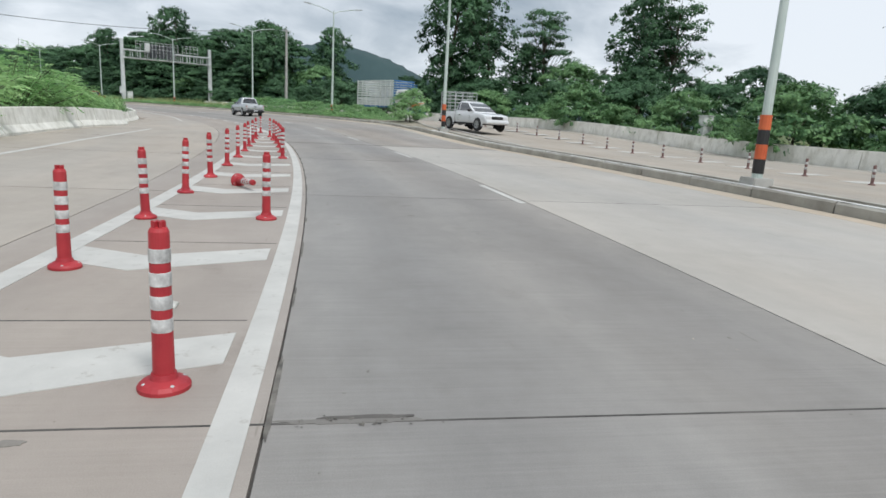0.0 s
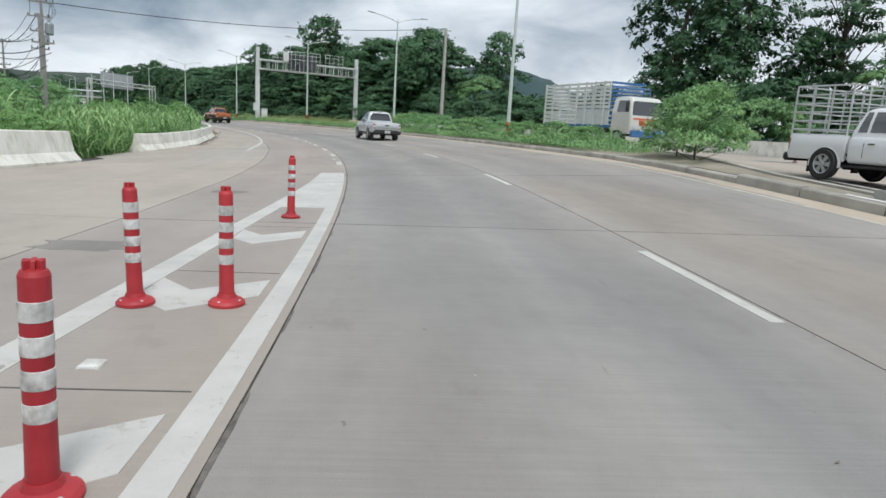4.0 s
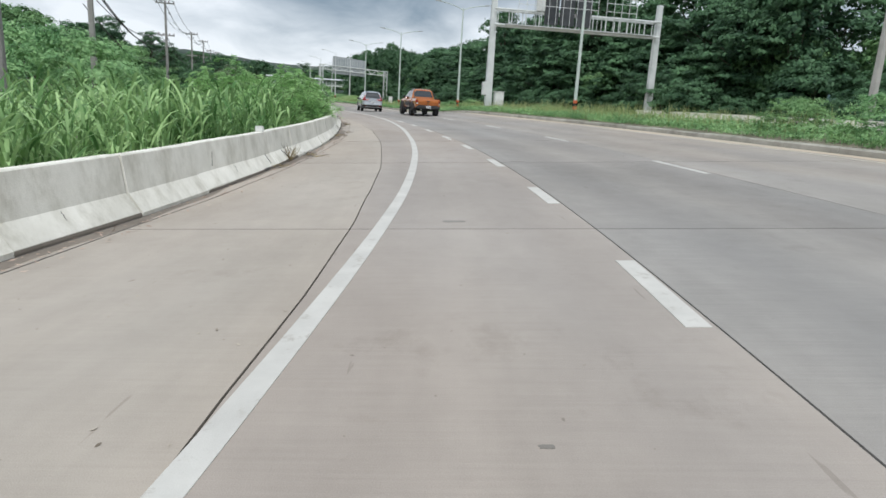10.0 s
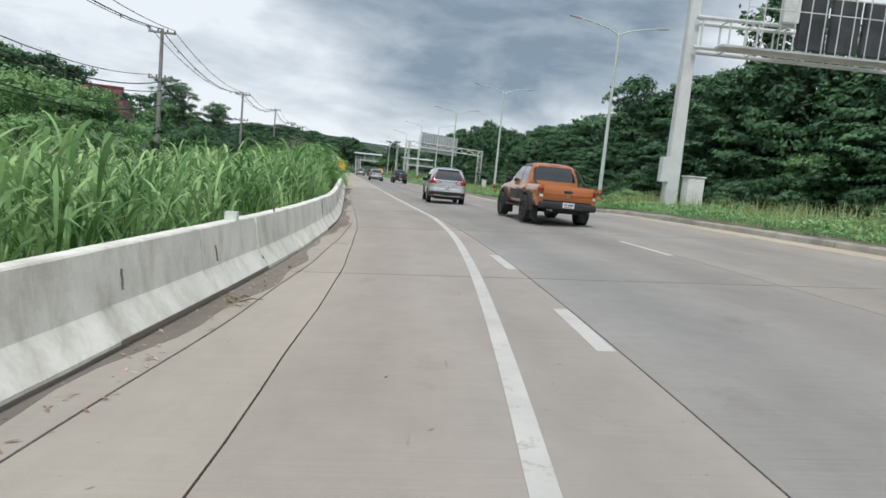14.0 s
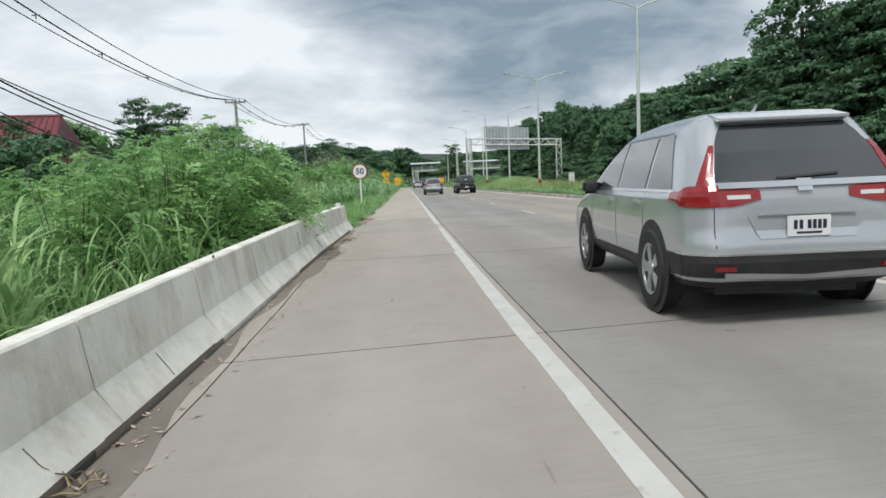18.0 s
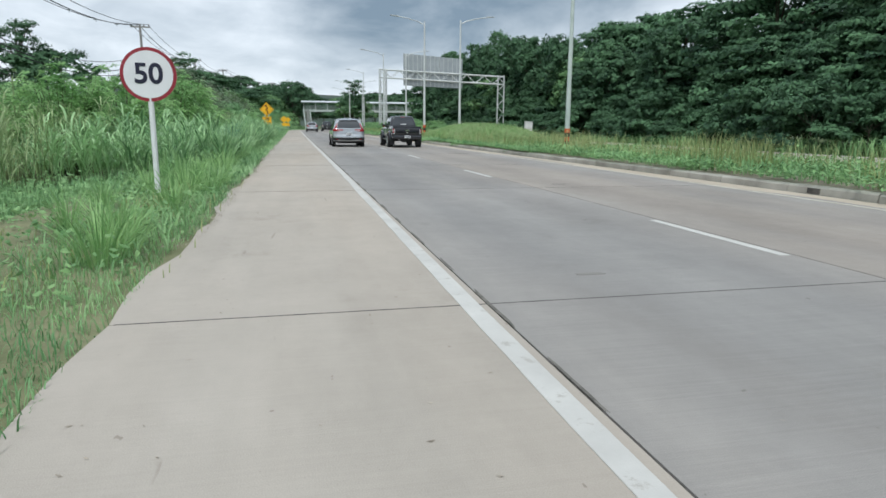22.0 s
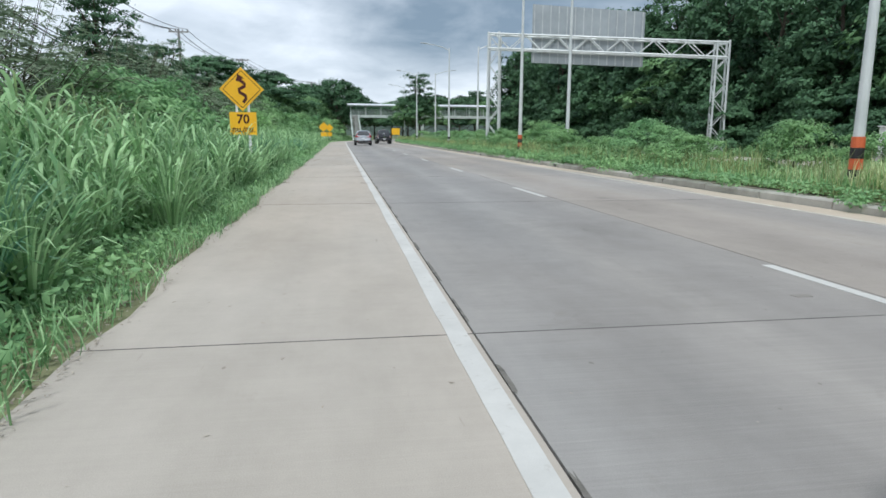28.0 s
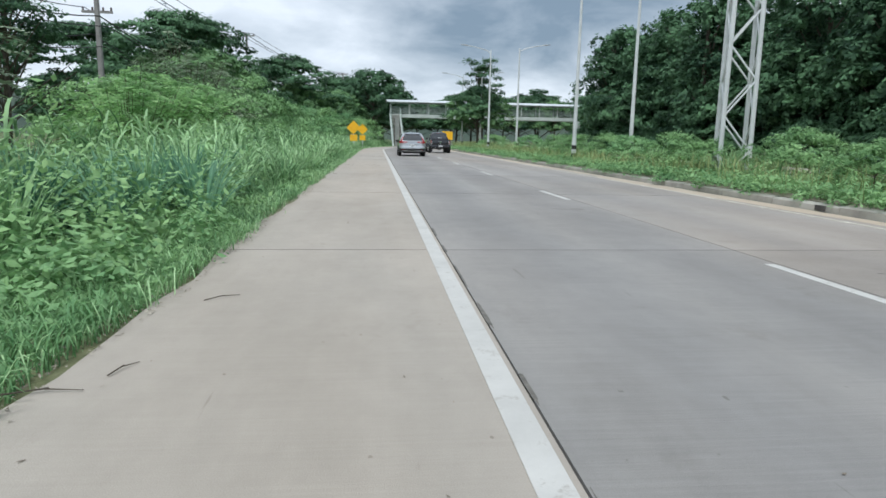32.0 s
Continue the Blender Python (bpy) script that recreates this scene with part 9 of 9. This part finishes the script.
        for ya in (0.38, 1.32):
            skin("door_handle", lambda q, z, d, ya=ya: along(sx, ya + 0.2 * q, z, d + 0.02), (0, 0.5, 1), (0.90, 0.93), paint, thing)
        for ya in (0.26, 1.2, 2.3):
            skin("door_seam", lambda q, z, d, ya=ya: along(sx, ya + 0.008 * q, z, d - 0.006), (0, 1), span(0.45, 1.0, 5), TRIM, thing)
        skin("sill_cladding", lambda q, z, d: along(sx, 0.35 + 1.95 * q, z, d), span(0, 1, 4), span(0.29, 0.42, 2), TRIM, thing)
        for ya in (0.0, 2.66):
            bm = bmesh.new()
            lathe(bm, [(r + 0.065, 0.0), (r + 0.065, 0.014)], 26, pose(sx * (W + 0.004) - (0.014 if sx > 0 else 0), ya, r + 0.02, 0, 90, 0))
            part("wheel_arch", bm, TRIM, thing)
            wheel(thing, sx * (W - 0.08), ya, r, 0.22, ALLOY, 5)
        # tail lamps: a flat leg on the tailgate, a swell round the corner and an upright beside the glass
        skin("tail_lamp", lambda q, z, d: wrap(sx * q, 0.985 + (z - 0.985) * min(1.0, 0.35 + 1.5 * (q - 0.5)) * min(1.0, 0.25 + 2.2 * (2.12 - q)), d + 0.004), span(0.55, 1.0, 4) + span(1.12, 2.0, 6) + [2.06], span(0.90, 1.06, 4), TAIL, thing, "red wrap-round tail lamp")
        skin("tail_lamp", lambda q, z, d: wrap(sx * (1.13 + (q - 1.02) * (1.35 - 2.7 * (z - 1.0))), z, d + 0.004), span(1.02, 1.36, 4), span(1.0, 1.36, 6), TAIL, thing, "red upright tail lamp")
        skin("tail_lamp_lens", lambda q, z, d: wrap(sx * q, z, d + 0.008), span(0.68, 0.97, 3), (0.955, 0.985), CLEAR, thing, "clear reversing lamp strip")
        skin("reflector", lambda q, z, d: wrap(sx * q, z, d + 0.02), span(0.95, 1.25, 4), (0.43, 0.465), TAIL, thing)
        skin("tailgate_seam", lambda q, z, d: wrap(sx * q, z, d - 0.006), (1.20, 1.215), span(0.60, 0.92, 4), TRIM, thing)
    skin("rear_bumper", wrap, span(-2.06, 2.06, 24), span(0.275, 0.545, 5), TRIM, thing, "black lower bumper")
    skin("bumper_trim", lambda q, z, d: wrap(q, z, d + 0.004), span(-2.0, 2.0, 20), (0.545, 0.56), CHROME, thing)
    skin("skid_plate", lambda q, z, d: wrap(q, z + 0.03 * abs(q), d + 0.015), span(-1.1, 1.1, 10), (0.325, 0.35, 0.385), ALLOY, thing, "silver skid plate")
    skin("tailgate_trim", lambda q, z, d: wrap(q, z, d + 0.022), span(-1.08, 1.08, 10), (1.035, 1.055, 1.078), CHROME, thing, "chrome tailgate bar")
    skin("tailgate_emblem", lambda q, z, d: wrap(q, z, d + 0.02), (-0.09, 0.0, 0.09), (1.0, 1.045, 1.09), CHROME, thing)
    skin("plate_recess", lambda q, z, d: wrap(q * (1.25 - 1.4 * (0.86 - z)), z, d), span(-0.62, 0.62, 6), (0.66, 0.72, 0.83), paint, thing)
    skin("recess_rim", lambda q, z, d: wrap(q, z, d + 0.02), span(-0.62, 0.62, 6), (0.83, 0.85), paint, thing)
    number_plate(thing, -0.915, 0.745)
    skin("wiper", lambda q, z, d: wrap(q, z + 0.03 * q, d + 0.015), span(-0.3, 0.45, 4), (1.10, 1.115), TRIM, thing)
    # roof spoiler, aerial, mirrors, windscreen, underside
    bm = bmesh.new()
    tip = [(-0.56, -0.565, 1.56), (0.56, -0.565, 1.56), (0.54, -0.30, 1.625), (-0.54, -0.30, 1.625)]
    hi = [bm.verts.new(p) for p in tip]
    lo = [bm.verts.new((p[0] * 0.98, p[1] + 0.03, p[2] - 0.035)) for p in tip]
    for f in (hi, lo[::-1], *[(hi[i], lo[i], lo[(i + 1) % 4], hi[(i + 1) % 4]) for i in range(4)]):
        bm.faces.new(f)
    bmesh.ops.recalc_face_normals(bm, faces=bm.faces)
    smooth_part("roof_spoiler", bm, paint, thing, bevel=0.012)
    bm = bmesh.new()
    rod(bm, (0, -0.04, 1.64), (0, -0.10, 1.70), 0.022, 0.006, 8)
    part("aerial_fin", bm, paint, thing)
    skin("windscreen", lambda q, z, d: Vector((q * (half(z) - corner(z)), front(z) + d, z)), span(-1, 1, 6), span(1.05, 1.5, 5), GLASS, thing, "dark windscreen")
    mirrors(thing, 2.1, 1.03, W - 0.04, TRIM)
    bm = bmesh.new()
    box(bm, -0.6, 0.6, -0.6, 3.0, 0.2, 0.4)
    part("underbody", bm, TRIM, thing)
    return tagged(thing, label, "car", "vehicles on the highway")


SILVER = car_paint("silver_car_paint", (0.62, 0.64, 0.65), 0.3)
WHITE = car_paint("white_car_paint", (0.72, 0.73, 0.74), 0.0)
ORANGE = car_paint("orange_car_paint", (0.50, 0.155, 0.035), 0.3)
BLACKP = car_paint("black_car_paint", (0.006, 0.007, 0.011), 0.0)
SILVER2 = car_paint("silver_grey_car_paint", (0.47, 0.495, 0.52), 0.45)

v1 = pickup(SILVER, "silver extended-cab pickup truck in the second lane")
v1.matrix_basis = spot(60.0, 4.4, 0.0) @ Matrix.Scale(0.95, 4)
v2 = pickup(ORANGE, "orange double-cab pickup with black wheels and arches", 4, 0.40, DARK_ALLOY, TRIM, None, 0.1, TRIM, "smoked", True)
v2.matrix_basis = spot(102.5, 3.2, 0.0, -1) @ Matrix.Scale(0.95, 4)
v3 = hatch(SILVER2, "silver sport utility car with red wrap-round tail lamps")
v3.matrix_basis = spot(170.3, 1.7, 0.0) @ Matrix.Scale(0.95, 4)
v10 = hatch(SILVER2, "silver sport utility car passing the concrete barrier")
v10.matrix_basis = spot(113.3, 1.84, 0.0, -4) @ Matrix.Diagonal((0.89, 0.95, 0.97, 1.0))
v4 = pickup(BLACKP, "black double-cab pickup with covered bed and raised suspension", 4, 0.40, DARK_ALLOY, BLACKP, BLACKP, 0.1, None, "pale", False, True, BLACKP)
v4.matrix_basis = spot(169.6, 4.8, 0.0) @ Matrix.Scale(0.95, 4)
v5 = hatch(SILVER2, "silver sport utility car far ahead in the first lane")
v5.matrix_basis = spot(245, 1.7)
v8 = pickup(BLACKP, "black double-cab pickup far ahead in the second lane", 4, 0.40, DARK_ALLOY, BLACKP, BLACKP, 0.1, None, "pale", False, True, BLACKP)
v8.matrix_basis = spot(257, 4.8)
v6 = pickup(car_paint("dark_red_car_paint", (0.22, 0.03, 0.02)), "dark red pickup truck far ahead in the first lane", 4)
v6.matrix_basis = spot(283, 1.7)
v7 = pickup(WHITE, "white pickup truck with a tall stock rack on the opposite carriageway", 2, rack=True)
v7.matrix_basis = spot(36.9, 12.4, 0.0, 190)

# cattle truck on the opposite carriageway
TRUCK_BLUE = car_paint("blue_truck_paint", (0.05, 0.16, 0.36), 0.0)
TRUCK_CREAM = car_paint("cream_truck_paint", (0.62, 0.62, 0.58), 0.0)
SLAT = material("pale_slat_paint", ((0.50, 0.53, 0.50), (0.68, 0.70, 0.66)), 0.6, grain=8, patch=1, bump=0.1)
truck = new("cattle_truck")
bm = bmesh.new()
box(bm, -1.15, 1.15, -3.8, 2.9, 1.05, 1.2)
part("bed", bm, TRUCK_BLUE, truck)
bm = bmesh.new()
box(bm, -0.45, 0.45, -3.7, 4.6, 0.65, 1.02)
part("chassis", bm, TRIM, truck)
for sx in (-1, 1):
    for i, z in enumerate((1.25, 1.5, 1.75)):
        bm = bmesh.new()
        box(bm, sx * 1.13, sx * 1.17, -3.8, 2.9, z, z + 0.2)
        part("lower_board", bm, SLAT, truck)
    for z in (2.1, 2.32, 2.54, 2.76, 2.98, 3.2, 3.42):
        bm = bmesh.new()
        box(bm, sx * 1.13, sx * 1.17, -3.8, 2.9, z, z + 0.12)
        part("slat", bm, SLAT, truck)
    for y in np.arange(-3.8, 2.95, 0.88):
        bm = bmesh.new()
        box(bm, sx * 1.12, sx * 1.21, y - 0.05, y + 0.05, 1.15, 3.58)
        part("stake", bm, SLAT, truck)
for y in (-3.8, 2.9):
    for z in (1.25, 1.5, 1.75, 2.1, 2.32, 2.54, 2.76, 2.98, 3.2, 3.42):
        bm = bmesh.new()
        box(bm, -1.13, 1.13, y - 0.02, y + 0.02, z, z + 0.13)
        part("end_slat", bm, SLAT if y < 0 else TRUCK_BLUE, truck)
t_half = by_height((0.75, 1.05), (1.0, 1.14), (1.9, 1.14), (2.5, 1.03), (2.66, 0.96), (2.75, 0.8))
t_front = by_height((0.75, 4.78), (1.2, 4.84), (1.75, 4.82), (2.5, 4.64), (2.66, 4.5), (2.75, 4.2))
t_cor = by_height((0.75, 0.14), (2.5, 0.2), (2.75, 0.14))
part("cab", shell(t_half, by_height((0.75, 3.05), (2.6, 3.05), (2.75, 3.25)), t_front, t_cor, [0.75, 0.85, 1.0, 1.2, 1.5, 1.75, 1.9, 2.1, 2.3, 2.5, 2.58, 2.66, 2.71, 2.75]), TRUCK_CREAM, truck)
skin_panel("windscreen", lambda q, z, d: Vector((q * (t_half(z) - 0.1), t_front(z) + d, z)), (-1, -0.5, 0, 0.5, 1), (1.74, 1.9, 2.1, 2.3, 2.48), GLASS, truck)
skin_panel("cab_stripe", lambda q, z, d: Vector((q * (t_half(z) - 0.14), t_front(z) + d, z)), (-1, -0.5, 0, 0.5, 1), (1.52, 1.6), ORANGE_RED, truck, "faded orange stripe")
for sx in (-1, 1):
    bm = panel(bmesh.new(), [(sx * 1.145, 3.6, 1.9), (sx * 1.145, 4.55, 1.9), (sx * 1.03, 4.45, 2.5), (sx * 1.03, 3.6, 2.5)], 0.02, (sx, 0, 0.2))
    part("side_window", bm, GLASS, truck)
    bm = bmesh.new()
    box(bm, sx * 0.62, sx * 0.98, 4.82, 4.88, 1.0, 1.18)
    part("headlamp", bm, CLEAR, truck, bevel=0.01)
    bm = bmesh.new()
    box(bm, sx * 1.15, sx * 1.3, 4.5, 4.6, 1.9, 2.4)
    part("side_mirror", bm, TRIM, truck)
    for y in (-3.2, -2.1, 3.7):
        wheel(truck, sx * 0.98, y, 0.5, 0.28, ALLOY, 8)
bm = bmesh.new()
box(bm, -1.12, 1.12, 4.78, 5.0, 0.6, 0.95)
smooth_part("bumper", bm, TRUCK_BLUE, truck, "blue front bumper", bevel=0.03)
bm = bmesh.new()
box(bm, -0.6, 0.6, 4.81, 4.87, 1.22, 1.5)
part("grille", bm, ORANGE_RED, truck, "faded orange grille", bevel=0.02)
bm = bmesh.new()
for y in (3.1, 3.6):
    for sx in (-1, 1):
        rod(bm, (sx * 0.95, y, 2.7), (sx * 0.95, y, 3.2), 0.03, n=6)
for z in (3.0, 3.2):
    rod(bm, (-0.95, 3.6, z), (0.95, 3.6, z), 0.03, n=6)
    rod(bm, (-0.95, 3.1, z), (0.95, 3.1, z), 0.03, n=6)
part("roof_rack", bm, TRUCK_BLUE, truck)
truck.matrix_basis = spot(57.0, 16.6, 0.0, 184)
tagged(truck, "cattle truck with pale slatted sides and a cream and blue cab", "truck", "vehicles on the highway")
